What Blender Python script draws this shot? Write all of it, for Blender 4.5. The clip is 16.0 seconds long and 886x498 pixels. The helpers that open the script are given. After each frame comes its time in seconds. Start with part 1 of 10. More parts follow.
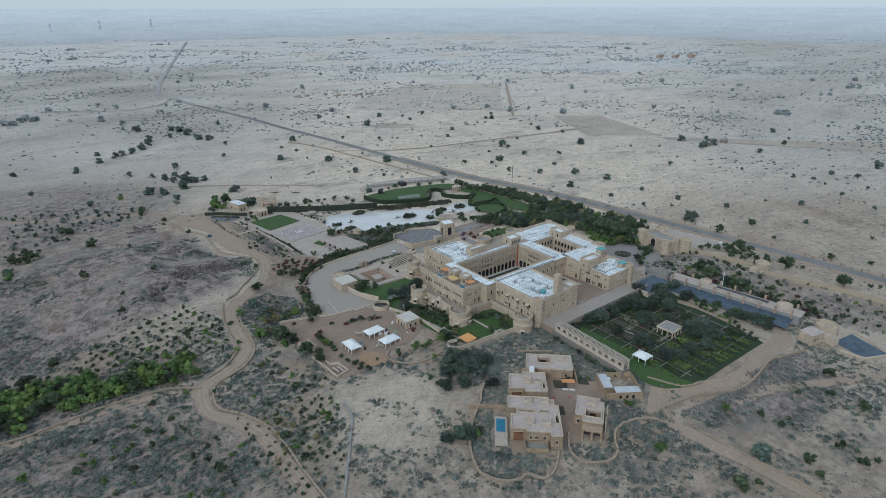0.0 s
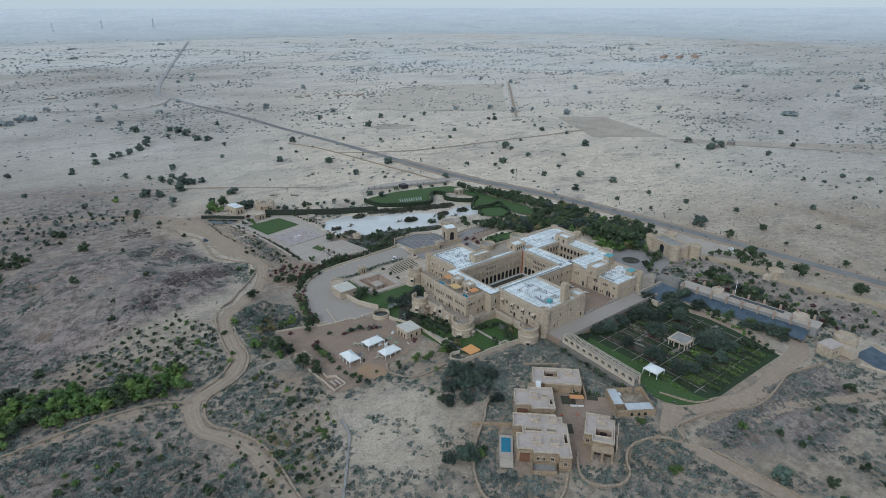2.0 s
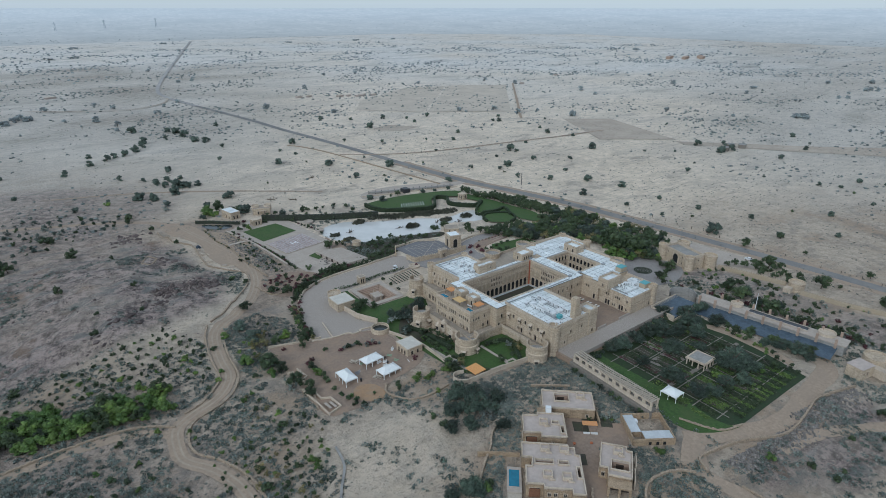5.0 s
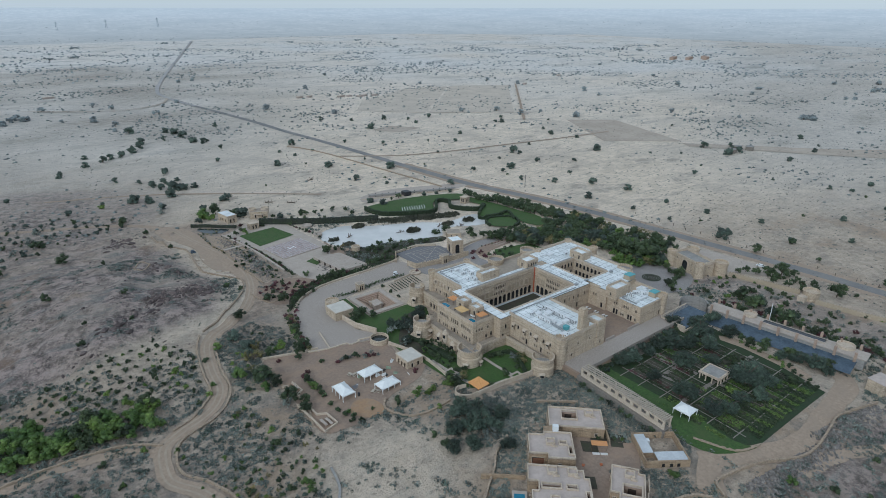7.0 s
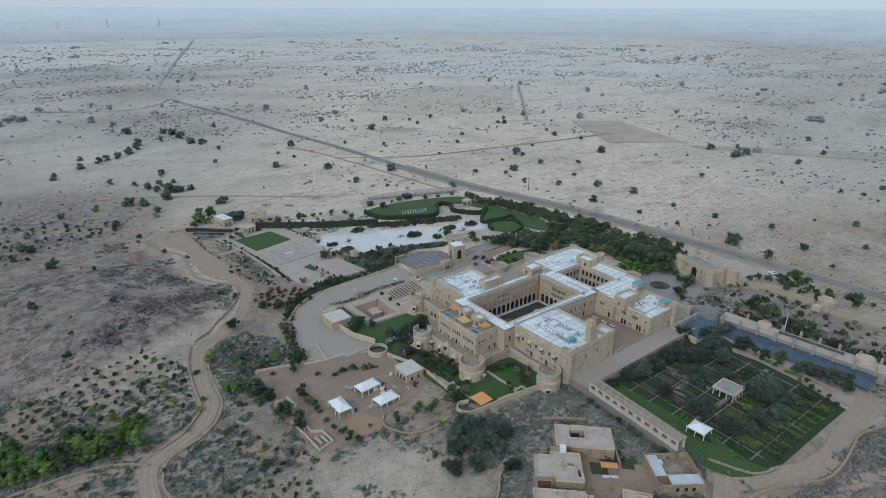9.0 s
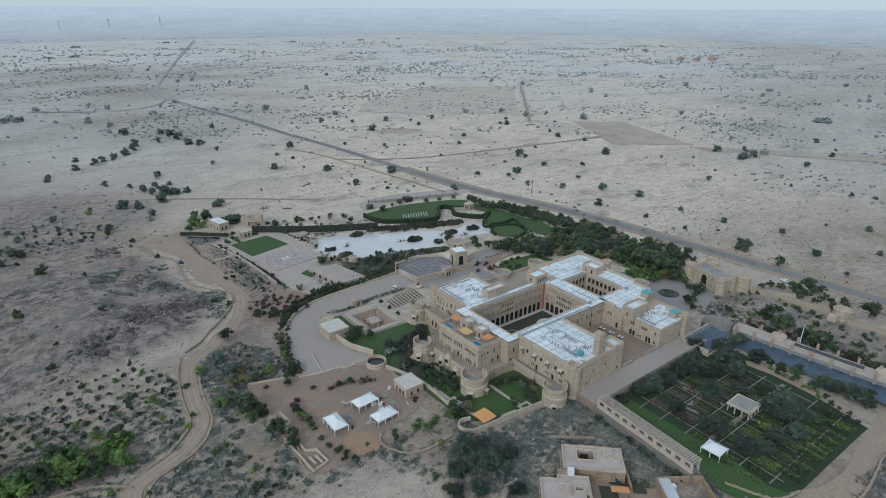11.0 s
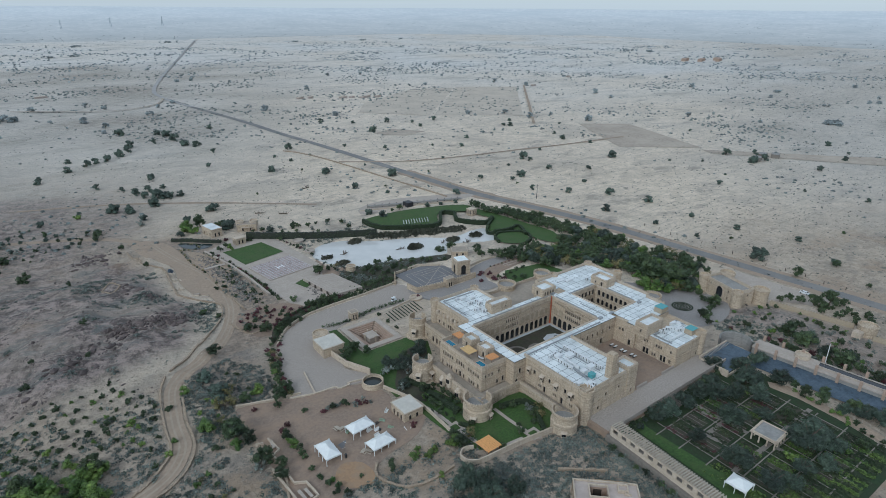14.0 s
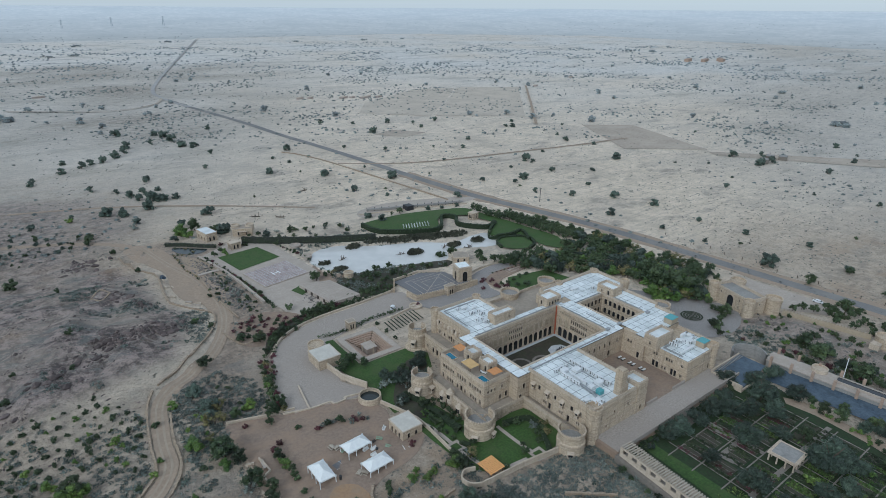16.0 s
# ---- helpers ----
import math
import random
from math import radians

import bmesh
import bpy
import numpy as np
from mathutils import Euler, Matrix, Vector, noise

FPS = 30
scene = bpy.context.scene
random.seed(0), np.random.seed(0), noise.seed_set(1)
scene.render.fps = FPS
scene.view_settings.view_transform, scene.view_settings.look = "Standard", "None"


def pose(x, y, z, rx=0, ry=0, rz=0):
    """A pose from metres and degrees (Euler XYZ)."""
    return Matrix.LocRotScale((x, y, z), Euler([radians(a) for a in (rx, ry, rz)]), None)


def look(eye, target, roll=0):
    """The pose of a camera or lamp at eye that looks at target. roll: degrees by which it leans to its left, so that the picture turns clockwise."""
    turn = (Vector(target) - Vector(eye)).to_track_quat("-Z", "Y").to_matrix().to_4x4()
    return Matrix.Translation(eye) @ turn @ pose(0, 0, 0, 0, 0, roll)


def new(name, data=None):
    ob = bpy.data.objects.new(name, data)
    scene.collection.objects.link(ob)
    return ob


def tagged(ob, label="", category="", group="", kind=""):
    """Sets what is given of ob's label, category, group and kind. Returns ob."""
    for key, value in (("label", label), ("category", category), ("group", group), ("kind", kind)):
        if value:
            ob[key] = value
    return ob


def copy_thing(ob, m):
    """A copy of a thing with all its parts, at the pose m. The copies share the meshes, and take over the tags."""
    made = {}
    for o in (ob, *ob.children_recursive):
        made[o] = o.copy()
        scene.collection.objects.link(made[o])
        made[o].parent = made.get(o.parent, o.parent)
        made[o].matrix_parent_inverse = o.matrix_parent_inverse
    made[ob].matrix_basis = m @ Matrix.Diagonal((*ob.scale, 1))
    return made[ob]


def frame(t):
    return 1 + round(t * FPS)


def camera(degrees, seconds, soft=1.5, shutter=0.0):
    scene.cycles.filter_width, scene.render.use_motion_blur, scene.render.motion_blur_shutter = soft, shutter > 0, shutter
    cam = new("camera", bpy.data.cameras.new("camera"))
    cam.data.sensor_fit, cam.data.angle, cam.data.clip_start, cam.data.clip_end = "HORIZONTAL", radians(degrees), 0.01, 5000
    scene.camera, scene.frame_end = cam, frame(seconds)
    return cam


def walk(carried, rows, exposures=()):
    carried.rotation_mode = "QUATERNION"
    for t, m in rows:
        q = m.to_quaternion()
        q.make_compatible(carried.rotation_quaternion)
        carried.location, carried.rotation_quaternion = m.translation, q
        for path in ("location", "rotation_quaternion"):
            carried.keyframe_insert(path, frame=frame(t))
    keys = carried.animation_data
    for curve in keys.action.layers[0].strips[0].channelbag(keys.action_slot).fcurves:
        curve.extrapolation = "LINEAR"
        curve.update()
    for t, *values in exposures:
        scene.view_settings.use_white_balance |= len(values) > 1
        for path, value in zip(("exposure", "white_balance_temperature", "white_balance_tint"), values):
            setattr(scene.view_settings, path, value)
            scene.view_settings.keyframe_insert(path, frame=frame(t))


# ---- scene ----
cam = camera(73.42, 16.0, soft=0.58)
EXPOSURE, KELVIN, TINT = 0.20, 5340, 2
# seconds, eye, yaw, pitch, roll: a level flight at about 120 m, sinking slightly
PATH = [
    (0.0, 0.0, 0.0, 120.0, -38.303, -22.243, -0.193),
    (1.0, 2.88, 3.84, 119.51, -38.21, -22.23, -0.151),
    (2.0, 5.76, 7.65, 119.04, -38.119, -22.218, -0.109),
    (3.0, 8.62, 11.44, 118.57, -38.031, -22.206, -0.068),
    (4.0, 11.48, 15.2, 118.1, -37.944, -22.195, -0.028),
    (5.0, 14.33, 18.95, 117.65, -37.861, -22.185, 0.011),
    (6.0, 17.17, 22.67, 117.2, -37.779, -22.175, 0.05),
    (7.0, 19.99, 26.37, 116.76, -37.699, -22.166, 0.088),
    (8.0, 22.81, 30.04, 116.32, -37.622, -22.157, 0.126),
    (9.0, 25.62, 33.69, 115.9, -37.548, -22.149, 0.163),
    (10.0, 28.42, 37.32, 115.48, -37.475, -22.142, 0.199),
    (11.0, 31.21, 40.93, 115.07, -37.405, -22.136, 0.234),
    (12.0, 34.0, 44.51, 114.67, -37.337, -22.13, 0.269),
    (13.0, 36.77, 48.07, 114.27, -37.271, -22.125, 0.303),
    (14.0, 39.53, 51.61, 113.88, -37.208, -22.12, 0.337),
    (15.0, 42.29, 55.13, 113.5, -37.147, -22.117, 0.369),
    (16.0, 45.03, 58.62, 113.13, -37.088, -22.113, 0.402),
]


def level(x, y, z, yaw, pitch, roll):
    """A camera pose from yaw, pitch and roll in degrees."""
    ahead = Vector((-math.sin(radians(yaw)) * math.cos(radians(pitch)), math.cos(radians(yaw)) * math.cos(radians(pitch)), math.sin(radians(pitch))))
    eye = Vector((x, y, z))
    return look(eye, eye + ahead, roll)


walk(cam, [(t, level(x, y, z, yaw, pitch, roll)) for t, x, y, z, yaw, pitch, roll in PATH], [(0.0, EXPOSURE, KELVIN, TINT), (16.0, EXPOSURE, KELVIN, TINT)])

# ---- light ----
SUN_ELEVATION, SUN_AZIMUTH = 32.0, 200.0   # a low sun behind thin cloud, behind and to the left of the flight
world = bpy.data.worlds.new("sky")
scene.world = world
world.use_nodes = True
wn = world.node_tree
sky = wn.nodes.new("ShaderNodeTexSky")
sky.sky_type, sky.sun_disc = "NISHITA", False
sky.sun_elevation, sky.sun_rotation = radians(SUN_ELEVATION), radians(90 - SUN_AZIMUTH)
sky.air_density, sky.dust_density, sky.altitude = 1.0, 1.2, 250
back = wn.nodes["Background"]
back.inputs["Strength"].default_value = 0.128
veil = wn.nodes.new("ShaderNodeMix")   # an even layer of thin high cloud over the blue
veil.data_type = "RGBA"
veil.inputs[0].default_value = 0.85
veil.inputs[7].default_value = (4.1, 4.1, 4.12, 1)
wn.links.new(sky.outputs[0], veil.inputs[6])
wn.links.new(veil.outputs[2], back.inputs["Color"])
sun_data = bpy.data.lights.new("sun", "SUN")
sun_data.energy, sun_data.angle, sun_data.color = 1.1, radians(24), (1.0, 0.93, 0.84)
sun = new("sun", sun_data)
sun_dir = Vector((math.cos(radians(SUN_AZIMUTH)) * math.cos(radians(SUN_ELEVATION)), math.sin(radians(SUN_AZIMUTH)) * math.cos(radians(SUN_ELEVATION)), math.sin(radians(SUN_ELEVATION))))
sun.rotation_euler = (-sun_dir).to_track_quat("-Z", "Y").to_euler()

# ---- materials ----


def material(name, base, alt, size=1.0, big=None, big_size=15.0, rough=0.85, bump=0.3, metal=0.0, island=False, random_tint=0.0, spread=(0.35, 0.65), courses=0.0):
    """A surface with grain at one size and stains at a larger one, in world metres."""
    m = bpy.data.materials.new(name)
    m.use_nodes = True
    nt = m.node_tree
    p = nt.nodes["Principled BSDF"]
    geo = nt.nodes.new("ShaderNodeNewGeometry")

    def noise_node(scale, detail):
        n = nt.nodes.new("ShaderNodeTexNoise")
        n.inputs["Scale"].default_value, n.inputs["Detail"].default_value = scale, detail
        n.inputs["Roughness"].default_value = 0.62
        nt.links.new(geo.outputs["Position"], n.inputs["Vector"])
        return n

    def ramp(source, lo, hi):
        r = nt.nodes.new("ShaderNodeMapRange")
        r.inputs["From Min"].default_value, r.inputs["From Max"].default_value = lo, hi
        nt.links.new(source, r.inputs["Value"])
        return r.outputs["Result"]

    def mix(a, b, f):
        x = nt.nodes.new("ShaderNodeMix")
        x.data_type = "RGBA"
        for key, value in (("A", a), ("B", b)):
            sock = [s for s in x.inputs if s.name == key and s.type == "RGBA"][0]
            if isinstance(value, tuple):
                sock.default_value = (*value, 1)
            else:
                nt.links.new(value, sock)
        nt.links.new(f, x.inputs[0])
        return [s for s in x.outputs if s.type == "RGBA"][0]

    fine = noise_node(1.0 / size, 6)
    colour = mix(base, alt, ramp(fine.outputs["Fac"], *spread))
    if big:
        colour = mix(colour, big, ramp(noise_node(1.0 / big_size, 4).outputs["Fac"], 0.42, 0.72))
    if courses:
        # thin level courses and vertical streaks of weather on masonry
        for turn, amount in (((0.22, 0.22, 2.6), courses), ((1.3, 1.3, 0.12), courses * 0.7)):
            v = nt.nodes.new("ShaderNodeMapping")
            v.inputs["Scale"].default_value = turn
            nt.links.new(geo.outputs["Position"], v.inputs["Vector"])
            n = noise_node(1.0, 3)
            nt.links.new(v.outputs[0], n.inputs["Vector"])
            r = nt.nodes.new("ShaderNodeMapRange")
            r.inputs["From Min"].default_value, r.inputs["From Max"].default_value, r.inputs["To Max"].default_value = 0.5, 0.68, amount
            nt.links.new(n.outputs["Fac"], r.inputs["Value"])
            colour = mix(colour, tuple(c * 0.55 for c in alt), r.outputs["Result"])
    if random_tint or island:
        hsv = nt.nodes.new("ShaderNodeHueSaturation")
        nt.links.new(colour, hsv.inputs["Color"])
        if island:
            value = geo.outputs["Random Per Island"]
        else:
            value = nt.nodes.new("ShaderNodeObjectInfo").outputs["Random"]
        r = nt.nodes.new("ShaderNodeMapRange")
        r.inputs["To Min"].default_value, r.inputs["To Max"].default_value = 1 - random_tint, 1 + random_tint
        nt.links.new(value, r.inputs["Value"])
        nt.links.new(r.outputs["Result"], hsv.inputs["Value"])
        colour = hsv.outputs["Color"]
    nt.links.new(colour, p.inputs["Base Color"])
    p.inputs["Roughness"].default_value, p.inputs["Metallic"].default_value = rough, metal
    if bump:
        b = nt.nodes.new("ShaderNodeBump")
        b.inputs["Strength"].default_value, b.inputs["Distance"].default_value = bump, size * 0.15
        nt.links.new(fine.outputs["Fac"], b.inputs["Height"])
        nt.links.new(b.outputs["Normal"], p.inputs["Normal"])
    m["nodes"] = 1
    return m


def leaf_material(name, dark, light, tint=0.3, thin=0.10):
    """Leaves: each its own shade, whole plants and patches of plants apart, with light shining through."""
    m = material(name, dark, light, 0.9, rough=0.6, bump=0, random_tint=tint)
    nt = m.node_tree
    p = nt.nodes["Principled BSDF"]
    hsv = [n for n in nt.nodes if n.type == "HUE_SAT"][0]
    geo = [n for n in nt.nodes if n.type == "NEW_GEOMETRY"][0]
    patch = nt.nodes.new("ShaderNodeTexNoise")
    patch.inputs["Scale"].default_value, patch.inputs["Detail"].default_value = 0.14, 2
    nt.links.new(geo.outputs["Position"], patch.inputs["Vector"])
    last = hsv.outputs["Color"]
    for source, sock, lo, hi, a, b in ((geo.outputs["Random Per Island"], "Value", 0.0, 1.0, 0.6, 1.4), (patch.outputs["Fac"], "Value", 0.35, 0.65, 0.72, 1.3), (patch.outputs["Fac"], "Hue", 0.3, 0.7, 0.52, 0.48)):
        h = nt.nodes.new("ShaderNodeHueSaturation")
        r = nt.nodes.new("ShaderNodeMapRange")
        r.inputs["From Min"].default_value, r.inputs["From Max"].default_value = lo, hi
        r.inputs["To Min"].default_value, r.inputs["To Max"].default_value = a, b
        nt.links.new(source, r.inputs["Value"])
        nt.links.new(r.outputs["Result"], h.inputs[sock])
        nt.links.new(last, h.inputs["Color"])
        last = h.outputs["Color"]
    nt.links.new(last, p.inputs["Base Color"])
    through_leaf = nt.nodes.new("ShaderNodeBsdfTranslucent")
    nt.links.new(last, through_leaf.inputs["Color"])
    both = nt.nodes.new("ShaderNodeMixShader")
    both.inputs[0].default_value = thin
    nt.links.new(p.outputs[0], both.inputs[1])
    nt.links.new(through_leaf.outputs[0], both.inputs[2])
    nt.links.new(both.outputs[0], nt.nodes["Material Output"].inputs["Surface"])
    return m


SAND = material("sand_plaster", (0.43, 0.36, 0.27), (0.35, 0.29, 0.21), 0.7, (0.36, 0.29, 0.20), 6.0, bump=0.25)
STONE = material("sandstone", (0.60, 0.495, 0.375), (0.35, 0.28, 0.205), 0.5, (0.48, 0.38, 0.27), 3.2, bump=0.5, courses=0.55)
STONE_PALE = material("pale_sandstone", (0.58, 0.49, 0.39), (0.47, 0.39, 0.305), 0.5, (0.46, 0.375, 0.285), 4.0, bump=0.3, courses=0.4)
STONE_PINK = material("pink_sandstone", (0.42, 0.31, 0.24), (0.34, 0.25, 0.19), 0.5, (0.3, 0.22, 0.17), 4.0, bump=0.3)
ROOF_WHITE = material("white_roof_membrane", (0.80, 0.825, 0.83), (0.68, 0.71, 0.72), 1.4, (0.50, 0.53, 0.535), 6.0, rough=0.6, bump=0.08, random_tint=0.06)
ROOF_JOINT = material("roof_joint", (0.22, 0.24, 0.25), (0.16, 0.18, 0.19), 0.6, rough=0.8)
ROOF_TAN = material("terrace_screed", (0.38, 0.32, 0.26), (0.30, 0.26, 0.21), 1.2, (0.27, 0.23, 0.19), 5.0)
PINK_ROOF = material("pinkish_roof_screed", (0.51, 0.43, 0.385), (0.43, 0.36, 0.32), 1.4, (0.38, 0.325, 0.29), 5.0)
PAVING = material("grey_cobble_paving", (0.405, 0.352, 0.31), (0.275, 0.24, 0.21), 0.5, (0.33, 0.286, 0.25), 7.0, bump=0.6)
PAVE_GREY = material("pale_grey_setts", (0.32, 0.295, 0.28), (0.22, 0.205, 0.195), 0.5, (0.26, 0.235, 0.22), 6.0)
PAVE_BROWN = material("weathered_garden_path", (0.25, 0.22, 0.19), (0.17, 0.15, 0.128), 0.6, (0.19, 0.168, 0.145), 4.0)
PAVE_DARK = material("dark_slate_paving", (0.20, 0.20, 0.21), (0.14, 0.14, 0.15), 0.6, (0.17, 0.16, 0.16), 6.0)
PAVE_PALE = material("pale_stone_paving", (0.46, 0.395, 0.34), (0.37, 0.32, 0.272), 0.8, (0.36, 0.308, 0.262), 5.0)
PAVE_WHITE = material("pale_marble_paving", (0.56, 0.58, 0.60), (0.47, 0.49, 0.51), 0.7, (0.42, 0.44, 0.46), 4.0, rough=0.5)
DIRT = material("packed_dirt_track", (0.385, 0.298, 0.22), (0.28, 0.212, 0.155), 0.9, (0.30, 0.235, 0.178), 6.0, bump=0.6)
PLAZA = material("brown_beaten_earth", (0.285, 0.215, 0.165), (0.215, 0.16, 0.122), 0.9, (0.31, 0.22, 0.155), 7.0, bump=0.5)
ASPHALT = material("weathered_asphalt", (0.205, 0.198, 0.195), (0.15, 0.146, 0.145), 0.5, (0.25, 0.235, 0.22), 18.0)
PALE_ASPHALT = material("pale_asphalt", (0.36, 0.345, 0.335), (0.29, 0.28, 0.275), 4.0, (0.40, 0.375, 0.35), 25.0)
RUBBLE = material("rubble_stone", (0.43, 0.34, 0.25), (0.19, 0.148, 0.11), 0.5, (0.33, 0.255, 0.18), 2.5, bump=1.0)
VILLA_STONE = material("rough_brown_sandstone", (0.46, 0.345, 0.23), (0.25, 0.18, 0.115), 0.4, (0.35, 0.26, 0.17), 2.5, bump=0.9, courses=0.6)
ROCK = material("dark_hill_rock", (0.13, 0.10, 0.094), (0.06, 0.047, 0.046), 0.5, (0.165, 0.128, 0.115), 2.0, bump=1.0, island=True, random_tint=0.35)
LAWN = material("mown_lawn", (0.058, 0.112, 0.022), (0.030, 0.064, 0.013), 0.6, (0.060, 0.088, 0.026), 4.0, bump=0.5)
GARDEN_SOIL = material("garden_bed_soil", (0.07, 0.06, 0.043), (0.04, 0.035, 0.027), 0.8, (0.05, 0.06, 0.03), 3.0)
# garden turf, its colour darkened for the shade under the trees
TURF_DARK = material("shaded_dark_turf", (0.026, 0.054, 0.015), (0.012, 0.026, 0.008), 0.6, (0.030, 0.038, 0.016), 3.0, bump=0.6)
DARK_WALL = material("damp_creeper_wall", (0.045, 0.048, 0.040), (0.022, 0.026, 0.020), 0.5, (0.03, 0.042, 0.022), 3.0, bump=1.0)
HEDGE = material("clipped_hedge", (0.024, 0.04, 0.016), (0.013, 0.023, 0.009), 0.25, (0.02, 0.032, 0.013), 3.0, bump=1.0)
LEAF = leaf_material("green_leaves", (0.020, 0.036, 0.014), (0.070, 0.098, 0.040), 0.5)
LEAF_DARK = leaf_material("dark_acacia_leaves", (0.022, 0.038, 0.026), (0.076, 0.104, 0.074), 0.35)
LEAF_DUSTY = leaf_material("dusty_tree_leaves", (0.058, 0.085, 0.066), (0.10, 0.130, 0.102), 0.3)
# far leaves: the pale blue-grey puts haze into the colour
LEAF_FAR = leaf_material("far_hazed_leaves", (0.20, 0.23, 0.235), (0.27, 0.295, 0.30), 0.25)
LEAF_BRIGHT = leaf_material("bright_green_leaves", (0.056, 0.100, 0.020), (0.112, 0.165, 0.036))
LEAF_DRY = leaf_material("yellowing_leaves", (0.14, 0.13, 0.05), (0.20, 0.17, 0.07))
LEAF_RED = leaf_material("dark_red_leaves", (0.065, 0.022, 0.026), (0.105, 0.036, 0.04))
SCRUB = leaf_material("grey_green_scrub", (0.088, 0.106, 0.092), (0.180, 0.198, 0.174), 0.35)
REED = leaf_material("grey_reeds", (0.075, 0.082, 0.058), (0.13, 0.128, 0.09))
BARK = material("tree_bark", (0.13, 0.10, 0.075), (0.085, 0.065, 0.05), 0.2, bump=0.8)
WHITE = material("white_canvas", (0.78, 0.79, 0.78), (0.70, 0.71, 0.71), 1.0, rough=0.7, bump=0.1)
WHITE_PAINT = material("white_enamel", (0.72, 0.73, 0.74), (0.66, 0.67, 0.68), 0.8, rough=0.4, bump=0.0)
GREY_METAL = material("galvanised_metal", (0.42, 0.43, 0.44), (0.34, 0.35, 0.36), 0.5, rough=0.45, bump=0.05, metal=0.6)
DARK_METAL = material("dark_metal", (0.05, 0.05, 0.055), (0.035, 0.035, 0.04), 0.4, rough=0.5, bump=0.05, metal=0.4)
TEAL = material("teal_tank_lid", (0.12, 0.36, 0.38), (0.10, 0.30, 0.33), 0.5, rough=0.5, bump=0.05)
POOL_WATER = material("pool_water", (0.015, 0.14, 0.23), (0.02, 0.18, 0.28), 1.0, rough=0.05, bump=0.02)
# pale base colour stands in for the bright sky mirrored in the pond
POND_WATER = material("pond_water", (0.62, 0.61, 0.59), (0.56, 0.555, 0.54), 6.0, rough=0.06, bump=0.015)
WELL_WATER = material("dark_well_water", (0.02, 0.03, 0.03), (0.03, 0.035, 0.035), 1.0, rough=0.08, bump=0.02)
WOOD = material("brown_timber", (0.17, 0.11, 0.07), (0.12, 0.075, 0.05), 0.3, bump=0.4)
WOOD_LIGHT = material("bleached_timber", (0.48, 0.42, 0.34), (0.38, 0.33, 0.27), 0.4)
ORANGE_CANVAS = material("orange_canvas", (0.62, 0.30, 0.12), (0.52, 0.25, 0.10), 0.6, rough=0.8, bump=0.2)
ORANGE_SLAT = material("orange_stained_slats", (0.80, 0.42, 0.15), (0.66, 0.33, 0.12), 0.5, rough=0.7, bump=0.2)
TAN_CANVAS = material("tan_shade_cloth", (0.62, 0.42, 0.19), (0.54, 0.36, 0.16), 0.7, rough=0.8, bump=0.2)
GLASS = material("dark_window_glass", (0.03, 0.032, 0.036), (0.02, 0.022, 0.025), 0.6, rough=0.12, bump=0.0)
DARK_DOOR = material("dark_timber_door", (0.06, 0.045, 0.035), (0.04, 0.03, 0.025), 0.3, rough=0.7)
BLUE_ROOF = material("blue_grey_slate", (0.085, 0.12, 0.165), (0.045, 0.065, 0.092), 0.6, (0.105, 0.14, 0.18), 2.5, rough=0.6, bump=0.6, courses=0.5)
CONCRETE = material("grey_concrete", (0.34, 0.33, 0.31), (0.26, 0.25, 0.24), 0.8, (0.29, 0.27, 0.25), 5.0, courses=0.4)
RUST_RED = material("red_oxide_paint", (0.40, 0.11, 0.05), (0.32, 0.09, 0.045), 0.4, rough=0.7)
TERRACOTTA = material("terracotta", (0.42, 0.15, 0.07), (0.34, 0.12, 0.06), 0.3)
TIMBER_RED = material("red_brown_timber", (0.22, 0.105, 0.06), (0.15, 0.07, 0.04), 0.3, bump=0.4)
GREEN_PAINT = material("pale_green_paint", (0.30, 0.38, 0.28), (0.25, 0.33, 0.24), 0.5)
CUSHION_WHITE = material("white_cushion", (0.72, 0.71, 0.69), (0.64, 0.63, 0.62), 0.4, rough=0.9)
BLACK = material("black_rubber", (0.02, 0.02, 0.02), (0.03, 0.03, 0.03), 0.3, rough=0.7)

# ---- mesh helpers ----


def link_mesh(name, bm, mat):
    me = bpy.data.meshes.new(name)
    bm.to_mesh(me)
    bm.free()
    for m in mat if isinstance(mat, (list, tuple)) else (mat,):
        me.materials.append(m)
    return me


def part(name, bm, mat, parent=None, label=""):
    """Links a bmesh as one mesh object, under a thing or a part."""
    ob = new(name, link_mesh(name, bm, mat) if isinstance(bm, bmesh.types.BMesh) else bm)
    ob.parent = parent
    return tagged(ob, label)


def thing(name, label, category, group="", kind="", at=None):
    ob = new(name)
    ob.empty_display_size = 0.5
    if at is not None:
        ob.matrix_basis = at
    return tagged(ob, label, category, group, kind)


def quad(bm, *pts, mat=0):
    f = bm.faces.new([bm.verts.new(p) for p in pts])
    f.material_index = mat
    return f


def box(bm, x0, x1, y0, y1, z0, z1, m=None, bottom=True, top=True, mat=0):
    v = [Vector((x, y, z)) for z in (z0, z1) for x, y in ((x0, y0), (x1, y0), (x1, y1), (x0, y1))]
    if m is not None:
        v = [m @ p for p in v]
    v = [bm.verts.new(p) for p in v]
    faces = [(0, 1, 5, 4), (1, 2, 6, 5), (2, 3, 7, 6), (3, 0, 4, 7)]
    if bottom:
        faces.append((3, 2, 1, 0))
    if top:
        faces.append((4, 5, 6, 7))
    for f in faces:
        bm.faces.new([v[i] for i in f]).material_index = mat
    return v


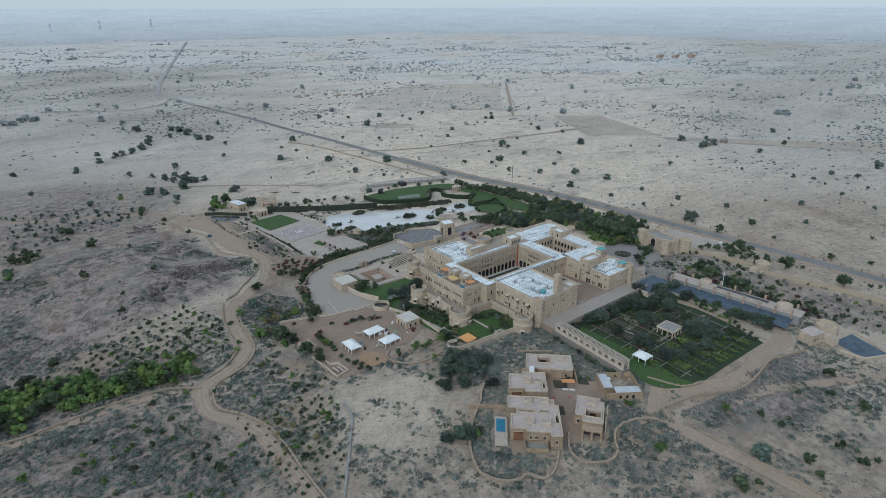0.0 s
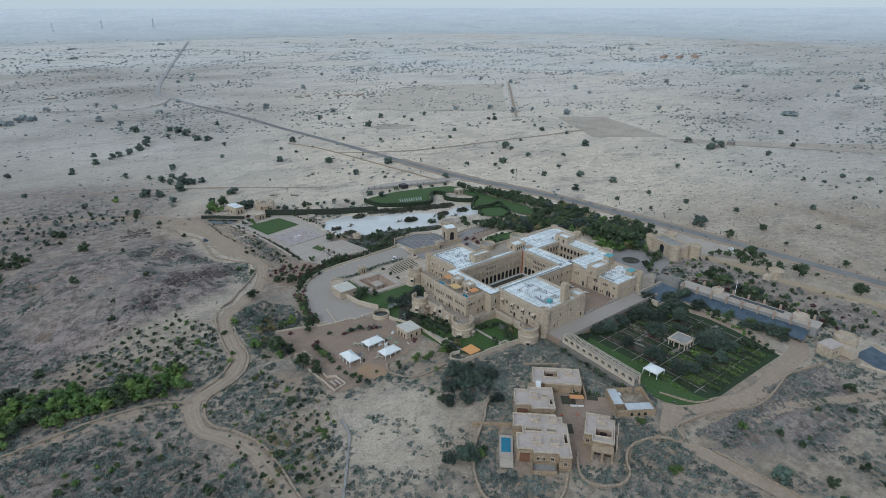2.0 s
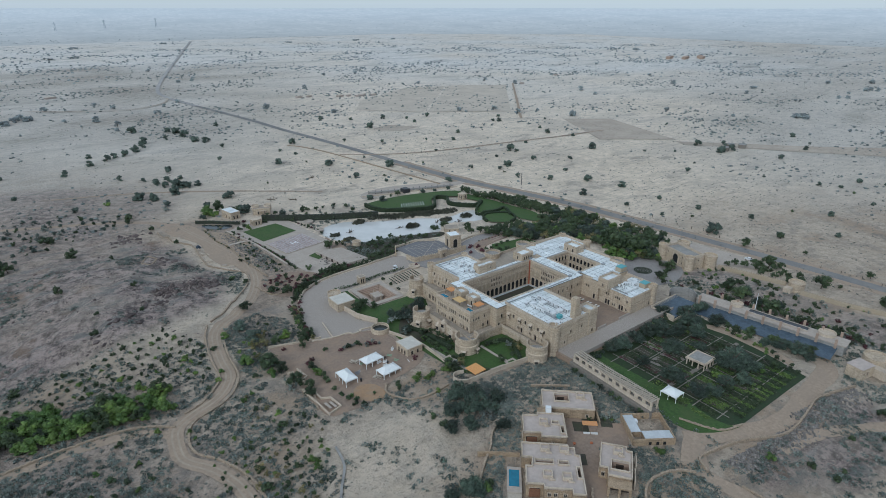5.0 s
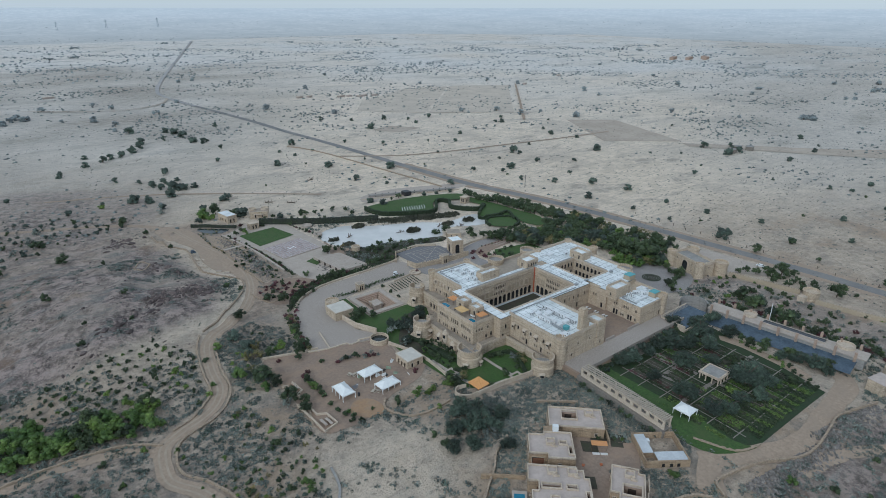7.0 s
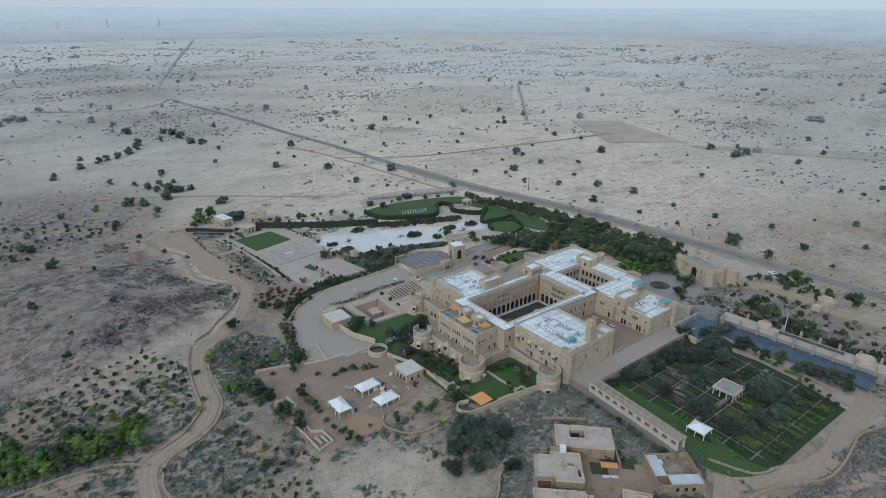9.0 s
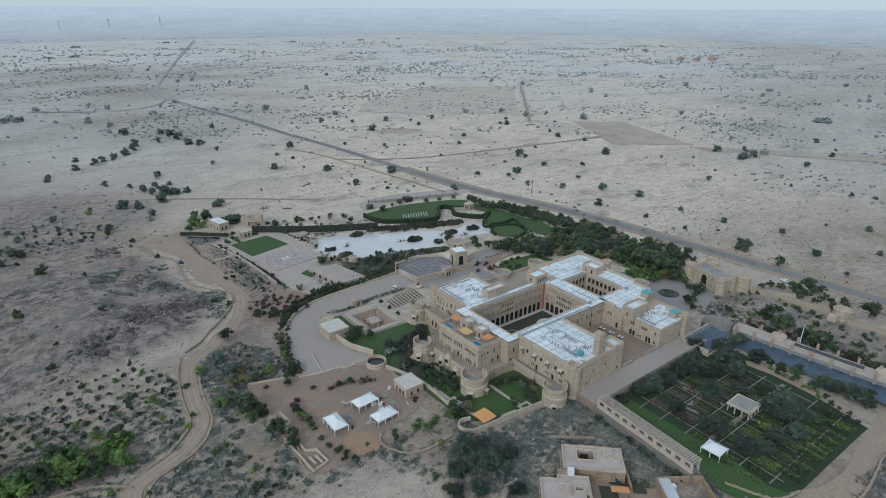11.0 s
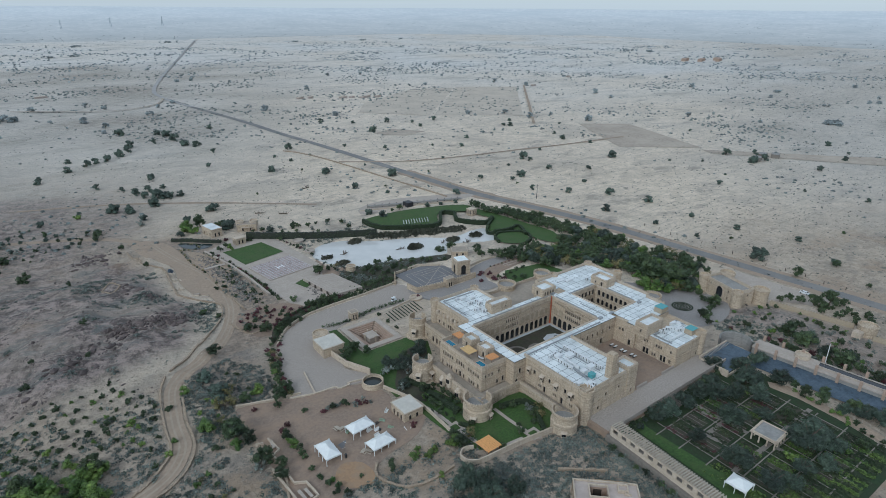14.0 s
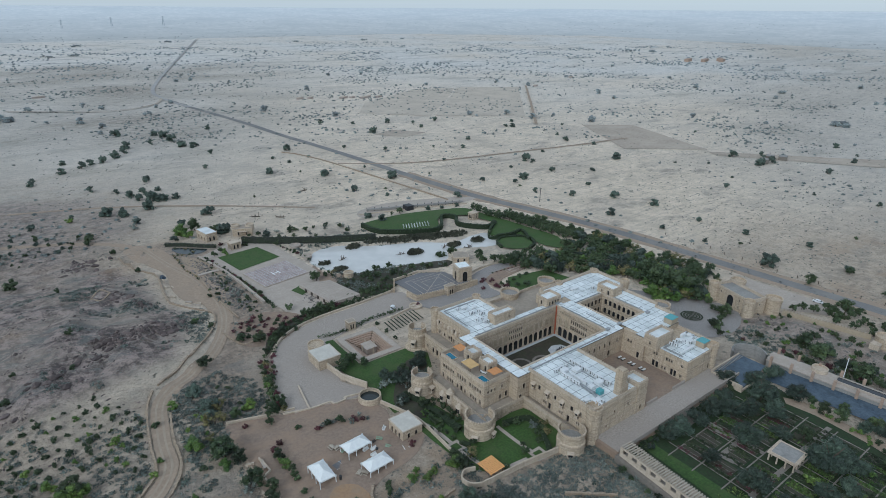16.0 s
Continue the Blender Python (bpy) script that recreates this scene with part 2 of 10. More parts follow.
def lathe(bm, x, y, profile, n=32, start=0.0, sweep=360.0, mat=0):
    """Turns a profile of (radius, height) about an upright axis."""
    whole = abs(sweep) >= 360
    count = n if whole else n + 1
    rings = []
    for r, z in profile:
        rings.append([bm.verts.new((x + r * math.cos(radians(start + sweep * i / n)), y + r * math.sin(radians(start + sweep * i / n)), z)) for i in range(count)])
    for a, b in zip(rings, rings[1:]):
        for i in range(n):
            j = (i + 1) % count
            bm.faces.new((a[i], a[j], b[j], b[i])).material_index = mat


def disc(bm, x, y, z, r, n=28, mat=0):
    bm.faces.new([bm.verts.new((x + r * math.cos(math.tau * i / n), y + r * math.sin(math.tau * i / n), z)) for i in range(n)]).material_index = mat


def smooth(points, steps=6, closed=False):
    """A soft curve through a few points of the plan."""
    pts = [Vector(p) for p in points]
    n = len(pts)
    out = []
    for i in range(n if closed else n - 1):
        p0, p1, p2, p3 = (pts[(i + k) % n] if closed else pts[min(max(i + k, 0), n - 1)] for k in (-1, 0, 1, 2))
        for s in range(steps):
            t = s / steps
            out.append(0.5 * (2 * p1 + (p2 - p0) * t + (2 * p0 - 5 * p1 + 4 * p2 - p3) * t * t + (3 * p1 - p0 - 3 * p2 + p3) * t ** 3))
    if not closed:
        out.append(pts[-1])
    return out


def inside(poly, x, y):
    c = False
    for (x0, y0), (x1, y1) in zip(poly, poly[1:] + poly[:1]):
        if (y0 > y) != (y1 > y) and x < (x1 - x0) * (y - y0) / (y1 - y0) + x0:
            c = not c
    return c


def edge_distance(poly, x, y):
    best = 1e9
    for (x0, y0), (x1, y1) in zip(poly, poly[1:] + poly[:1]):
        dx, dy = x1 - x0, y1 - y0
        t = min(max(((x - x0) * dx + (y - y0) * dy) / (dx * dx + dy * dy + 1e-9), 0), 1)
        best = min(best, math.hypot(x - x0 - t * dx, y - y0 - t * dy))
    return best


# ---- the lie of the land ----
POND = [(153, 312), (151, 300), (160, 282), (182, 277), (207, 269), (217, 278), (240, 269), (249, 286), (241, 290), (224, 288), (210, 298), (186, 309), (174, 318), (162, 319)]
POND_SOFT = [tuple(p) for p in smooth([(x, y) for x, y in POND], 4, True)]
WELL = (128.0, 144.3, 214.0, 233.0)


def ground(x, y):
    """Height of the land: a low plateau under the palace, a rocky hill, the pond's hollow and the step well's pit."""
    z = 2.5 * math.exp(-((((x - 172) / 85) ** 2 + ((y - 120) / 62) ** 2) ** 3))
    z += 2.2 * math.exp(-(((x - 265) / 13) ** 2 + ((y - 128) / 24) ** 2) ** 2)   # stony mound inside the compound wall
    z += 9.5 * math.exp(-(((x - 40) / 30) ** 2 + ((y - 272) / 48) ** 2)) + 3.0 * math.exp(-(((x - 72) / 14) ** 2 + ((y - 268) / 22) ** 2))
    if 148 < x < 252 and 266 < y < 322 and inside(POND_SOFT, x, y):
        z -= 2.2 * min(edge_distance(POND_SOFT, x, y) / 3.5, 1.0)
    if WELL[0] + 1.6 < x < WELL[1] - 1.6 and WELL[2] + 1.6 < y < WELL[3] - 1.6:
        z -= 6
    if x < 92 and 215 < y < 375:
        f = min((92 - x) / 12, (y - 215) / 25, (375 - y) / 25, 1.0)
        ridge = 1 - 2 * abs(noise.noise((x / 24 + y / 60, y / 17 - x / 50, 5.1)))
        z += f * (2.0 * (ridge - 0.55) + 1.1 * (0.5 - abs(noise.noise((x / 9, y / 9, 1.1)))) + 0.5 * noise.noise((x / 4.5, y / 4.5, 3.1)))
    away = max(0.0, math.hypot(x - 160, y - 190) - 170)
    if away > 0:
        z += min(away / 250, 1.0) * 1.2 * noise.noise((x / 90, y / 90, 0.3))
    return z


HILL = [(-90, 240), (-80, 330), (-6, 337), (21, 356), (39, 363), (66, 373), (85, 340), (87, 300), (97, 277), (80, 246), (70, 242), (51, 235), (40, 232), (27, 229), (6, 224), (-10, 222), (-60, 215)]
NORTH_SLOPE = [(-120, 300), (-110, 480), (-20, 540), (70, 500), (110, 450), (108, 395), (80, 365), (66, 340), (21, 330)]
WORN = [(70, 384), (104, 372), (128, 356), (122, 300), (126, 262), (110, 240), (99, 236), (94, 205), (70, 212), (70, 236), (84, 246), (100, 276), (92, 292), (92, 330), (86, 352)]
MOUND = [(243, 152), (259, 157), (282, 146), (287, 130), (286, 100), (292, 40), (270, 30), (256, 62), (250, 90), (248, 119), (243, 130), (246, 140)]

BANK = [(224, 62), (202, 68.5), (189, 66.5), (169, 72), (158, 72), (150, 60), (176, 44), (210, 44)]


def grid_lines(lo, hi, a, b, step, out_far):
    """Close lines between a and b, ever wider ones outside."""
    lines = list(np.arange(a, b + 0.01, step))
    s, x = step, a
    left = []
    while x > lo:
        s *= 1.09
        x -= s
        left.append(max(x, lo))
    s, x = step, lines[-1]
    right = []
    while x < hi:
        s *= 1.09
        x += s
        right.append(min(x, hi))
    return left[::-1] + [float(v) for v in lines] + right


def build_ground():
    xs = grid_lines(-900, 2300, -60, 330, 2.0, 0)
    ys = grid_lines(-300, 2500, 20, 400, 2.0, 0)
    verts = [(x, y, ground(x, y)) for y in ys for x in xs]
    w = len(xs)
    faces = [(j * w + i, j * w + i + 1, (j + 1) * w + i + 1, (j + 1) * w + i) for j in range(len(ys) - 1) for i in range(w - 1)]
    me = bpy.data.meshes.new("ground")
    me.from_pydata(verts, [], faces)
    for p in me.polygons:
        p.use_smooth = True
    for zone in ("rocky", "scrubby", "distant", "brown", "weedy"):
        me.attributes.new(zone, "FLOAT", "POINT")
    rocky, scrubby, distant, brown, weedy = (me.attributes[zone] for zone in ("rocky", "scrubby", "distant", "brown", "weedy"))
    for k, (x, y, z) in enumerate(verts):
        stony = 0.0
        for outline, soft, much in ((HILL, 9.0, 1.0), (MOUND, 5.0, 0.8), (BANK, 5.0, 0.9), (NORTH_SLOPE, 30.0, 0.75)):
            if inside(outline, x, y):
                stony = max(stony, much * min(edge_distance(outline, x, y) / soft, 1.0))
        low = math.exp(-((((x + 18) / 62) ** 2 + ((y - 150) / 70) ** 2) ** 2)) * 0.7
        rocky.data[k].value = max(0.0, min(1.0, max(stony, low) * (0.9 + 0.45 * noise.noise((x / 20, y / 20, 7.0)))))
        near = max(0.0, 1 - math.hypot(x - 100, y - 90) / 190)
        west = math.exp(-((((x - 0) / 130) ** 2 + ((y - 420) / 170) ** 2) ** 2)) * (0.95 + 0.5 * noise.noise((x / 35, y / 35, 3.0)))
        east = math.exp(-((((x - 370) / 140) ** 2 + ((y - 90) / 115) ** 2) ** 2)) * (0.8 + 0.5 * noise.noise((x / 30, y / 30, 5.0)))
        openness = math.exp(-((((x - 84) / 24) ** 2 + ((y - 133) / 22) ** 2) ** 2))
        slope = math.exp(-((((x - 10) / 75) ** 2 + ((y - 185) / 70) ** 2) ** 2))
        scrubby.data[k].value = min(1.0, max(near * 2.0, west, east, slope)) * (1 - 0.65 * openness)
        if inside(WORN, x, y):
            brown.data[k].value = min(edge_distance(WORN, x, y) / 6.0, 1.0)
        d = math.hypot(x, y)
        # grows with distance; steers how far the ground is paled for haze
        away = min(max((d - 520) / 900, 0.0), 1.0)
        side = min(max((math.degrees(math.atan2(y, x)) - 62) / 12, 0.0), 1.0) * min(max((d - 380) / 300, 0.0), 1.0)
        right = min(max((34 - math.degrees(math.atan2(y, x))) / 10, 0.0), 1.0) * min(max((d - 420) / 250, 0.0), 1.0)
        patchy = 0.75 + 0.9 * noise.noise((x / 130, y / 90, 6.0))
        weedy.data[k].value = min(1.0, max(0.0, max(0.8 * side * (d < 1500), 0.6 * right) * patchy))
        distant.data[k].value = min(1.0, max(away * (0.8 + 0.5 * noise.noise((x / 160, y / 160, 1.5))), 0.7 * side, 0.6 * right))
    return me


def ground_material():
    m = bpy.data.materials.new("desert_ground")
    m.use_nodes = True
    nt = m.node_tree
    p = nt.nodes["Principled BSDF"]
    p.inputs["Roughness"].default_value = 0.95
    geo = nt.nodes.new("ShaderNodeNewGeometry")

    def tex(size, detail=5, rough=0.6, stretch=None):
        n = nt.nodes.new("ShaderNodeTexNoise")
        n.inputs["Scale"].default_value, n.inputs["Detail"].default_value, n.inputs["Roughness"].default_value = 1 / size, detail, rough
        if stretch:
            v = nt.nodes.new("ShaderNodeMapping")
            v.inputs["Rotation"].default_value = (0, 0, radians(stretch[0]))
            v.inputs["Scale"].default_value = (1, stretch[1], 1)
            nt.links.new(geo.outputs["Position"], v.inputs["Vector"])
            nt.links.new(v.outputs[0], n.inputs["Vector"])
        else:
            nt.links.new(geo.outputs["Position"], n.inputs["Vector"])
        return n.outputs["Fac"]

    def span(value, lo, hi, top=1.0):
        r = nt.nodes.new("ShaderNodeMapRange")
        r.inputs["From Min"].default_value, r.inputs["From Max"].default_value, r.inputs["To Max"].default_value = lo, hi, top
        nt.links.new(value, r.inputs["Value"])
        return r.outputs["Result"]

    def times(a, b):
        x = nt.nodes.new("ShaderNodeMath")
        x.operation = "MULTIPLY"
        nt.links.new(a, x.inputs[0])
        nt.links.new(b, x.inputs[1])
        return x.outputs[0]

    def mix(a, b, f):
        x = nt.nodes.new("ShaderNodeMix")
        x.data_type = "RGBA"
        for key, value in (("A", a), ("B", b)):
            sock = [s for s in x.inputs if s.name == key and s.type == "RGBA"][0]
            if isinstance(value, tuple):
                sock.default_value = (*value, 1)
            else:
                nt.links.new(value, sock)
        nt.links.new(f, x.inputs[0])
        return [s for s in x.outputs if s.type == "RGBA"][0]

    def zone(name):
        a = nt.nodes.new("ShaderNodeAttribute")
        a.attribute_name = name
        return a.outputs["Fac"]

    sand = mix((0.77, 0.655, 0.525), (0.63, 0.535, 0.42), span(tex(9), 0.38, 0.62))
    sand = mix(sand, (0.45, 0.385, 0.315), span(tex(70, 6, 0.66), 0.50, 0.72))
    sand = mix(sand, (0.60, 0.52, 0.425), span(tex(160, 3, 0.5, (25, 2.5)), 0.52, 0.7))
    sand = mix(sand, (0.25, 0.22, 0.19), span(tex(3.2, 5, 0.75), 0.53, 0.70, 0.55))
    sand = mix(sand, (0.33, 0.285, 0.24), span(tex(45, 8, 0.72, (40, 1.8)), 0.54, 0.64, 0.8))
    sand = mix(sand, (0.40, 0.345, 0.285), span(tex(22, 4, 0.6, (-38, 9.0)), 0.55, 0.64, 0.55))
    scrub_soil = mix((0.49, 0.40, 0.312), (0.32, 0.262, 0.205), span(tex(3.6, 8, 0.76), 0.44, 0.58))
    scrub_soil = mix(scrub_soil, (0.37, 0.277, 0.195), span(tex(28, 6, 0.65), 0.50, 0.60, 0.8))
    scrub_soil = mix(scrub_soil, (0.17, 0.16, 0.145), span(tex(13, 9, 0.76), 0.50, 0.60, 0.55))
    colour = mix(sand, scrub_soil, zone("scrubby"))
    # far plain: pale grey imitates haze, over darker bands of dry scrub
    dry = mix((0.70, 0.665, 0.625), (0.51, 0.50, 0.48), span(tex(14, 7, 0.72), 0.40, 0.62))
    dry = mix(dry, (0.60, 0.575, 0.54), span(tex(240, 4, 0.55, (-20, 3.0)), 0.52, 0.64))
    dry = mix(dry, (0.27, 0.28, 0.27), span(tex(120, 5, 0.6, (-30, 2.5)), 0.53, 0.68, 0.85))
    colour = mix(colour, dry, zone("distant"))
    weeds = mix((0.44, 0.385, 0.325), (0.22, 0.205, 0.178), span(tex(10, 8, 0.74, (-30, 2.2)), 0.42, 0.60))
    colour = mix(colour, weeds, zone("weedy"))
    rock = mix((0.375, 0.30, 0.266), (0.088, 0.071, 0.067), span(tex(5, 12, 0.82), 0.44, 0.56))
    rock = mix(rock, (0.30, 0.25, 0.215), span(tex(24, 7, 0.66), 0.53, 0.62, 0.8))
    rock = mix(rock, (0.15, 0.155, 0.148), span(tex(16, 8, 0.72, (35, 2.4)), 0.53, 0.60, 0.8))
    rock = mix(rock, (0.36, 0.32, 0.29), span(tex(9, 10, 0.8, (60, 3.0)), 0.55, 0.61, 0.75))
    rock = mix(rock, (0.26, 0.175, 0.12), span(tex(40, 6, 0.65), 0.57, 0.66, 0.7))
    colour = mix(colour, rock, zone("rocky"))
    earth = mix((0.40, 0.318, 0.248), (0.25, 0.20, 0.158), span(tex(2.2, 8, 0.74), 0.42, 0.60))
    earth = mix(earth, (0.24, 0.215, 0.19), span(tex(15, 7, 0.7), 0.50, 0.60, 0.8))
    colour = mix(colour, earth, zone("brown"))

    def tufts(size, reach, where, lo, hi, top):
        """Small dry tussocks, thicker in some patches than in others."""
        v = nt.nodes.new("ShaderNodeTexVoronoi")
        v.inputs["Scale"].default_value = 1 / size
        flat = nt.nodes.new("ShaderNodeMapping")
        flat.inputs["Scale"].default_value = (1, 1, 0)
        nt.links.new(geo.outputs["Position"], flat.inputs["Vector"])
        nt.links.new(flat.outputs[0], v.inputs["Vector"])
        split = nt.nodes.new("ShaderNodeSeparateColor")
        nt.links.new(v.outputs["Color"], split.inputs[0])
        grown = times(span(where, lo, hi), split.outputs[0])
        over = nt.nodes.new("ShaderNodeMath")
        over.operation = "SUBTRACT"
        scaled = nt.nodes.new("ShaderNodeMath")
        scaled.operation = "MULTIPLY"
        scaled.inputs[1].default_value = reach
        nt.links.new(grown, scaled.inputs[0])
        nt.links.new(scaled.outputs[0], over.inputs[0])
        nt.links.new(v.outputs["Distance"], over.inputs[1])
        return span(over.outputs[0], 0.0, 0.10, top)

    colour = mix(colour, (0.135, 0.145, 0.125), tufts(6.5, 0.34, tex(110, 5, 0.7), 0.40, 0.62, 0.75))
    colour = mix(colour, (0.15, 0.148, 0.125), tufts(2.6, 0.42, tex(38, 5, 0.7), 0.42, 0.66, 0.7))
    colour = mix(colour, (0.12, 0.125, 0.108), times(tufts(1.25, 0.5, tex(17, 5, 0.7), 0.38, 0.62, 0.75), zone("scrubby")))
    colour = mix(colour, (0.11, 0.10, 0.088), span(tex(1.3, 6, 0.85), 0.55, 0.64, 0.6))
    colour = mix(colour, (0.52, 0.445, 0.36), span(tex(1.9, 5, 0.8, (70, 1.6)), 0.58, 0.68, 0.6))
    nt.links.new(colour, p.inputs["Base Color"])
    b = nt.nodes.new("ShaderNodeBump")
    b.inputs["Strength"].default_value, b.inputs["Distance"].default_value = 1.0, 1.5
    nt.links.new(tex(2.5, 9, 0.75), b.inputs["Height"])
    nt.links.new(b.outputs["Normal"], p.inputs["Normal"])
    return m


GROUND = ground_material()
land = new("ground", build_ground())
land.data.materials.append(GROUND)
tagged(land, "sandy desert plain with scrub and a dark rocky hill", "ground", kind="structure")


def far_land():
    """The hazy distance: plain and low ridges that close the horizon."""
    bm = bmesh.new()
    rings = []
    radii = (2050, 2250, 2500, 2800, 3150, 3500, 3750, 4000, 4250, 4500, 4700)
    for k, r in enumerate(radii):
        ring = []
        for i in range(121):
            a = radians(-5 + 115 * i / 120)
            rise = max(0.0, (r - 3100) / 1600) ** 1.15 * 106
            z = -0.6 + rise + (0 if r < 3400 else 5.0 * (noise.noise((i / 7, k / 2.0, 4.0)) + 0.4 * noise.noise((i / 2.2, k, 9.0))))
            if r == 4700:
                z = 107.5 + 2.6 * noise.noise((i / 13, 2.0, 0.5)) + 0.8 * noise.noise((i / 4, 7.0, 0.5))
            ring.append(bm.verts.new((40 + r * math.cos(a), 50 + r * math.sin(a), z)))
        rings.append(ring)
    for a, b in zip(rings, rings[1:]):
        for i in range(120):
            bm.faces.new((a[i], a[i + 1], b[i + 1], b[i])).smooth = True
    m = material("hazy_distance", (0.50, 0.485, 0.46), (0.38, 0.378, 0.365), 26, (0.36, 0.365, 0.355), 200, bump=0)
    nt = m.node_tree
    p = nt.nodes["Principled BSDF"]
    # haze is added as a bluish glow, stronger with distance
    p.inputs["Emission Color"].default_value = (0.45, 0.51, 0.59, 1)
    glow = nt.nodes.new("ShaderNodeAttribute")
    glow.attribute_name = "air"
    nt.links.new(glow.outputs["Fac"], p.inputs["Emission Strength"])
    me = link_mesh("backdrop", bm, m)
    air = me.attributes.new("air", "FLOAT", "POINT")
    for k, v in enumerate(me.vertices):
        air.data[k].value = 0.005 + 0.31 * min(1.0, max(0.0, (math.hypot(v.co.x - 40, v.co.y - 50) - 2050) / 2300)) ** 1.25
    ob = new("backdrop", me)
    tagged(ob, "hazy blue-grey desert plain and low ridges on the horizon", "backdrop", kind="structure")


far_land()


def sheet(name, poly, mat, dz, label, category, kind="structure", step=5.0, z=None):
    """A thin covering that follows the land inside a plan outline."""
    bm = bmesh.new()
    poly = [tuple(p[:2]) for p in poly]
    bm.faces.new([bm.verts.new((x, y, 0)) for x, y in poly])
    if z is None:
        xs, ys = [p[0] for p in poly], [p[1] for p in poly]
        for axis, lo, hi in ((0, min(xs), max(xs)), (1, min(ys), max(ys))):
            c = lo + step
            while c < hi - 0.01:
                co = (c, 0, 0) if axis == 0 else (0, c, 0)
                no = (1, 0, 0) if axis == 0 else (0, 1, 0)
                bmesh.ops.bisect_plane(bm, geom=bm.verts[:] + bm.edges[:] + bm.faces[:], plane_co=co, plane_no=no)
                c += step
        bmesh.ops.triangulate(bm, faces=bm.faces[:])
    for v in bm.verts:
        v.co.z = z if z is not None else ground(v.co.x, v.co.y) + dz
    ob = new(name, link_mesh(name, bm, mat))
    return tagged(ob, label, category, kind=kind)


def ribbon(name, pts, width, mat, dz, label, category, steps=8, cross=4, uneven=0.0, kind="structure"):
    """A road or path along a soft curve."""
    line = smooth([(x, y) for x, y in pts], steps)
    bm = bmesh.new()
    rows = []
    for i, p in enumerate(line):
        d = (line[min(i + 1, len(line) - 1)] - line[max(i - 1, 0)]).normalized()
        side = Vector((-d.y, d.x))
        w = width * (1 + uneven * noise.noise((p.x / 6, p.y / 6, 1.0)))
        row = []
        for k in range(cross + 1):
            q = p + side * w * (k / cross - 0.5)
            row.append(bm.verts.new((q.x, q.y, ground(q.x, q.y) + dz * (1 + max(0.0, math.hypot(q.x, q.y) - 420) / 110))))
        rows.append(row)
    for a, b in zip(rows, rows[1:]):
        for k in range(cross):
            bm.faces.new((a[k], a[k + 1], b[k + 1], b[k]))
    ob = new(name, link_mesh(name, bm, mat))
    return tagged(ob, label, category, kind=kind)


def wall_line(bm, pts, h, w, dz=0.0, merlons=0.0, rough=0.0, z=None):
    """A low wall along a plan line, its foot on the land, with rough or toothed top."""
    line = [Vector(p) for p in pts]
    rows = []
    for i, p in enumerate(line):
        d = (line[min(i + 1, len(line) - 1)] - line[max(i - 1, 0)]).normalized()
        s = Vector((-d.y, d.x)) * w / 2
        if rough:
            s *= 1 + 0.5 * noise.noise((p.x * 1.7, p.y * 1.7, 4.0))
        base = (ground(p.x, p.y) if z is None else z) + dz
        top = base + h + (1.5 * rough * noise.noise((p.x * 1.3, p.y * 1.3, 2.0)) if rough else 0)
        rows.append([bm.verts.new((p.x + s.x * a, p.y + s.y * a, c)) for a, c in ((1, base - 0.6), (1, top), (-1, top), (-1, base - 0.6))])
    for a, b in zip(rows, rows[1:]):
        for k in range(3):
            bm.faces.new((a[k], a[k + 1], b[k + 1], b[k]))
    bm.faces.new(rows[0])
    bm.faces.new(rows[-1][::-1])
    if merlons:
        for p, q in zip(line, line[1:]):
            length = (q - p).length
            n = max(1, int(length / merlons))
            d = (q - p).normalized()
            turn = Matrix.Rotation(math.atan2(d.y, d.x), 4, "Z")
            for i in range(n):
                c = p + d * (i + 0.5) * length / n
                base = (ground(c.x, c.y) if z is None else z) + dz
                box(bm, -merlons * 0.28, merlons * 0.28, -w / 2, w / 2, base + h, base + h + merlons * 0.5, Matrix.Translation((c.x, c.y, 0)) @ turn, bottom=False)


def sub(points, step=2.0):
    """The same line with points every few metres."""
    out = []
    pts = [Vector(p) for p in points]
    for p, q in zip(pts, pts[1:]):
        n = max(1, int((q - p).length / step))
        out += [p + (q - p) * i / n for i in range(n)]
    return out + [pts[-1]]


def wall_thing(name, pts, h, w, mat, label, category="wall", merlons=0.0, rough=0.0, curve=True, kind="structure", z=None):
    bm = bmesh.new()
    wall_line(bm, sub(smooth(pts, 5), 0.55) if rough else smooth(pts, 5) if curve else sub(pts), h, w, merlons=merlons, rough=rough, z=z)
    ob = new(name, link_mesh(name, bm, mat))
    return tagged(ob, label, category, kind=kind)

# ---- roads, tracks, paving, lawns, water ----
# the far stretch is narrower and paler than the rest
ribbon("road", [(693, 2393), (362, 1399), (246, 1037), (230, 912), (238, 818)], 5.4, PALE_ASPHALT, 0.12, "pale far stretch of the asphalt road", "road", 10)
ribbon("road", [(230, 912), (238, 818), (251, 712), (263, 583), (271, 501), (278, 416), (284, 346), (295, 297), (304, 253), (311, 182), (316, 126), (318, 89), (321, 40)], 6.5, ASPHALT, 0.10, "narrow grey asphalt road across the desert", "road", 10)
ribbon("road_verge", [(278, 416), (284, 346), (295, 297), (304, 253), (311, 182), (316, 126), (318, 89), (321, 40)], 14, DIRT, 0.05, "sandy road verge", "verge", 8, uneven=0.3)
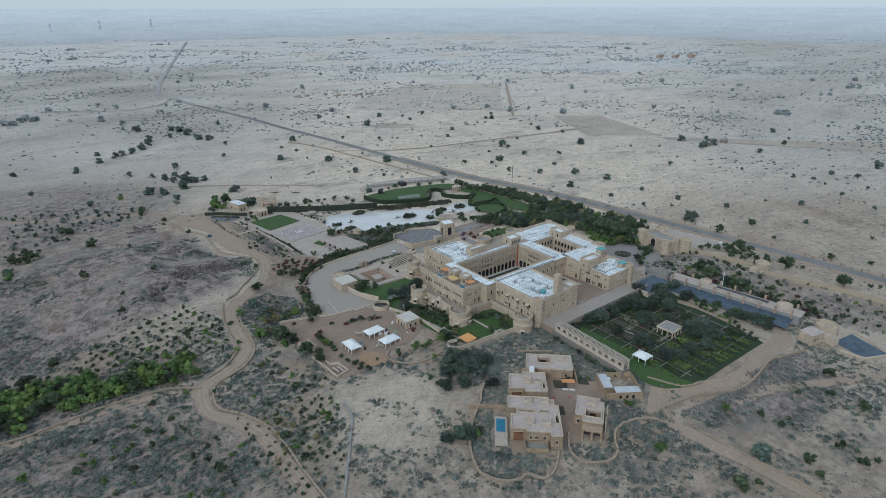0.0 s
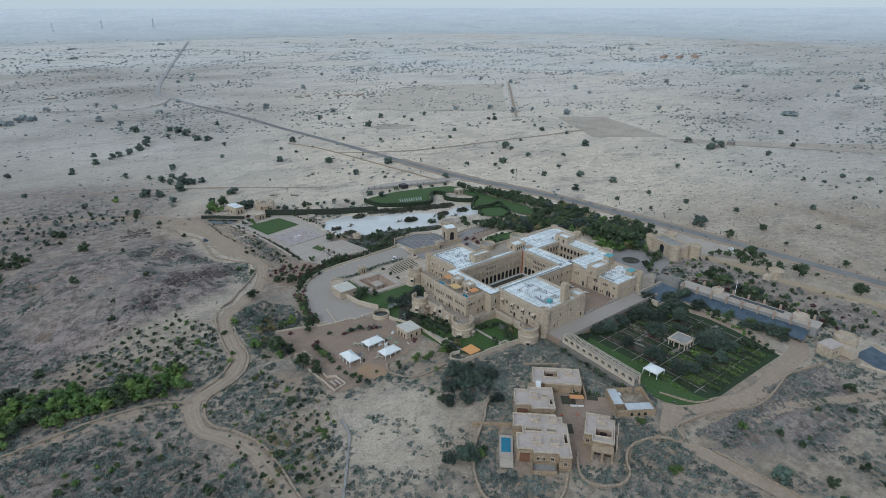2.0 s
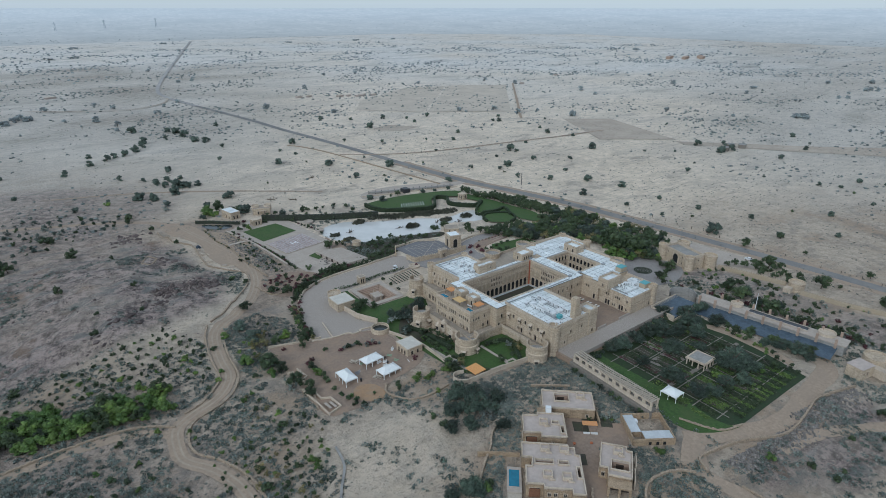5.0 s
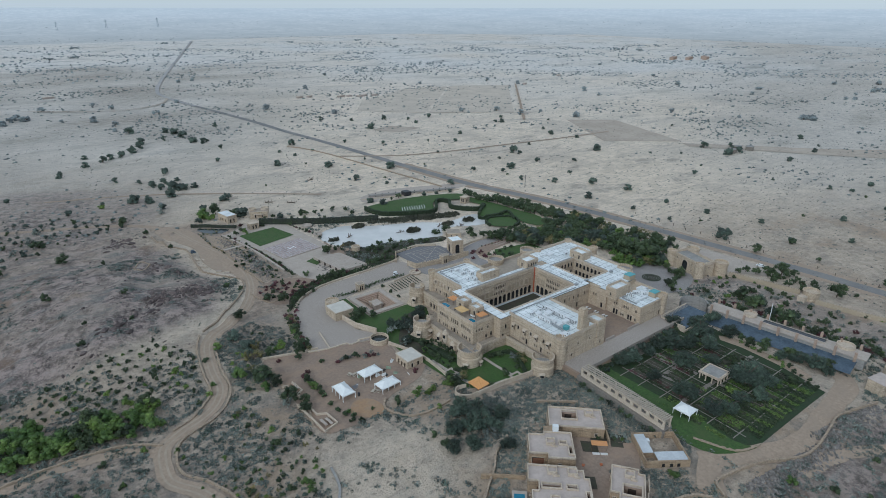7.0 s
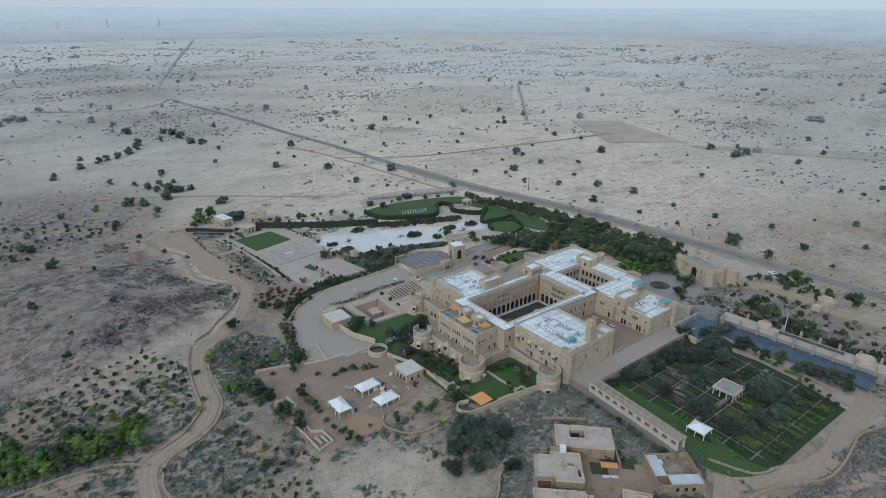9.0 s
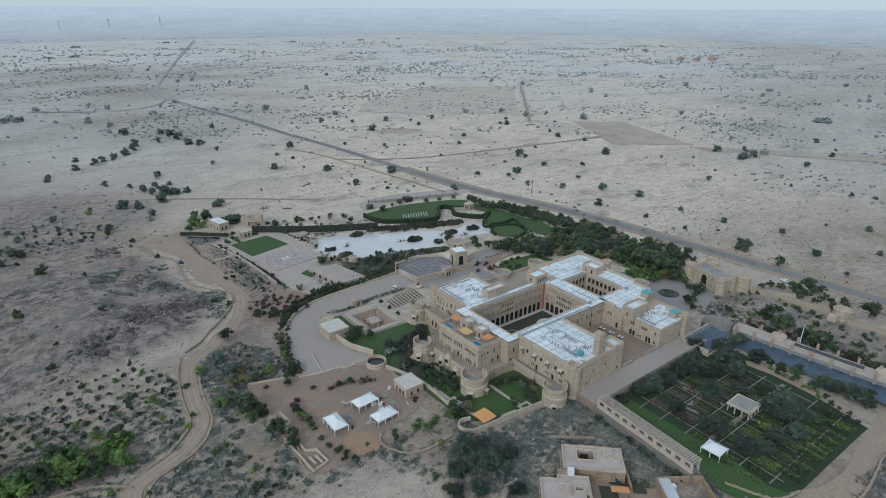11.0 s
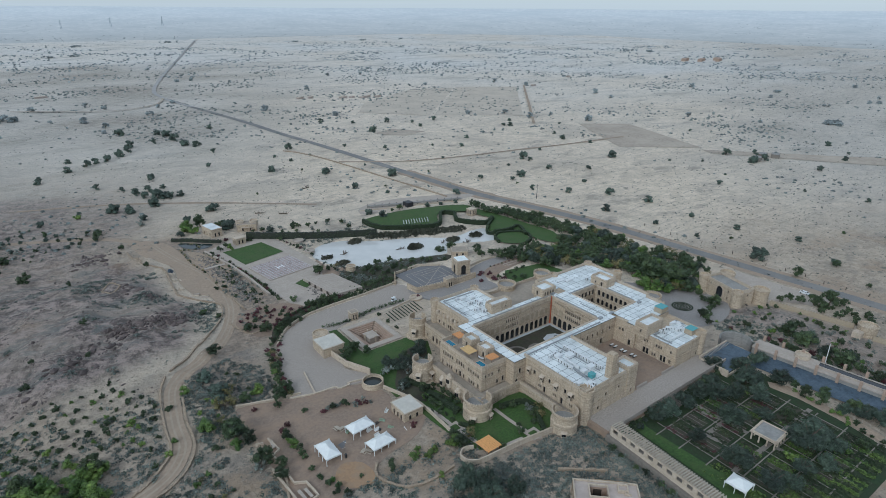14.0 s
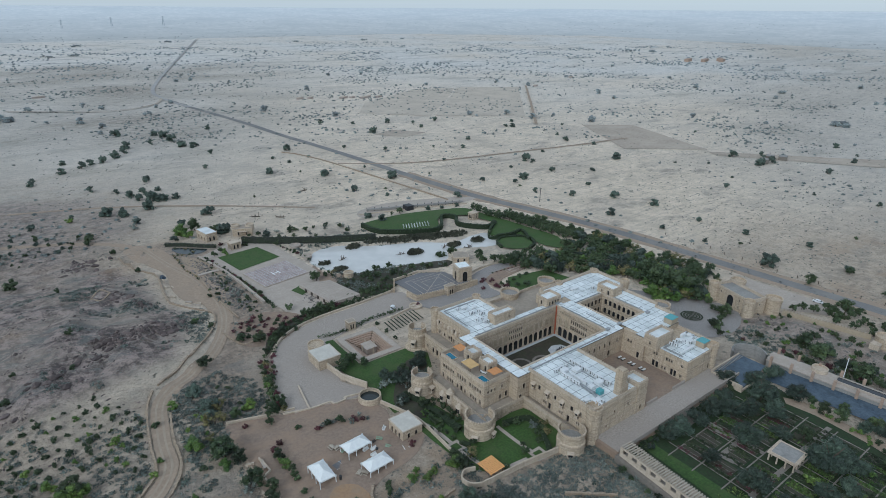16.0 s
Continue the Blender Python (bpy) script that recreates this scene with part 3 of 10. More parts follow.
ribbon("dirt_track", [(82, 376), (91, 370), (96, 341), (102, 316), (103, 289), (99, 269), (90, 251), (80, 240), (71, 233), (66, 226), (63, 211), (62, 200), (58, 193), (53, 189), (46, 186), (40, 182), (38, 175), (38, 167), (43, 159), (46.5, 149), (47.3, 138), (47.2, 127), (47.1, 110), (46, 80)], 4.6, DIRT, 0.12, "winding tan dirt track with wheel ruts", "track", 6, uneven=0.15)
RUT = material("worn_wheel_rut", (0.41, 0.335, 0.255), (0.34, 0.275, 0.207), 0.6, (0.31, 0.25, 0.19), 5.0)
MAIN = [(91, 370), (96, 341), (102, 316), (103, 289), (99, 269), (90, 251), (80, 240), (71, 233), (66, 226), (63, 211), (62, 200), (58, 193), (53, 189), (46, 186), (40, 182), (38, 175), (38, 167), (43, 159), (46.5, 149), (47.3, 138), (47.2, 127), (47.1, 110)]
for off in (-0.85, 0.85):
    line = [Vector(p) for p in MAIN]
    moved = []
    for i, p in enumerate(line):
        d = (line[min(i + 1, len(line) - 1)] - line[max(i - 1, 0)]).normalized()
        moved.append((p.x - d.y * off, p.y + d.x * off))
    ribbon("wheel_rut", moved, 0.6, RUT, 0.17, "pale worn wheel rut in the track", "rut", 6, 2, 0.3)
ribbon("dirt_track_branch", [(38.5, 180), (29, 187), (14, 190), (-2, 189.5), (-16, 190), (-60, 200)], 3.4, DIRT, 0.10, "tan dirt track branching to a thicket", "track", 6, uneven=0.15)
ribbon("upper_track", [(91, 370), (76, 388), (56, 401), (27, 414), (0, 427), (-60, 450)], 4.0, DIRT, 0.08, "faint dirt track over the plain", "track", 6, uneven=0.3)
ribbon("villa_track", [(158, 86), (152, 80), (146, 76), (147.6, 62), (149.6, 51), (150.6, 40), (151, 20)], 4.5, DIRT, 0.12, "dirt track leaving the villas", "track", 6, uneven=0.25)
ribbon("garden_track", [(146, 77), (157, 83), (170, 76), (181, 72), (193, 71.5), (211, 73.5), (226, 75), (232, 80)], 6.5, DIRT, 0.10, "wide dirt track below the garden", "track", 6, uneven=0.25)
ribbon("side_track", [(172, 66), (190, 62), (210, 52), (235, 38)], 4.0, DIRT, 0.08, "faint dirt track over scrubland", "track", 6, uneven=0.4)
sheet("drive", smooth([(105, 236), (112, 244), (123, 249.5), (139, 251.5), (150, 252), (167, 254), (170, 244), (169, 235), (154, 237), (140, 236.5), (129, 234.5), (124, 230), (122, 217), (117, 209), (122, 200), (117, 198), (102.6, 201.6), (95.6, 203), (98, 216)], 3, True), PAVING, 0.10, "grey cobbled forecourt and drive", "driveway")
sheet("north_drive", smooth([(168, 246), (170, 232), (185, 228), (202, 225), (204, 236), (226, 243), (243, 240), (240, 249), (222, 251), (204, 247), (200, 239), (184, 238)], 3, True), PAVE_GREY, 0.16, "dark grey paved drive", "driveway")
sheet("gate_court", smooth([(226, 166), (240, 150), (258, 150), (270, 160), (264, 176), (250, 196), (238, 208), (232, 190)], 3, True), PAVE_GREY, 0.12, "grey paved court inside the gatehouse", "courtyard")
sheet("gate_apron", [(270, 170), (284, 168), (303, 172), (306, 130), (298, 128), (284, 150)], PAVE_PALE, 0.14, "pale paved apron between gatehouse and road", "pavement")
sheet("plaza", smooth([(80, 208), (92, 204.5), (101, 202), (117, 197), (121, 187), (119, 180), (125, 173), (117, 165), (105, 163), (94, 158), (85, 158), (78.7, 161), (79, 179), (79, 200)], 3, True), PLAZA, 0.10, "brown beaten-earth event ground", "courtyard")
sheet("blue_court", [(171.5, 262), (172.5, 242), (200, 241.5), (196, 258), (186, 263.5)], PAVE_DARK, 0.20, "slate paved court with white inlaid lines", "courtyard")
sheet("promenade", [(112, 342), (119, 300), (119.5, 281), (123, 259), (138, 262), (145, 281), (150, 294), (145, 348), (128, 352)], PAVE_PALE, 0.08, "pale stone promenade round lawn and helipad", "pavement")
sheet("lawn_west", [(117.6, 335.7), (138.1, 337.9), (142.4, 319.4), (121.1, 314.2)], LAWN, 0.22, "mown rectangular green lawn", "lawn")
sheet("lawn_patch", [(131.5, 281), (133.5, 274), (137.5, 276), (136, 283)], LAWN, 0.20, "small square of green lawn", "lawn")
sheet("lawn_pond", smooth([(197, 335), (199, 324), (205, 317), (227, 306), (240, 320), (260, 311), (262, 324), (240, 333), (220, 337)], 3, True), LAWN, 0.9, "curving green lawn beside the pond", "lawn")
sheet("lawn_bank", smooth([(262, 319), (257, 306), (259, 296), (252, 288), (246, 281), (258, 272), (257, 254), (264, 244), (272, 258), (270, 275), (268, 292)], 3, True), LAWN, 0.7, "green lawn on the pond's bank", "lawn")
sheet("lawn_round", smooth([(238, 264), (243, 272), (252, 272), (257, 266), (252, 256), (243, 257)], 3, True), LAWN, 0.8, "round hedged lawn", "lawn")
sheet("lawn_well", [(124, 234), (127, 233.6), (127, 213), (145, 213), (150, 206), (146, 198), (138, 193), (131, 184), (122, 184), (123, 200), (120, 213)], LAWN, 0.14, "shaded lawn beside the step well", "lawn")
sheet("lawn_front", smooth([(123.5, 173), (124.5, 152), (130, 146.5), (148, 143.5), (153, 146), (153, 161), (137, 163), (133, 185), (126, 180)], 3, True), LAWN, 0.12, "lawn below the palace towers", "lawn")
sheet("lawn_north", [(205, 224), (222, 206), (240, 212), (236, 232), (216, 236)], LAWN, 0.14, "narrow lawn behind the palace", "lawn")
sheet("garden", [(165, 134), (163.5, 99), (160, 88), (166, 80.5), (173, 78), (215.5, 77.5), (219, 95), (225, 122), (219, 130.2), (165, 130.2)], TURF_DARK, 0.10, "walled green garden", "lawn")
LAWN_LOW = [(167.5, 103.1), (171.7, 102.8), (168.7, 84.0), (171.2, 77.9), (159.4, 83.8), (157.2, 93.7), (160.8, 98.2)]
LAWN_STRIP = [(167.2, 132.4), (174.1, 132.5), (170.4, 126.9), (170.1, 101.8), (164.6, 99.9)]
sheet("lawn_garden", smooth(LAWN_LOW, 3, True), LAWN, 0.17, "bright lawn at the foot of the garden", "lawn")
sheet("lawn_garden", LAWN_STRIP, LAWN, 0.16, "bright strip of lawn beside the pergola", "lawn")
sheet("gravel_garden", smooth([(97, 262), (101, 246), (114, 245), (126, 254), (122, 264), (110, 270)], 3, True), PLAZA, 0.10, "brown gravel bed with planted shrubs", "garden bed")
sheet("pond_walk", smooth([(136, 282), (147, 296), (153, 299), (160, 280), (175, 274), (185, 268), (170, 264), (150, 268)], 3, True), PLAZA, 0.06, "brown gravel bank along the pond", "bank")
sheet("north_terrace_walk", smooth([(205, 345), (235, 348), (268, 336), (285, 340), (262, 352), (230, 362), (208, 358)], 3, True), PAVE_PALE, 0.06, "bare pale sand beyond the pond lawn", "pavement")
sheet("stone_yard", smooth([(105, 296), (112, 292), (114, 316), (110, 338), (103, 346), (105, 320)], 3, True), RUBBLE, 0.06, "rubble bank beside the track", "bank")
sheet("track_apron", smooth([(86, 374), (97, 367), (101, 345), (106, 320), (107, 292), (102, 268), (97.5, 280), (97, 290), (92, 296), (90.5, 312), (92.5, 330), (88, 345), (82, 366)], 3, True), DIRT, 0.1, "wide worn dirt apron of the track", "track")
sheet("hollow_water", smooth([(103, 361), (112, 354.5), (117, 349.5), (111, 346.5), (104, 352)], 3, True), WELL_WATER, 0.16, "shallow dark water in the hollow", "water")
sheet("red_soil", smooth([(90, 163), (94, 157), (99, 158), (99, 165), (94, 168)], 3, True), material("orange_soil", (0.36, 0.23, 0.13), (0.29, 0.19, 0.115), 0.7, (0.30, 0.22, 0.15), 4.0), 0.16, "ring of orange soil", "garden bed")
sheet("water", POND_SOFT, POND_WATER, 0, "still pond, the pale sky's reflection put into its colour", "pond", z=-0.75)


def thin_lines(name, segments, width, mat, dz, label, category):
    bm = bmesh.new()
    for x0, y0, x1, y1 in segments:
        a, b = Vector((x0, y0)), Vector((x1, y1))
        pts = sub([a, b], 4)
        d = (b - a).normalized()
        s = Vector((-d.y, d.x)) * width / 2
        rows = [[bm.verts.new((p.x + s.x * k, p.y + s.y * k, ground(p.x, p.y) + dz)) for k in (1, -1)] for p in pts]
        for r, q in zip(rows, rows[1:]):
            bm.faces.new((r[0], r[1], q[1], q[0]))
    ob = new(name, link_mesh(name, bm, mat))
    return tagged(ob, label, category, kind="structure")


def nested(cx, cy, w, h, n, mat_rows):
    out = []
    for k in range(n):
        s = 1 - k / (n + 0.6)
        a, b = w / 2 * s, h / 2 * s
        out += [(cx - a, cy - b, cx + a, cy - b), (cx + a, cy - b, cx + a, cy + b), (cx + a, cy + b, cx - a, cy + b), (cx - a, cy + b, cx - a, cy - b)]
    return out


thin_lines("court_inlay", nested(186, 251.5, 21, 15, 3, 0) + [(176, 244, 196, 259), (196, 244, 176, 259)], 0.25, PAVE_PALE, 0.24, "white stone inlay lines", "inlay")

# ---- walls, kerbs and hedges of the grounds ----
for pts, h, w, lab in (
        ([(104.5, 236), (112, 245), (123, 250.5), (139, 252.5), (150, 253), (168, 255)], 0.9, 0.5, "low tan stone wall along the drive"),
        ([(95, 203.5), (102.6, 201.2), (109, 200.6), (110, 199), (113.5, 199), (114, 200), (119.5, 198.8)], 0.5, 0.5, "low pale stone kerb wall"),
        ([(102.6, 201.4), (104.8, 214.2)], 0.5, 0.45, "low pale stone kerb wall"),
        ([(117, 218.4), (118, 209.4), (122.2, 200.4)], 2.2, 0.5, "stepped tan garden wall with a doorway"),
        ([(121.5, 191), (125, 180), (125.5, 174), (125, 166), (124, 155)], 1.2, 0.5, "tan stone garden wall"),
        ([(80, 209), (92, 205.3), (99, 204)], 0.7, 0.5, "low tan stone wall at the event ground"),
        ([(153, 235), (166, 237.5)], 0.8, 0.5, "low tan wall round the parterre"),
        ([(226, 246), (243, 243)], 0.8, 0.4, "balustrade beside the drive"),
        ([(204, 249), (214, 251), (226, 250), (243, 246)], 0.9, 0.4, "balustrade beside the drive")):
    wall_thing("low_wall", pts, h, w, STONE_PALE, lab, curve=len(pts) > 3)
for pts, h, lab in (
        ([(119, 124), (112, 121), (107, 116.5), (99, 111), (92, 104), (88.5, 98), (87.5, 93.5), (90, 88.3), (94, 85.8), (97, 85.6), (99.5, 81.8), (104, 82), (109.5, 85.6)], 0.9, "rough rubble wall round the villas"),
        ([(117.6, 89), (112.3, 83.5), (113.2, 78), (118.6, 74.7), (123, 75.4), (126, 78.6), (130, 81), (135, 81.2), (141, 79), (144, 75.8)], 0.9, "rough rubble wall round the villas"),
        ([(147, 74), (149, 77.4), (152, 78), (165.7, 74.6), (176.7, 69.1), (184, 68), (191.3, 68.4), (199, 69.4), (206.7, 69.9), (224, 65.6)], 0.9, "rubble retaining wall above a stony bank"),
        ([(102, 162.5), (99.3, 158), (102.2, 150.6), (108.2, 147.6), (116.6, 147.8)], 0.6, "rubble edging of a planted mound"),
        ([(160.5, 91), (165, 81), (173, 78)], 0.5, "rubble edging of the garden"),
        ([(40, 183), (30, 189.5), (14, 192), (-2, 191.5), (-16, 192), (-60, 202)], 0.7, "dry stone wall along the track"),
        ([(66, 234), (62.5, 226), (60, 211), (59, 200), (55, 194.5), (50, 190), (44, 187.5)], 0.5, "dry stone edging of the track"),
        ([(68, 222), (66, 211), (65, 199), (61, 191), (55, 186), (45, 182), (41.5, 175), (41.5, 168), (46, 161), (50, 150), (50.5, 138), (50, 127), (50, 112)], 0.5, "dry stone edging of the track"),
        ([(68, 236), (80, 247), (93.7, 266), (98, 278), (96, 283), (91.4, 289), (87, 297), (86.6, 304), (87.2, 313), (88.6, 330), (85.5, 336), (82.2, 344), (79, 362)], 0.6, "dry stone wall at the hill's foot"),
        ([(150, 66), (152, 52), (153, 40), (153.5, 25)], 0.5, "dry stone edging of the track"),
        ([(78, 165), (81, 176), (79.5, 186), (79, 199)], 0.6, "low rubble wall at the event ground"),
        ([(137, 130), (141, 127), (147, 122)], 0.9, "ruined rubble wall in the scrub"),
        ([(109, 253), (101, 249), (98, 253), (96, 262)], 0.4, "curved stone edging of a gravel bed")):
    wall_thing("rubble_wall", pts, h, 0.6, RUBBLE, lab, rough=0.25)
wall_thing("pipe_wall", [(74, 146), (72.3, 138), (68, 131.5), (63.8, 125), (54, 110.8), (44, 96)], 0.35, 0.7, CONCRETE, "long thin concrete channel across the scrub", "channel")
wall_thing("compound_wall", [(281, 145), (284, 132), (287.5, 116)], 1.9, 0.5, SAND, "crenellated tan compound wall", merlons=0.8, curve=False)
wall_thing("compound_wall", [(283, 108), (285.5, 92), (290.5, 75), (291.5, 60), (293, 40)], 1.9, 0.5, SAND, "crenellated tan compound wall", merlons=0.8, curve=False)
wall_thing("field_wall", [(232, 530), (241, 512), (251, 466), (265, 345)], 0.8, 0.6, RUBBLE, "straight low boundary wall beside the road", rough=0.3)
wall_thing("south_wall", [(123, 144.2), (125.6, 143.9), (136, 143.2), (149, 141.3), (156, 139.8)], 1.8, 0.35, STONE_PALE, "tan garden wall below the palace", curve=False)
wall_thing("south_wall", [(124.8, 149.6), (122, 150.6), (119.8, 148.8), (120.4, 145.8), (123, 144.2)], 1.6, 0.35, STONE_PALE, "curved tan wall of a round garden terrace")
wall_thing("promenade_wall", [(110.3, 341), (113, 327), (115, 317), (116.8, 298.6), (117.9, 276.5)], 1.1, 0.9, PAVE_PALE, "broad pale retaining wall beside the dry channel", curve=False)
wall_thing("channel_wall", [(101.2, 330), (103.5, 318), (103.4, 304), (103.2, 292), (104, 282), (105, 270)], 0.6, 0.5, RUBBLE, "low rubble wall between channel and track", rough=0.25)
wall_thing("channel_bridge", [(103.6, 319.6), (109, 320.2), (115.6, 320.4)], 0.5, 1.8, PAVE_PALE, "pale stone causeway over the dry channel", "causeway", curve=False)
wall_thing("pond_parapet", [(205, 352), (236, 343), (270, 332)], 0.6, 0.4, STONE_PALE, "low wall beyond the pond lawn", curve=False)
for pts, h, w, lab in (
        ([(196, 333), (197, 322), (203, 314.5), (226, 303), (240, 318), (246, 313), (240.5, 302.5), (250, 290), (259, 294)], 2.6, 1.4, "tall clipped dark hedge above the pond"),
        ([(259, 293), (246.6, 284), (243.5, 278), (253, 274), (262, 275), (256, 263)], 2.2, 1.3, "tall clipped dark hedge above the pond"),
        ([(237.7, 264), (241, 271), (247, 273.5), (257.9, 267), (255, 258), (248, 254.5)], 1.6, 1.2, "clipped green hedge round a lawn"),
        ([(101, 366), (108, 361.5), (114, 355.5), (121, 349.6)], 1.7, 1.0, "dark creeper-grown retaining wall above a hollow"),
        ([(134, 348), (143, 341), (157.5, 330.5), (169, 323.5), (183, 316), (192, 311.5)], 3.6, 1.0, "tall dark creeper-grown retaining wall of the pond"),
        ([(129.6, 190), (130.6, 186), (133.0, 181.5)], 1.2, 1.6, "clipped dark hedge below the palace towers"),
        ([(130.4, 179.5), (131.5, 176.3), (131.6, 170), (132, 165)], 1.2, 1.8, "clipped dark hedge below the palace towers"),
        ([(143, 158.8), (147.6, 157.8), (150.4, 156), (151, 152)], 1.1, 1.5, "clipped dark hedge on the front lawn"),
        ([(148.6, 148.5), (146.6, 145), (145, 142.6)], 1.0, 1.2, "clipped dark hedge on the front lawn"),
        ([(128.4, 160.4), (129.6, 157.6)], 1.0, 1.2, "clipped dark hedge on the front lawn")):
    wall_thing("hedge" if "hedge" in lab else "retaining_wall", pts, h, w, HEDGE if "hedge" in lab else DARK_WALL, lab, "hedge" if "hedge" in lab else "wall", rough=0.3)

# ---- palace ----
palace = thing("palace", "large sandstone fort palace with white roofs, round towers and arcaded courts", "palace")
window_meshes = {}


def window_mesh(w, h, arched):
    """Stone surround and recessed pane of one window size, shared by all alike."""
    key = (w, h, arched)
    if key not in window_meshes:
        bm = bmesh.new()
        t = 0.12
        box(bm, -w / 2 - t, -w / 2, -0.08, 0.1, 0, h)
        box(bm, w / 2, w / 2 + t, -0.08, 0.1, 0, h)
        box(bm, -w / 2 - t, w / 2 + t, -0.14, 0.1, -t, 0)
        if arched:
            pts = [(w / 2 * math.cos(math.pi * i / 8), h - w / 2 + w / 2 * math.sin(math.pi * i / 8)) for i in range(9)]
            for (a, b), (c, d) in zip(pts, pts[1:]):
                quad(bm, (a, -0.02, b), (c, -0.02, d), (c, -0.02, h), (a, -0.02, h))
                quad(bm, (a, -0.02, b), (c, -0.02, d), (c, 0.3, d), (a, 0.3, b))
        box(bm, -w / 2 - t, w / 2 + t, -0.1, 0.1, h, h + t)
        frame_me = link_mesh("window", bm, STONE_PALE)
        bm = bmesh.new()
        box(bm, -w / 2, w / 2, 0.26 if arched != "blind" else 0.16, 0.32, 0, h)
        if h < 2 and not arched:
            box(bm, -0.04, 0.04, 0.2, 0.27, 0, h, mat=1)
            box(bm, -w / 2, w / 2, 0.2, 0.27, h * 0.62, h * 0.62 + 0.07, mat=1)
        window_meshes[key] = (frame_me, link_mesh("pane", bm, (SAND if arched == "blind" else GLASS, STONE_PALE)))
    return window_meshes[key]


def place_window(parent, m, w, h, arched, name="window"):
    a, b = window_mesh(w, h, arched)
    ob = part(name, a, None, parent)
    ob.matrix_basis = m
    part("pane" if name == "window" else "recess", b, None, ob, "dark glass" if name == "window" else "plain stone back")
    return ob


def facade(bm, origin, along, inward, length, z0, z1, openings):
    """A wall face with real openings and their reveals."""
    us = sorted({0.0, length} | {u for o in openings for u in (o[0] - o[2] / 2, o[0] + o[2] / 2)})
    zs = sorted({z0, z1} | {z for o in openings for z in (o[1], o[1] + o[3])})

    def at(u, z, d=0.0):
        return (origin[0] + along[0] * u + inward[0] * d, origin[1] + along[1] * u + inward[1] * d, z)

    for u0, u1 in zip(us, us[1:]):
        for a, b in zip(zs, zs[1:]):
            cu, cz = (u0 + u1) / 2, (a + b) / 2
            if any(abs(cu - o[0]) < o[2] / 2 and o[1] < cz < o[1] + o[3] for o in openings):
                continue
            quad(bm, at(u0, a), at(u1, a), at(u1, b), at(u0, b))
    for u, z, w, h, *_ in openings:
        a, b = u - w / 2, u + w / 2
        quad(bm, at(a, z), at(a, z + h), at(a, z + h, 0.4), at(a, z, 0.4))
        quad(bm, at(b, z), at(b, z + h), at(b, z + h, 0.4), at(b, z, 0.4))
        quad(bm, at(a, z), at(b, z), at(b, z, 0.4), at(a, z, 0.4))
        quad(bm, at(a, z + h), at(b, z + h), at(b, z + h, 0.4), at(a, z + h, 0.4))


SIDES = {"S": (0, 0, 1, 0, 0, 1, 0), "N": (0, 1, 1, 0, 0, -1, 180), "W": (0, 0, 0, 1, 1, 0, -90), "E": (1, 0, 0, 1, -1, 0, 90)}


def block(parent, x0, x1, y0, y1, z0, z1, openings=None, mat=None, name="wing_wall", label="", sides="SNWE", top=True, bands=()):
    """A rectangular part of a building: four faces with openings, and its windows. An opening: side, place along, height, width, tall, arched."""
    bm = bmesh.new()
    openings = openings or {}
    made = []
    for s in sides:
        ox, oy, ax, ay, ix, iy, rz = SIDES[s]
        origin = (x1 if ox else x0, y1 if oy else y0)
        length = (x1 - x0) if ax else (y1 - y0)
        facade(bm, origin, (ax, ay), (ix, iy), length, z0, z1, openings.get(s, []))
        for u, z, w, h, *rest in openings.get(s, []):
            made.append((pose(origin[0] + ax * u, origin[1] + ay * u, z, 0, 0, rz), w, h, rest[0] if rest else False))
        for zb in bands:
            e = 0.12
            if s in "SN":
                box(bm, x0, x1, origin[1] - (e if s == "S" else 0), origin[1] + (e if s == "N" else 0), zb, zb + 0.25)
            else:
                box(bm, origin[0] - (e if s == "W" else 0), origin[0] + (e if s == "E" else 0), y0, y1, zb, zb + 0.25)
    if top:
        quad(bm, (x0, y0, z1), (x1, y0, z1), (x1, y1, z1), (x0, y1, z1))
    ob = part(name, bm, mat or STONE, parent, label)
    for m, w, h, arched in made:
        place_window(parent, m, w, h, arched, "blind_arch" if arched == "blind" else "window")
    return ob


def row(n, length, z, w, h, arched=False, margin=1.5):
    """n openings spread along a face."""
    return [(margin + (length - 2 * margin) * (i + 0.5) / n, z, w, h, arched) for i in range(n)]


def parapet(parent, pts, z, h=0.75, w=0.35, teeth=0.8, name="parapet"):
    bm = bmesh.new()
    wall_line(bm, [Vector(p) for p in pts], h, w, merlons=teeth, z=z)
    return part(name, bm, STONE_PALE, parent, "crenellated parapet")


R0 = 13.3   # main roof level
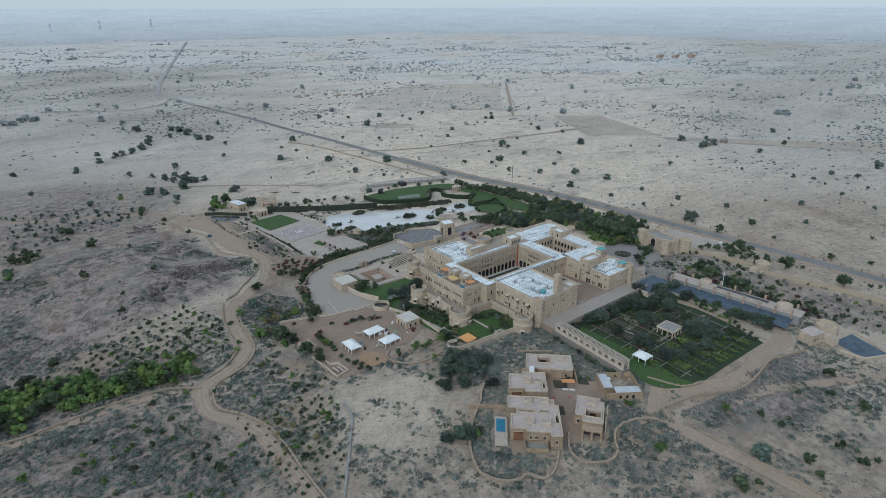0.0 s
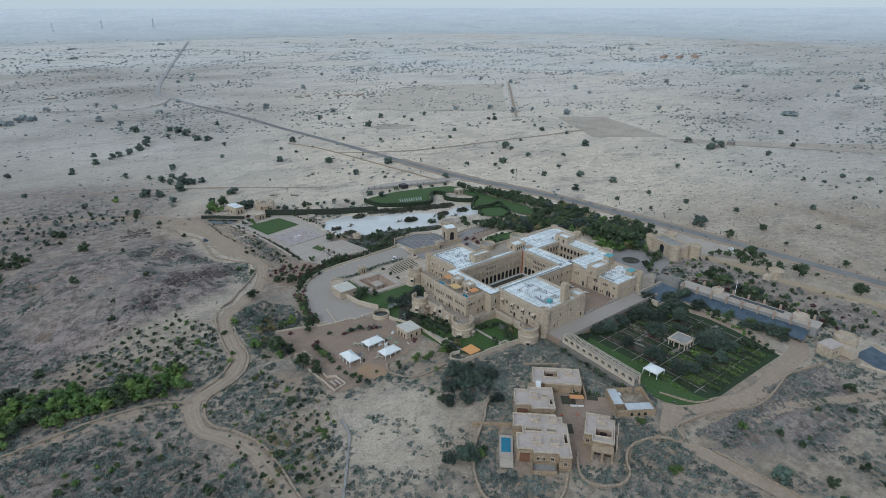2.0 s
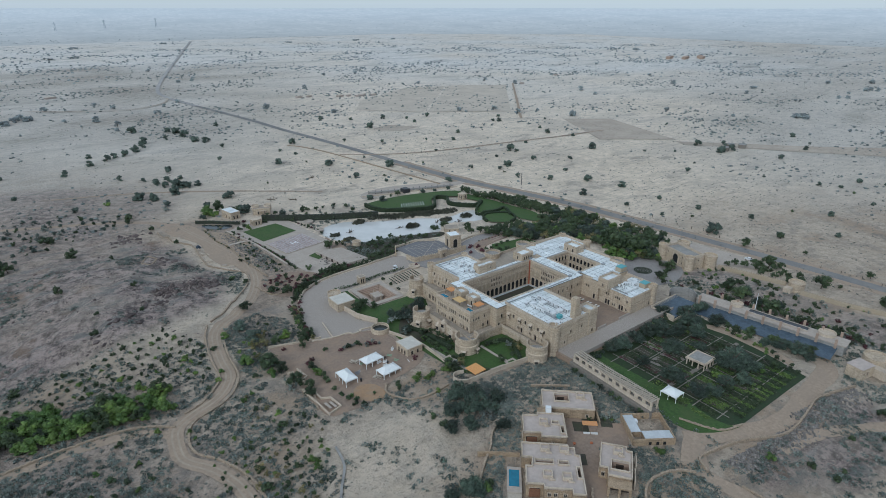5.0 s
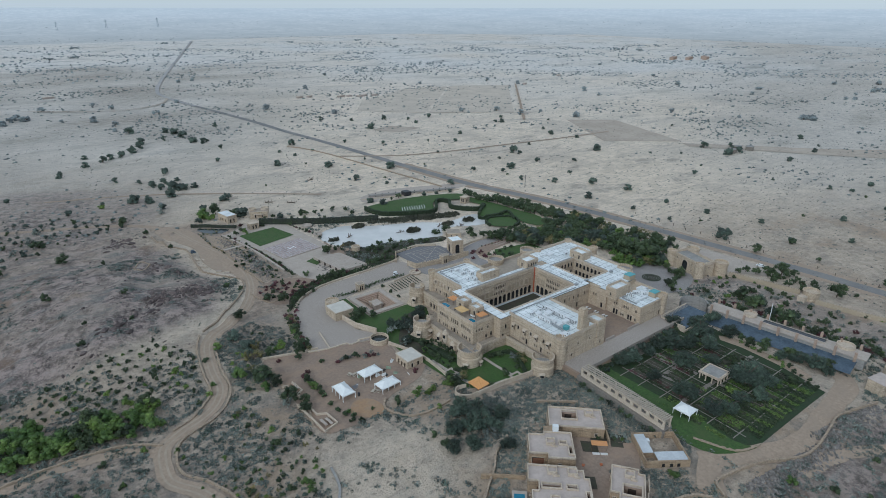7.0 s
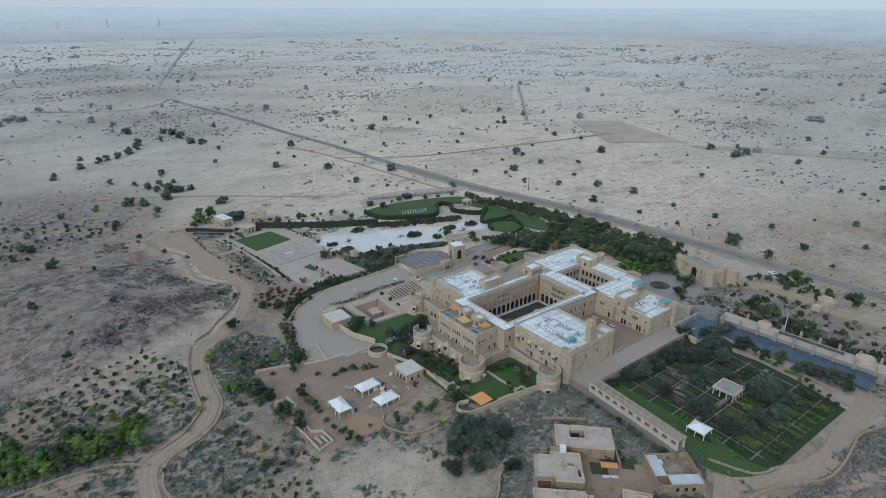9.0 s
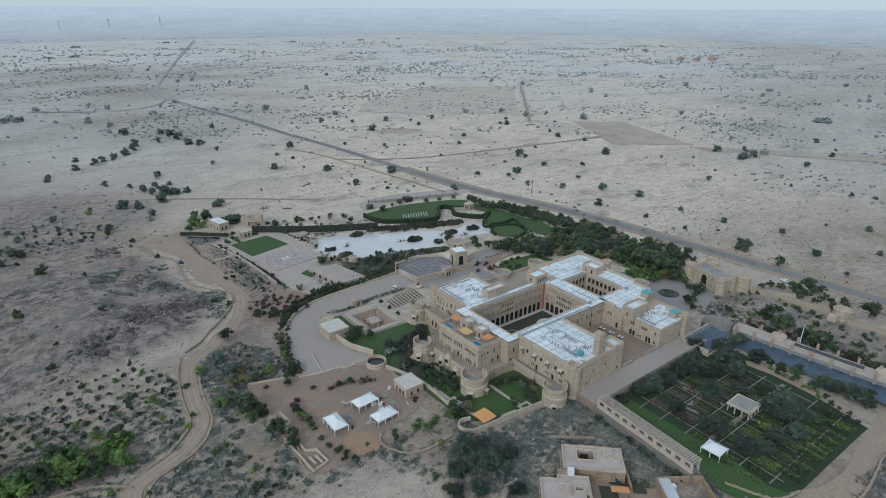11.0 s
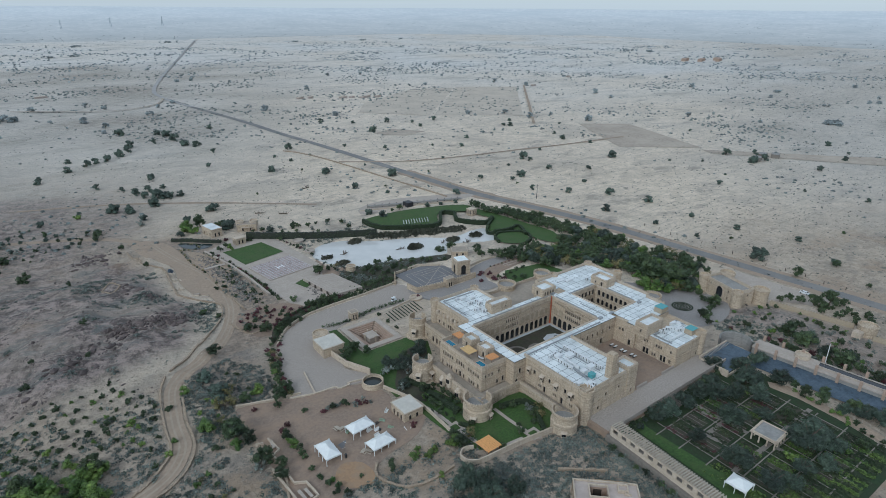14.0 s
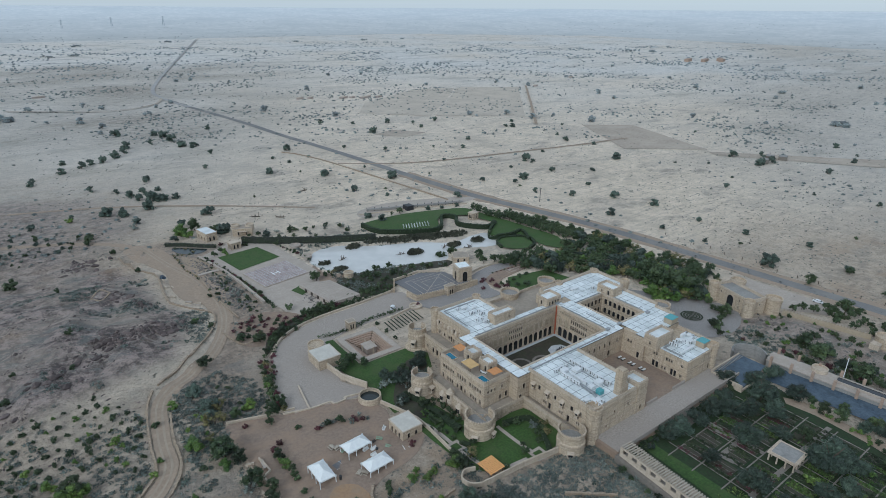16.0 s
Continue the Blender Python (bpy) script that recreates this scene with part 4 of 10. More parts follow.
# west front with the roof pools
block(palace, 141, 151, 165.5, 186.5, 4.0, 12.3, {
    "W": [(1.6 + 1.15 * i, 9.0, 0.75, 1.4) for i in range(5)] + [(8.6 + 1.15 * i, 8.9, 0.8, 1.7) for i in range(4)] + [(14.4 + 1.15 * i, 9.0, 0.75, 1.4) for i in range(5)] + [(1.6, 5.2, 0.9, 1.7), (3.6, 5.2, 0.8, 1.5), (4.7, 5.2, 0.8, 1.5), (5.8, 5.2, 0.8, 1.5), (8.6, 5.2, 0.8, 1.5), (10.4, 5.0, 1.1, 2.0, True), (12.2, 5.2, 0.8, 1.5), (14.8, 5.2, 0.8, 1.5), (15.9, 5.2, 0.8, 1.5), (17.0, 5.2, 0.8, 1.5), (19.4, 5.2, 0.9, 1.7)],
    "S": [(1.6, 9.2, 0.8, 1.3), (2.9, 9.2, 0.8, 1.3), (4.2, 9.2, 0.8, 1.3), (7.0, 9.2, 0.8, 1.3), (6.4, 5.4, 1.0, 1.7), (8.8, 5.4, 1.0, 2.0)]}, bands=(8.3, 11.2))
parapet(palace, [(151, 186.3), (141.2, 186.3), (141.2, 165.7), (151, 165.7)], 12.3, 0.9)
# ring round the great court
W_ARC = [(1.9 + 2.45 * i, 2.2, 1.9, 3.7, True) for i in range(8)]
N_ARC = [(1.7 + 2.45 * i, 2.2, 1.9, 3.7, True) for i in range(15)]
N_WIN = [(15.6 + 0.95 * i, z, 0.7, 1.5) for i in range(7) for z in (7.0, 9.4)]


def blind_tiers(n, start, lo, hi):
    """Shallow blind arches and a row of small niches over the arcade, but for the window group."""
    out = [(start + 2.45 * i, 6.9, 1.6, 2.6, "blind") for i in range(n) if not lo - 0.9 < start + 2.45 * i < hi + 0.9]
    return out + [(start - 0.7 + 1.22 * i, 11.4, 0.6, 0.9, "blind") for i in range(2 * n)]


N_BLIND = blind_tiers(15, 1.7, 15.2, 21.8)
block(palace, 151, 155, 162, 190, 1.0, R0, {"E": [(3 + u, z, w, h, a) for u, z, w, h, a in W_ARC] + [(3.0 + 9 + 0.95 * i, z, 0.7, 1.5) for i in range(5) for z in (7.0, 9.4)],
      "S": [(2.6, 8.6, 1.0, 1.8, True), (1.4, 4.6, 1.1, 2.4, True)]})
block(palace, 155, 197, 186.5, 190, 1.0, R0, {"S": N_ARC + N_WIN + N_BLIND})
block(palace, 155, 200, 162, 165, 1.0, R0, {"N": N_ARC + N_WIN, "S": [(22.5 + 2.6 * i, 9.0, 0.8, 1.7, True) for i in range(7)] + [(38, 5.0, 1.1, 2.2, True), (42, 9.2, 0.8, 1.5)]})
block(palace, 193.5, 201.3, 165, 186.5, 1.0, R0, {"W": W_ARC + [(7.4 + 0.95 * i, z, 0.7, 1.5) for i in range(8) for z in (7.0, 9.4)] + blind_tiers(8, 1.9, 7.0, 14.4), "E": [(2 + 2.4 * i, z, 1.4, 2.2, True) for i in range(7) for z in (6.2, 10.0)]})
# north wing
block(palace, 155.5, 174.5, 190, 209, 1.0, R0, {
    "W": row(6, 19, 6.0, 0.9, 1.4) + [(1.5, 5.7, 0.9, 2.0), (9.5, 5.7, 0.9, 2.0)] + [(2.5 + 2.8 * i, 9.6, 0.8, 1.5, True) for i in range(6)],
    "E": row(5, 19, 9.4, 0.9, 1.4), "N": row(5, 19, 9.4, 0.9, 1.4)}, bands=(8.6,))
parapet(palace, [(155.7, 190), (155.7, 208.8), (174.3, 208.8), (174.3, 193)], R0)
# south wing
block(palace, 156, 176.5, 138, 162, 1.0, R0, {
    "W": [(2.0, 5.1, 0.9, 2.2), (8.6, 5.1, 0.9, 2.2), (15.6, 5.1, 0.9, 2.2)] + [(4.6 + 6.2 * k + 0.8 * i, 6.2, 0.5, 1.0) for k in range(3) for i in range(2)] + [(1.4 + 3.1 * i, 9.4, 0.9, 1.5, i % 2 == 0) for i in range(7)],
    "E": [(1.8 + 3.0 * i, 9.2, 0.9, 1.6, True) for i in range(7)] + [(4 + 5 * i, 5.2, 1.0, 2.2, True) for i in range(4)],
    "S": [(3, 9.2, 0.9, 1.3), (9, 9.2, 0.9, 1.3), (15, 9.2, 0.9, 1.3), (6, 5.6, 0.9, 1.3)]}, bands=(8.6,))
parapet(palace, [(176.3, 144), (176.3, 161.8)], R0)
parapet(palace, [(156.2, 163), (156.2, 138.2), (174, 138.2)], R0)
# east body and wing
block(palace, 201.3, 222, 157, 165, 1.0, R0, {"N": [(1.6 + 2.0 * i, z, 1.2, 2.0, True) for i in range(6) for z in (6.4, 10.0)], "E": row(2, 8, 9, 0.9, 1.4)})
block(palace, 214.7, 224, 165, 183, 1.0, R0, {"W": [(1.8 + 2.05 * i, z, 1.3, 2.2, True) for i in range(8) for z in (6.2, 9.8)], "E": row(5, 18, 9, 0.9, 1.4)})
block(palace, 201.3, 229, 183, 199, 1.0, R0, {"S": [(1.8 + 2.05 * i, z, 1.3, 2.2, True) for i in range(6) for z in (6.2, 9.8)], "N": row(8, 27.7, 9, 0.9, 1.4), "E": row(4, 16, 9, 0.9, 1.4)})
block(palace, 197, 201.3, 186.5, 199, 1.0, R0, {"W": row(3, 12.5, 9, 0.9, 1.4)})
block(palace, 200, 219, 153.5, 162, 1.0, R0, {"W": [(2, 5.0, 1.0, 2.2), (5, 9.2, 0.7, 1.2), (6.2, 9.2, 0.7, 1.2)]})
block(palace, 200.8, 218, 138, 153.5, 1.0, 11.7, {
    "W": [(4.0, 4.6, 0.9, 2.3), (5.2, 4.6, 0.9, 2.3), (10.6, 4.6, 1.0, 2.3), (11.9, 4.6, 1.0, 2.3), (7.6, 5.2, 0.7, 1.1), (8.5, 5.2, 0.7, 1.1), (2.0, 5.2, 0.8, 1.2)] + [(2.0, 8.8, 0.7, 1.2), (5.6, 8.8, 0.7, 1.2), (6.5, 8.8, 0.7, 1.2), (7.4, 8.8, 0.7, 1.2), (11.0, 8.8, 0.7, 1.2), (12.0, 8.8, 0.7, 1.2)],
    "S": [(13, 9.4, 0.8, 1.5), (12.4, 5.0, 1.0, 2.0)], "E": row(4, 15.5, 8.6, 0.9, 1.4)}, bands=(8.0,))
parapet(palace, [(224, 183), (228.8, 183), (228.8, 198.8), (197.2, 198.8), (197.2, 193)], R0)
parapet(palace, [(223.8, 183), (223.8, 165.3), (221.8, 165), (221.8, 157.2), (218.8, 157)], R0)
parapet(palace, [(217.8, 153), (217.8, 138.2), (213, 138.2)], 11.7)
# roof houses
block(palace, 199, 208, 148.6, 153.4, 11.0, 15.6, {"W": [(2.4, 12.6, 0.7, 1.2)]}, top=False, label="roof house")
block(palace, 189.5, 196.5, 187.5, 193.2, R0, R0 + 3.0, {"S": [(1.4 + 1.4 * i, R0 + 0.5, 0.9, 1.9, True) for i in range(4)], "E": [(1.6, R0 + 0.4, 1.0, 2.0, True), (3.8, R0 + 0.4, 1.0, 2.0, True)], "W": [(2.8, R0 + 0.5, 0.8, 1.8, True)]}, top=False, label="arched roof house")
block(palace, 215, 220.5, 178.7, 186, R0, R0 + 3.0, {"W": [(2, R0 + 0.3, 0.9, 2.0), (5, R0 + 0.8, 0.8, 1.2)]}, top=False, label="roof house")
block(palace, 166, 175.4, 189.2, 193, R0, R0 + 3.2, {"S": [(6.4, R0 + 1.2, 0.6, 0.9)]}, top=False, label="roof house")
block(palace, 174.8, 179.3, 137.8, 143.2, 2.0, R0 + 1.3, {"E": [(2.5, 9, 0.8, 1.3)], "S": [(2.2, 5.5, 0.9, 1.6)]}, top=False, label="stair block")
block(palace, 145.9, 149.6, 176.6, 181, 12.3, 15.4, {"W": [(2.2, 12.5, 0.9, 2.0)]}, top=False, label="roof house")
block(palace, 146.2, 149.8, 169.8, 174.2, 12.3, 15.4, {"W": [(1.2, 12.5, 0.9, 2.0)], "S": [(1.2, 12.5, 0.9, 2.0)]}, top=False, label="roof house")
for x0, x1, y0, y1, z in ((199, 208, 148.6, 153.4, 15.6), (189.5, 196.5, 187.5, 193.2, R0 + 3), (215, 220.5, 178.7, 186, R0 + 3), (166, 175.4, 189.2, 193, R0 + 3.2), (174.8, 179.3, 137.8, 143.2, R0 + 1.3), (145.9, 149.6, 176.6, 181, 15.4), (146.2, 149.8, 169.8, 174.2, 15.4)):
    bm = bmesh.new()
    box(bm, x0 + 0.2, x1 - 0.2, y0 + 0.2, y1 - 0.2, z - 0.8, z - 0.5)
    part("roof_slab", bm, ROOF_WHITE, palace, "small white flat roof")
    parapet(palace, [(x0 + .17, y0 + .17), (x1 - .17, y0 + .17), (x1 - .17, y1 - .17), (x0 + .17, y1 - .17), (x0 + .17, y0 + .17)], z - 0.3, 0.45, 0.34, 0.7)
bm = bmesh.new()
box(bm, 167.3, 169.5, 137.6 + 1, 140.8, R0, R0 + 8.2)
box(bm, 167.1, 169.7, 138.4, 141.0, R0 + 7.4, R0 + 7.7)
box(bm, 169.5, 171.4, 139, 141, R0, R0 + 2.6)
part("chimney", bm, STONE, palace, "tall square sandstone chimney shaft")


def roof_panels(x0, x1, y0, y1, z, size=3.0):
    """White roofing in square bays with dark joints."""
    bm = bmesh.new()
    box(bm, x0, x1, y0, y1, z - 0.2, z + 0.03)
    base = part("roof", bm, ROOF_JOINT, palace, "roofing bed")
    nx, ny = max(1, round((x1 - x0) / size)), max(1, round((y1 - y0) / size))
    sx, sy = (x1 - x0) / nx, (y1 - y0) / ny
    bm = bmesh.new()
    g = 0.09
    box(bm, -sx / 2 + g, sx / 2 - g, -sy / 2 + g, sy / 2 - g, 0.031, 0.06, bottom=False)
    me = link_mesh("roof_panel", bm, ROOF_WHITE)
    for i in range(nx):
        for j in range(ny):
            p = part("roof_panel", me, None, base)
            p.location = (x0 + (i + 0.5) * sx, y0 + (j + 0.5) * sy, z)


for x0, x1, y0, y1 in ((151, 155, 162, 190), (155, 197, 186.5, 189.9), (155, 200, 162, 165), (193.5, 201.3, 165, 186.5), (156, 174.2, 190, 208.6), (156.5, 176.1, 138.5, 162), (201.3, 221.5, 157.3, 165), (214.7, 223.5, 165, 183), (201.3, 228.5, 183, 198.5), (197.5, 201.3, 189.9, 198.5), (200, 218.8, 153.5, 157.3)):
    roof_panels(x0, x1, y0, y1, R0 + 0.02)
roof_panels(201, 217.5, 138.5, 148.6, 11.72)
bm = bmesh.new()
box(bm, 141.3, 151, 165.8, 186.2, 12.25, 12.34)
part("terrace_floor", bm, ROOF_TAN, palace, "brown roof terrace floor")
for y0, y1 in ((181.8, 185.3), (166.3, 169.8)):
    bm = bmesh.new()
    box(bm, 141.5, 144.1, y0 - 0.3, y1 + 0.3, 12.34, 12.75, top=False)
    quad(bm, (141.5, y0 - .3, 12.7), (144.1, y0 - .3, 12.7), (144.1, y1 + .3, 12.7), (141.5, y1 + .3, 12.7))
    pool = part("roof_pool", bm, STONE_PALE, palace, "small raised plunge pool")
    bm = bmesh.new()
    box(bm, 141.8, 143.8, y0, y1, 12.6, 12.76)
    part("pool_water", bm, POOL_WATER, pool, "blue pool water")

# lower terraces
for x0, x1, y0, y1, z, ops in (
        (137, 141, 160, 187, 4.9, {"W": [(6 + 1.5 * i, 1.4, 0.6, 1.2) for i in range(3)] + [(12.6, 0.6, 1.2, 2.4, True), (18, 1.4, 0.7, 1.2), (20, 1.4, 0.7, 1.2)]}),
        (141, 153.6, 161.7, 165.5, 4.9, {"S": [(7, 1.8, 0.5, 1.1), (7.8, 1.8, 0.5, 1.1), (2.6, 0.6, 1.0, 2.0, True)]}),
        (153.6, 156, 141, 162, 4.9, {"W": [(18, 1.8, 0.5, 1.1), (17.2, 1.8, 0.5, 1.1), (7, 1.8, 0.5, 1.1), (6.2, 1.8, 0.5, 1.1)]}),
        (150.7, 155.5, 187, 211, 5.3, {"W": [(10 + 2.2 * i, 1.0, 1.1, 2.2) for i in range(4)] + [(20, 1.8, 0.6, 1.0)]}),
        (174.5, 215, 190, 212.5, 6.2, {"W": [(15, 1.6, 1.0, 2.0)], "N": row(8, 40, 2.6, 0.8, 1.3)}),
        (222, 235, 172, 203, 5.6, {"E": row(7, 30, 2.6, 0.9, 1.4)})):
    block(palace, x0, x1, y0, y1, -0.6, z, ops, name="terrace_wall", label="lower terrace wall", top=False)
    bm = bmesh.new()
    box(bm, x0 + 0.1, x1 - 0.1, y0 + 0.1, y1 - 0.1, z - 0.4, z - 0.02)
    part("terrace_floor", bm, ROOF_TAN, palace, "brown terrace paving")
parapet(palace, [(137.2, 187), (137.2, 160.2)], 4.9, 0.7)
parapet(palace, [(138, 161.9), (153.8, 161.9), (153.8, 144)], 4.9, 0.7)
parapet(palace, [(150.9, 190), (150.9, 210)], 5.3, 0.7)
parapet(palace, [(176, 212.3), (197, 212.3)], 6.2, 0.8)
parapet(palace, [(197, 212.3), (214.8, 212.3), (214.8, 199)], 6.2, 0.8)
parapet(palace, [(234.8, 174), (234.8, 201)], 5.6, 0.8)


def tower(x, y, r, z0, z1, label="round sandstone bastion", teeth=26, gap=0, floor=None):
    """A round bastion: flared foot, bulging string courses, hollow top, its parapet open for gap degrees towards the palace."""
    bm = bmesh.new()
    h = z1 - z0
    low = floor if floor else z1 - 0.95
    outer, inner = r * 1.06, r * 1.06 - 0.4
    if gap:
        lathe(bm, x, y, [(r * 1.45, z0), (r * 1.45, z0 + 0.9), (r * 1.12, z0 + 1.3), (r * 1.02, z0 + h * 0.52), (r * 1.08, z0 + h * 0.54), (r * 1.08, low - 0.05), (inner, low - 0.05)], 40)
        lathe(bm, x, y, [(r * 1.06, low - 0.05), (r * 0.98, low + 0.2), (r, z1 - 0.8), (outer, z1 - 0.7), (outer, z1), (inner, z1), (inner, low - 0.05)], 36, 50 + gap / 2, 360 - gap)
        for end in (50 + gap / 2, 50 - gap / 2):
            c, d = math.cos(radians(end)), math.sin(radians(end))
            quad(bm, *[(x + q * c, y + q * d, z) for q, z in ((outer, low), (outer, z1), (inner, z1), (inner, low))])
    else:
        lathe(bm, x, y, [(r * 1.45, z0), (r * 1.45, z0 + 0.9), (r * 1.12, z0 + 1.3), (r * 1.02, z0 + h * 0.52), (r * 1.08, z0 + h * 0.54), (r * 1.08, z0 + h * 0.6), (r * 0.98, z0 + h * 0.62), (r * 1.0, z0 + h * 0.86), (outer, z0 + h * 0.88), (outer, z1), (inner, z1), (inner, low - 0.05)], 40)
    t = part("tower", bm, STONE, palace, label)
    bm = bmesh.new()
    disc(bm, x, y, low, r * 1.06 - 0.3)
    part("tower_floor", bm, CONCRETE, t, "grey tower floor")
    bm = bmesh.new()
    for i in range(teeth):
        a = (50 + gap / 2) + (360 - gap) * (i + 0.5) / teeth
        box(bm, -0.16, 0.16, -0.2, 0.2, 0, 0.28, pose(x + (outer - 0.2) * math.cos(radians(a)), y + (outer - 0.2) * math.sin(radians(a)), z1 - 0.02, 0, 0, a + 90))
    tagged(part("merlons", bm, STONE_PALE, t, "pale merlons"), kind="stuff")
    return t


def balcony(x, y, z, rz, w=1.5, h=1.7):
    """A small carved bay with a sloping roof."""
    bm = bmesh.new()
    m = pose(x, y, z, 0, 0, rz)
    box(bm, -w / 2, w / 2, -0.9, 0.3, -0.25, 0.0, m)
    for u in (-w / 2, w / 2 - 0.15):
        box(bm, u, u + 0.15, -0.85, -0.7, 0, h, m)
    box(bm, -w / 2, w / 2, -0.85, -0.75, 0, 0.6, m)
    v = [(-w / 2 - .25, -1.15, h), (w / 2 + .25, -1.15, h), (w / 2 + .1, 0.3, h + 0.5), (-w / 2 - .1, 0.3, h + 0.5)]
    quad(bm, *[m @ Vector(p) for p in v])
    quad(bm, *[m @ Vector((p[0], p[1], p[2] + 0.12)) for p in v])
    quad(bm, *[m @ Vector(p) for p in (v[0], v[1], (v[1][0], v[1][1], v[1][2] + .12), (v[0][0], v[0][1], v[0][2] + .12))])
    b = part("balcony", bm, STONE_PALE, palace, "carved stone bay window")
    bm = bmesh.new()
    box(bm, -w / 2 + .1, w / 2 - .1, -0.6, -0.5, 0.05, h, m)
    part("pane", bm, GLASS, b, "dark glass")


tower(149.6, 211.9, 3.1, -0.6, 8.2, gap=50, floor=5.8)
tower(134.8, 187.8, 3.2, -0.6, 7.8, gap=60, floor=5.6)
tower(135.5, 160.8, 4.0, -0.6, 8.2, gap=80, floor=5.4)
tower(150.9, 140.8, 3.6, -0.6, 8.8, gap=90, floor=5.8)
tower(195.0, 212.6, 3.6, -0.6, 8.6)
tower(215.0, 212.0, 3.4, -0.6, 8.4)
tower(235.0, 170.6, 3.4, -0.6, 8.2)
tower(234.6, 202.6, 3.0, -0.6, 8.2)
for x, y, a in ((134.8, 187.8, 215), (134.8, 187.8, 285), (135.2, 160.6, 215), (135.6, 160.4, 290), (150.9, 141, 225), (149.6, 211.9, 215)):
    balcony(x + 3.6 * math.cos(radians(a)), y + 3.6 * math.sin(radians(a)), 2.1, a + 90)


def turret(x, y, r, z0, z1):
    bm = bmesh.new()
    lathe(bm, x, y, [(r, z0), (r, z1 - 1.6), (r * 1.15, z1 - 1.4), (r * 1.15, z1), (r * 1.15 - 0.3, z1), (r * 1.15 - 0.3, z1 - 0.6), (0.01, z1 - 0.55)], 24)
    t = part("turret", bm, STONE, palace, "slim round corner turret")
    bm = bmesh.new()
    for i in range(12):
        a = math.tau * i / 12
        box(bm, -0.13, 0.13, -0.15, 0.15, 0, 0.25, pose(x + (r * 1.15 - 0.15) * math.cos(a), y + (r * 1.15 - 0.15) * math.sin(a), z1 - 0.01, 0, 0, math.degrees(a) + 90))
    tagged(part("merlons", bm, STONE_PALE, t), kind="stuff")


for x, y, r, z0, z1 in ((155.6, 209.2, 1.5, 0.5, R0 + 1.1), (215.5, 138.8, 1.7, 2, 13.2), (228.6, 183.5, 1.6, 2, R0 + 2.0), (157.5, 139.2, 2.0, 1, R0 + 0.8), (174.3, 209, 1.4, 2, R0 + 1.0), (228.4, 198.6, 1.5, 2, R0 + 1.0), (208, 199, 1.4, 6, R0 + 1.0)):
    turret(x, y, r, z0, z1)


def domed_bay(x, y, z):
    """A projecting carved bay under a ribbed dome, on the west front."""
    bm = bmesh.new()
    lathe(bm, x, y, [(0.3, z - 2.2), (1.0, z - 1.2), (1.05, z), (1.05, z + 1.9), (1.35, z + 2.0), (1.35, z + 2.15), (1.0, z + 2.25), (0.95, z + 2.7), (0.6, z + 3.2), (0.15, z + 3.45), (0.05, z + 3.8), (0.0, z + 3.9)], 12)
    b = part("domed_bay", bm, STONE_PALE, palace, "carved sandstone bay under a ribbed dome")
    bm = bmesh.new()
    for a in (150, 180, 210):
        box(bm, -0.24, 0.24, -0.05, 0.02, 0.4, 1.7, pose(x + 1.06 * math.cos(radians(a)), y + 1.06 * math.sin(radians(a)), z, 0, 0, a + 90))
    part("pane", bm, GLASS, b, "dark glass")


for y, z in ((179.5, 1.6), (176.0, 4.0), (171.4, 1.6)):
    domed_bay(136.9, y, z)
for k in range(8):
    bm = bmesh.new()
    z = 9.6
    lathe(bm, 155.35, 192.5 + 2.1 * k, [(0.05, z - 0.9), (0.45, z - 0.4), (0.5, z + 0.9), (0.65, z + 1.0), (0.3, z + 1.5), (0, z + 1.6)], 8)
    part("corbel_bay", bm, STONE_PALE, palace, "small carved bay")
bm = bmesh.new()
box(bm, 193.05, 193.4, 186.05, 186.4, 2.1, R0 + 0.3)
part("rain_pipe", bm, RUST_RED, palace, "tall red-painted rain chute")

for k in range(4):
    balcony(155.95, 143.2 + 5.6 * k, 9.0, -90, 1.2, 1.5)

# courts
sheet("court_floor", [(155, 165), (193.5, 165), (193.5, 186.5), (155, 186.5)], PAVE_WHITE, 0, "pale bluish marble walk round the great court", "courtyard", z=2.05)
sheet("court_lawn", [(156.3, 166.2), (192.2, 166.2), (192.2, 185.2), (156.3, 185.2)], GARDEN_SOIL, 0, "dark planted beds of the great court", "garden bed", z=2.12)
for cx, cy, r in ((161.5, 175.4, 3.6), (169.2, 178.6, 3.8), (169.6, 171.6, 3.6), (176.6, 175.4, 4.0), (180.2, 169.4, 2.6)):
    bm = bmesh.new()
    lathe(bm, cx, cy, [(r, 2.16), (r - 1.0, 2.16)], 32)
    ob = part("court_path", bm, PAVE_BROWN, None)
    tagged(ob, "looping brown stone path in the court", "path", kind="structure")
bm = bmesh.new()
disc(bm, 186, 176.5, 2.2, 4.4, 8)
tagged(part("fountain_terrace", bm, PAVE_WHITE, None), "pale eight-sided terrace round the fountain", "terrace", kind="structure")
# raised coping round the court's roof edge
for x0, x1, y0, y1 in ((154.7, 155.15, 165, 186.5), (193.35, 193.8, 165, 186.5), (154.7, 193.8, 164.6, 165.05), (154.7, 193.8, 186.45, 186.9), (201, 201.45, 165, 183), (214.55, 215, 165, 183), (201, 215, 164.6, 165.05), (201, 215, 182.95, 183.4)):
    bm = bmesh.new()
    box(bm, x0, x1, y0, y1, R0 - 0.2, R0 + 0.45)
    part("coping", bm, STONE_PALE, palace, "pale roof-edge coping")
fountain = thing("fountain", "pale star-shaped court fountain with dark sculpture", "fountain")
bm = bmesh.new()
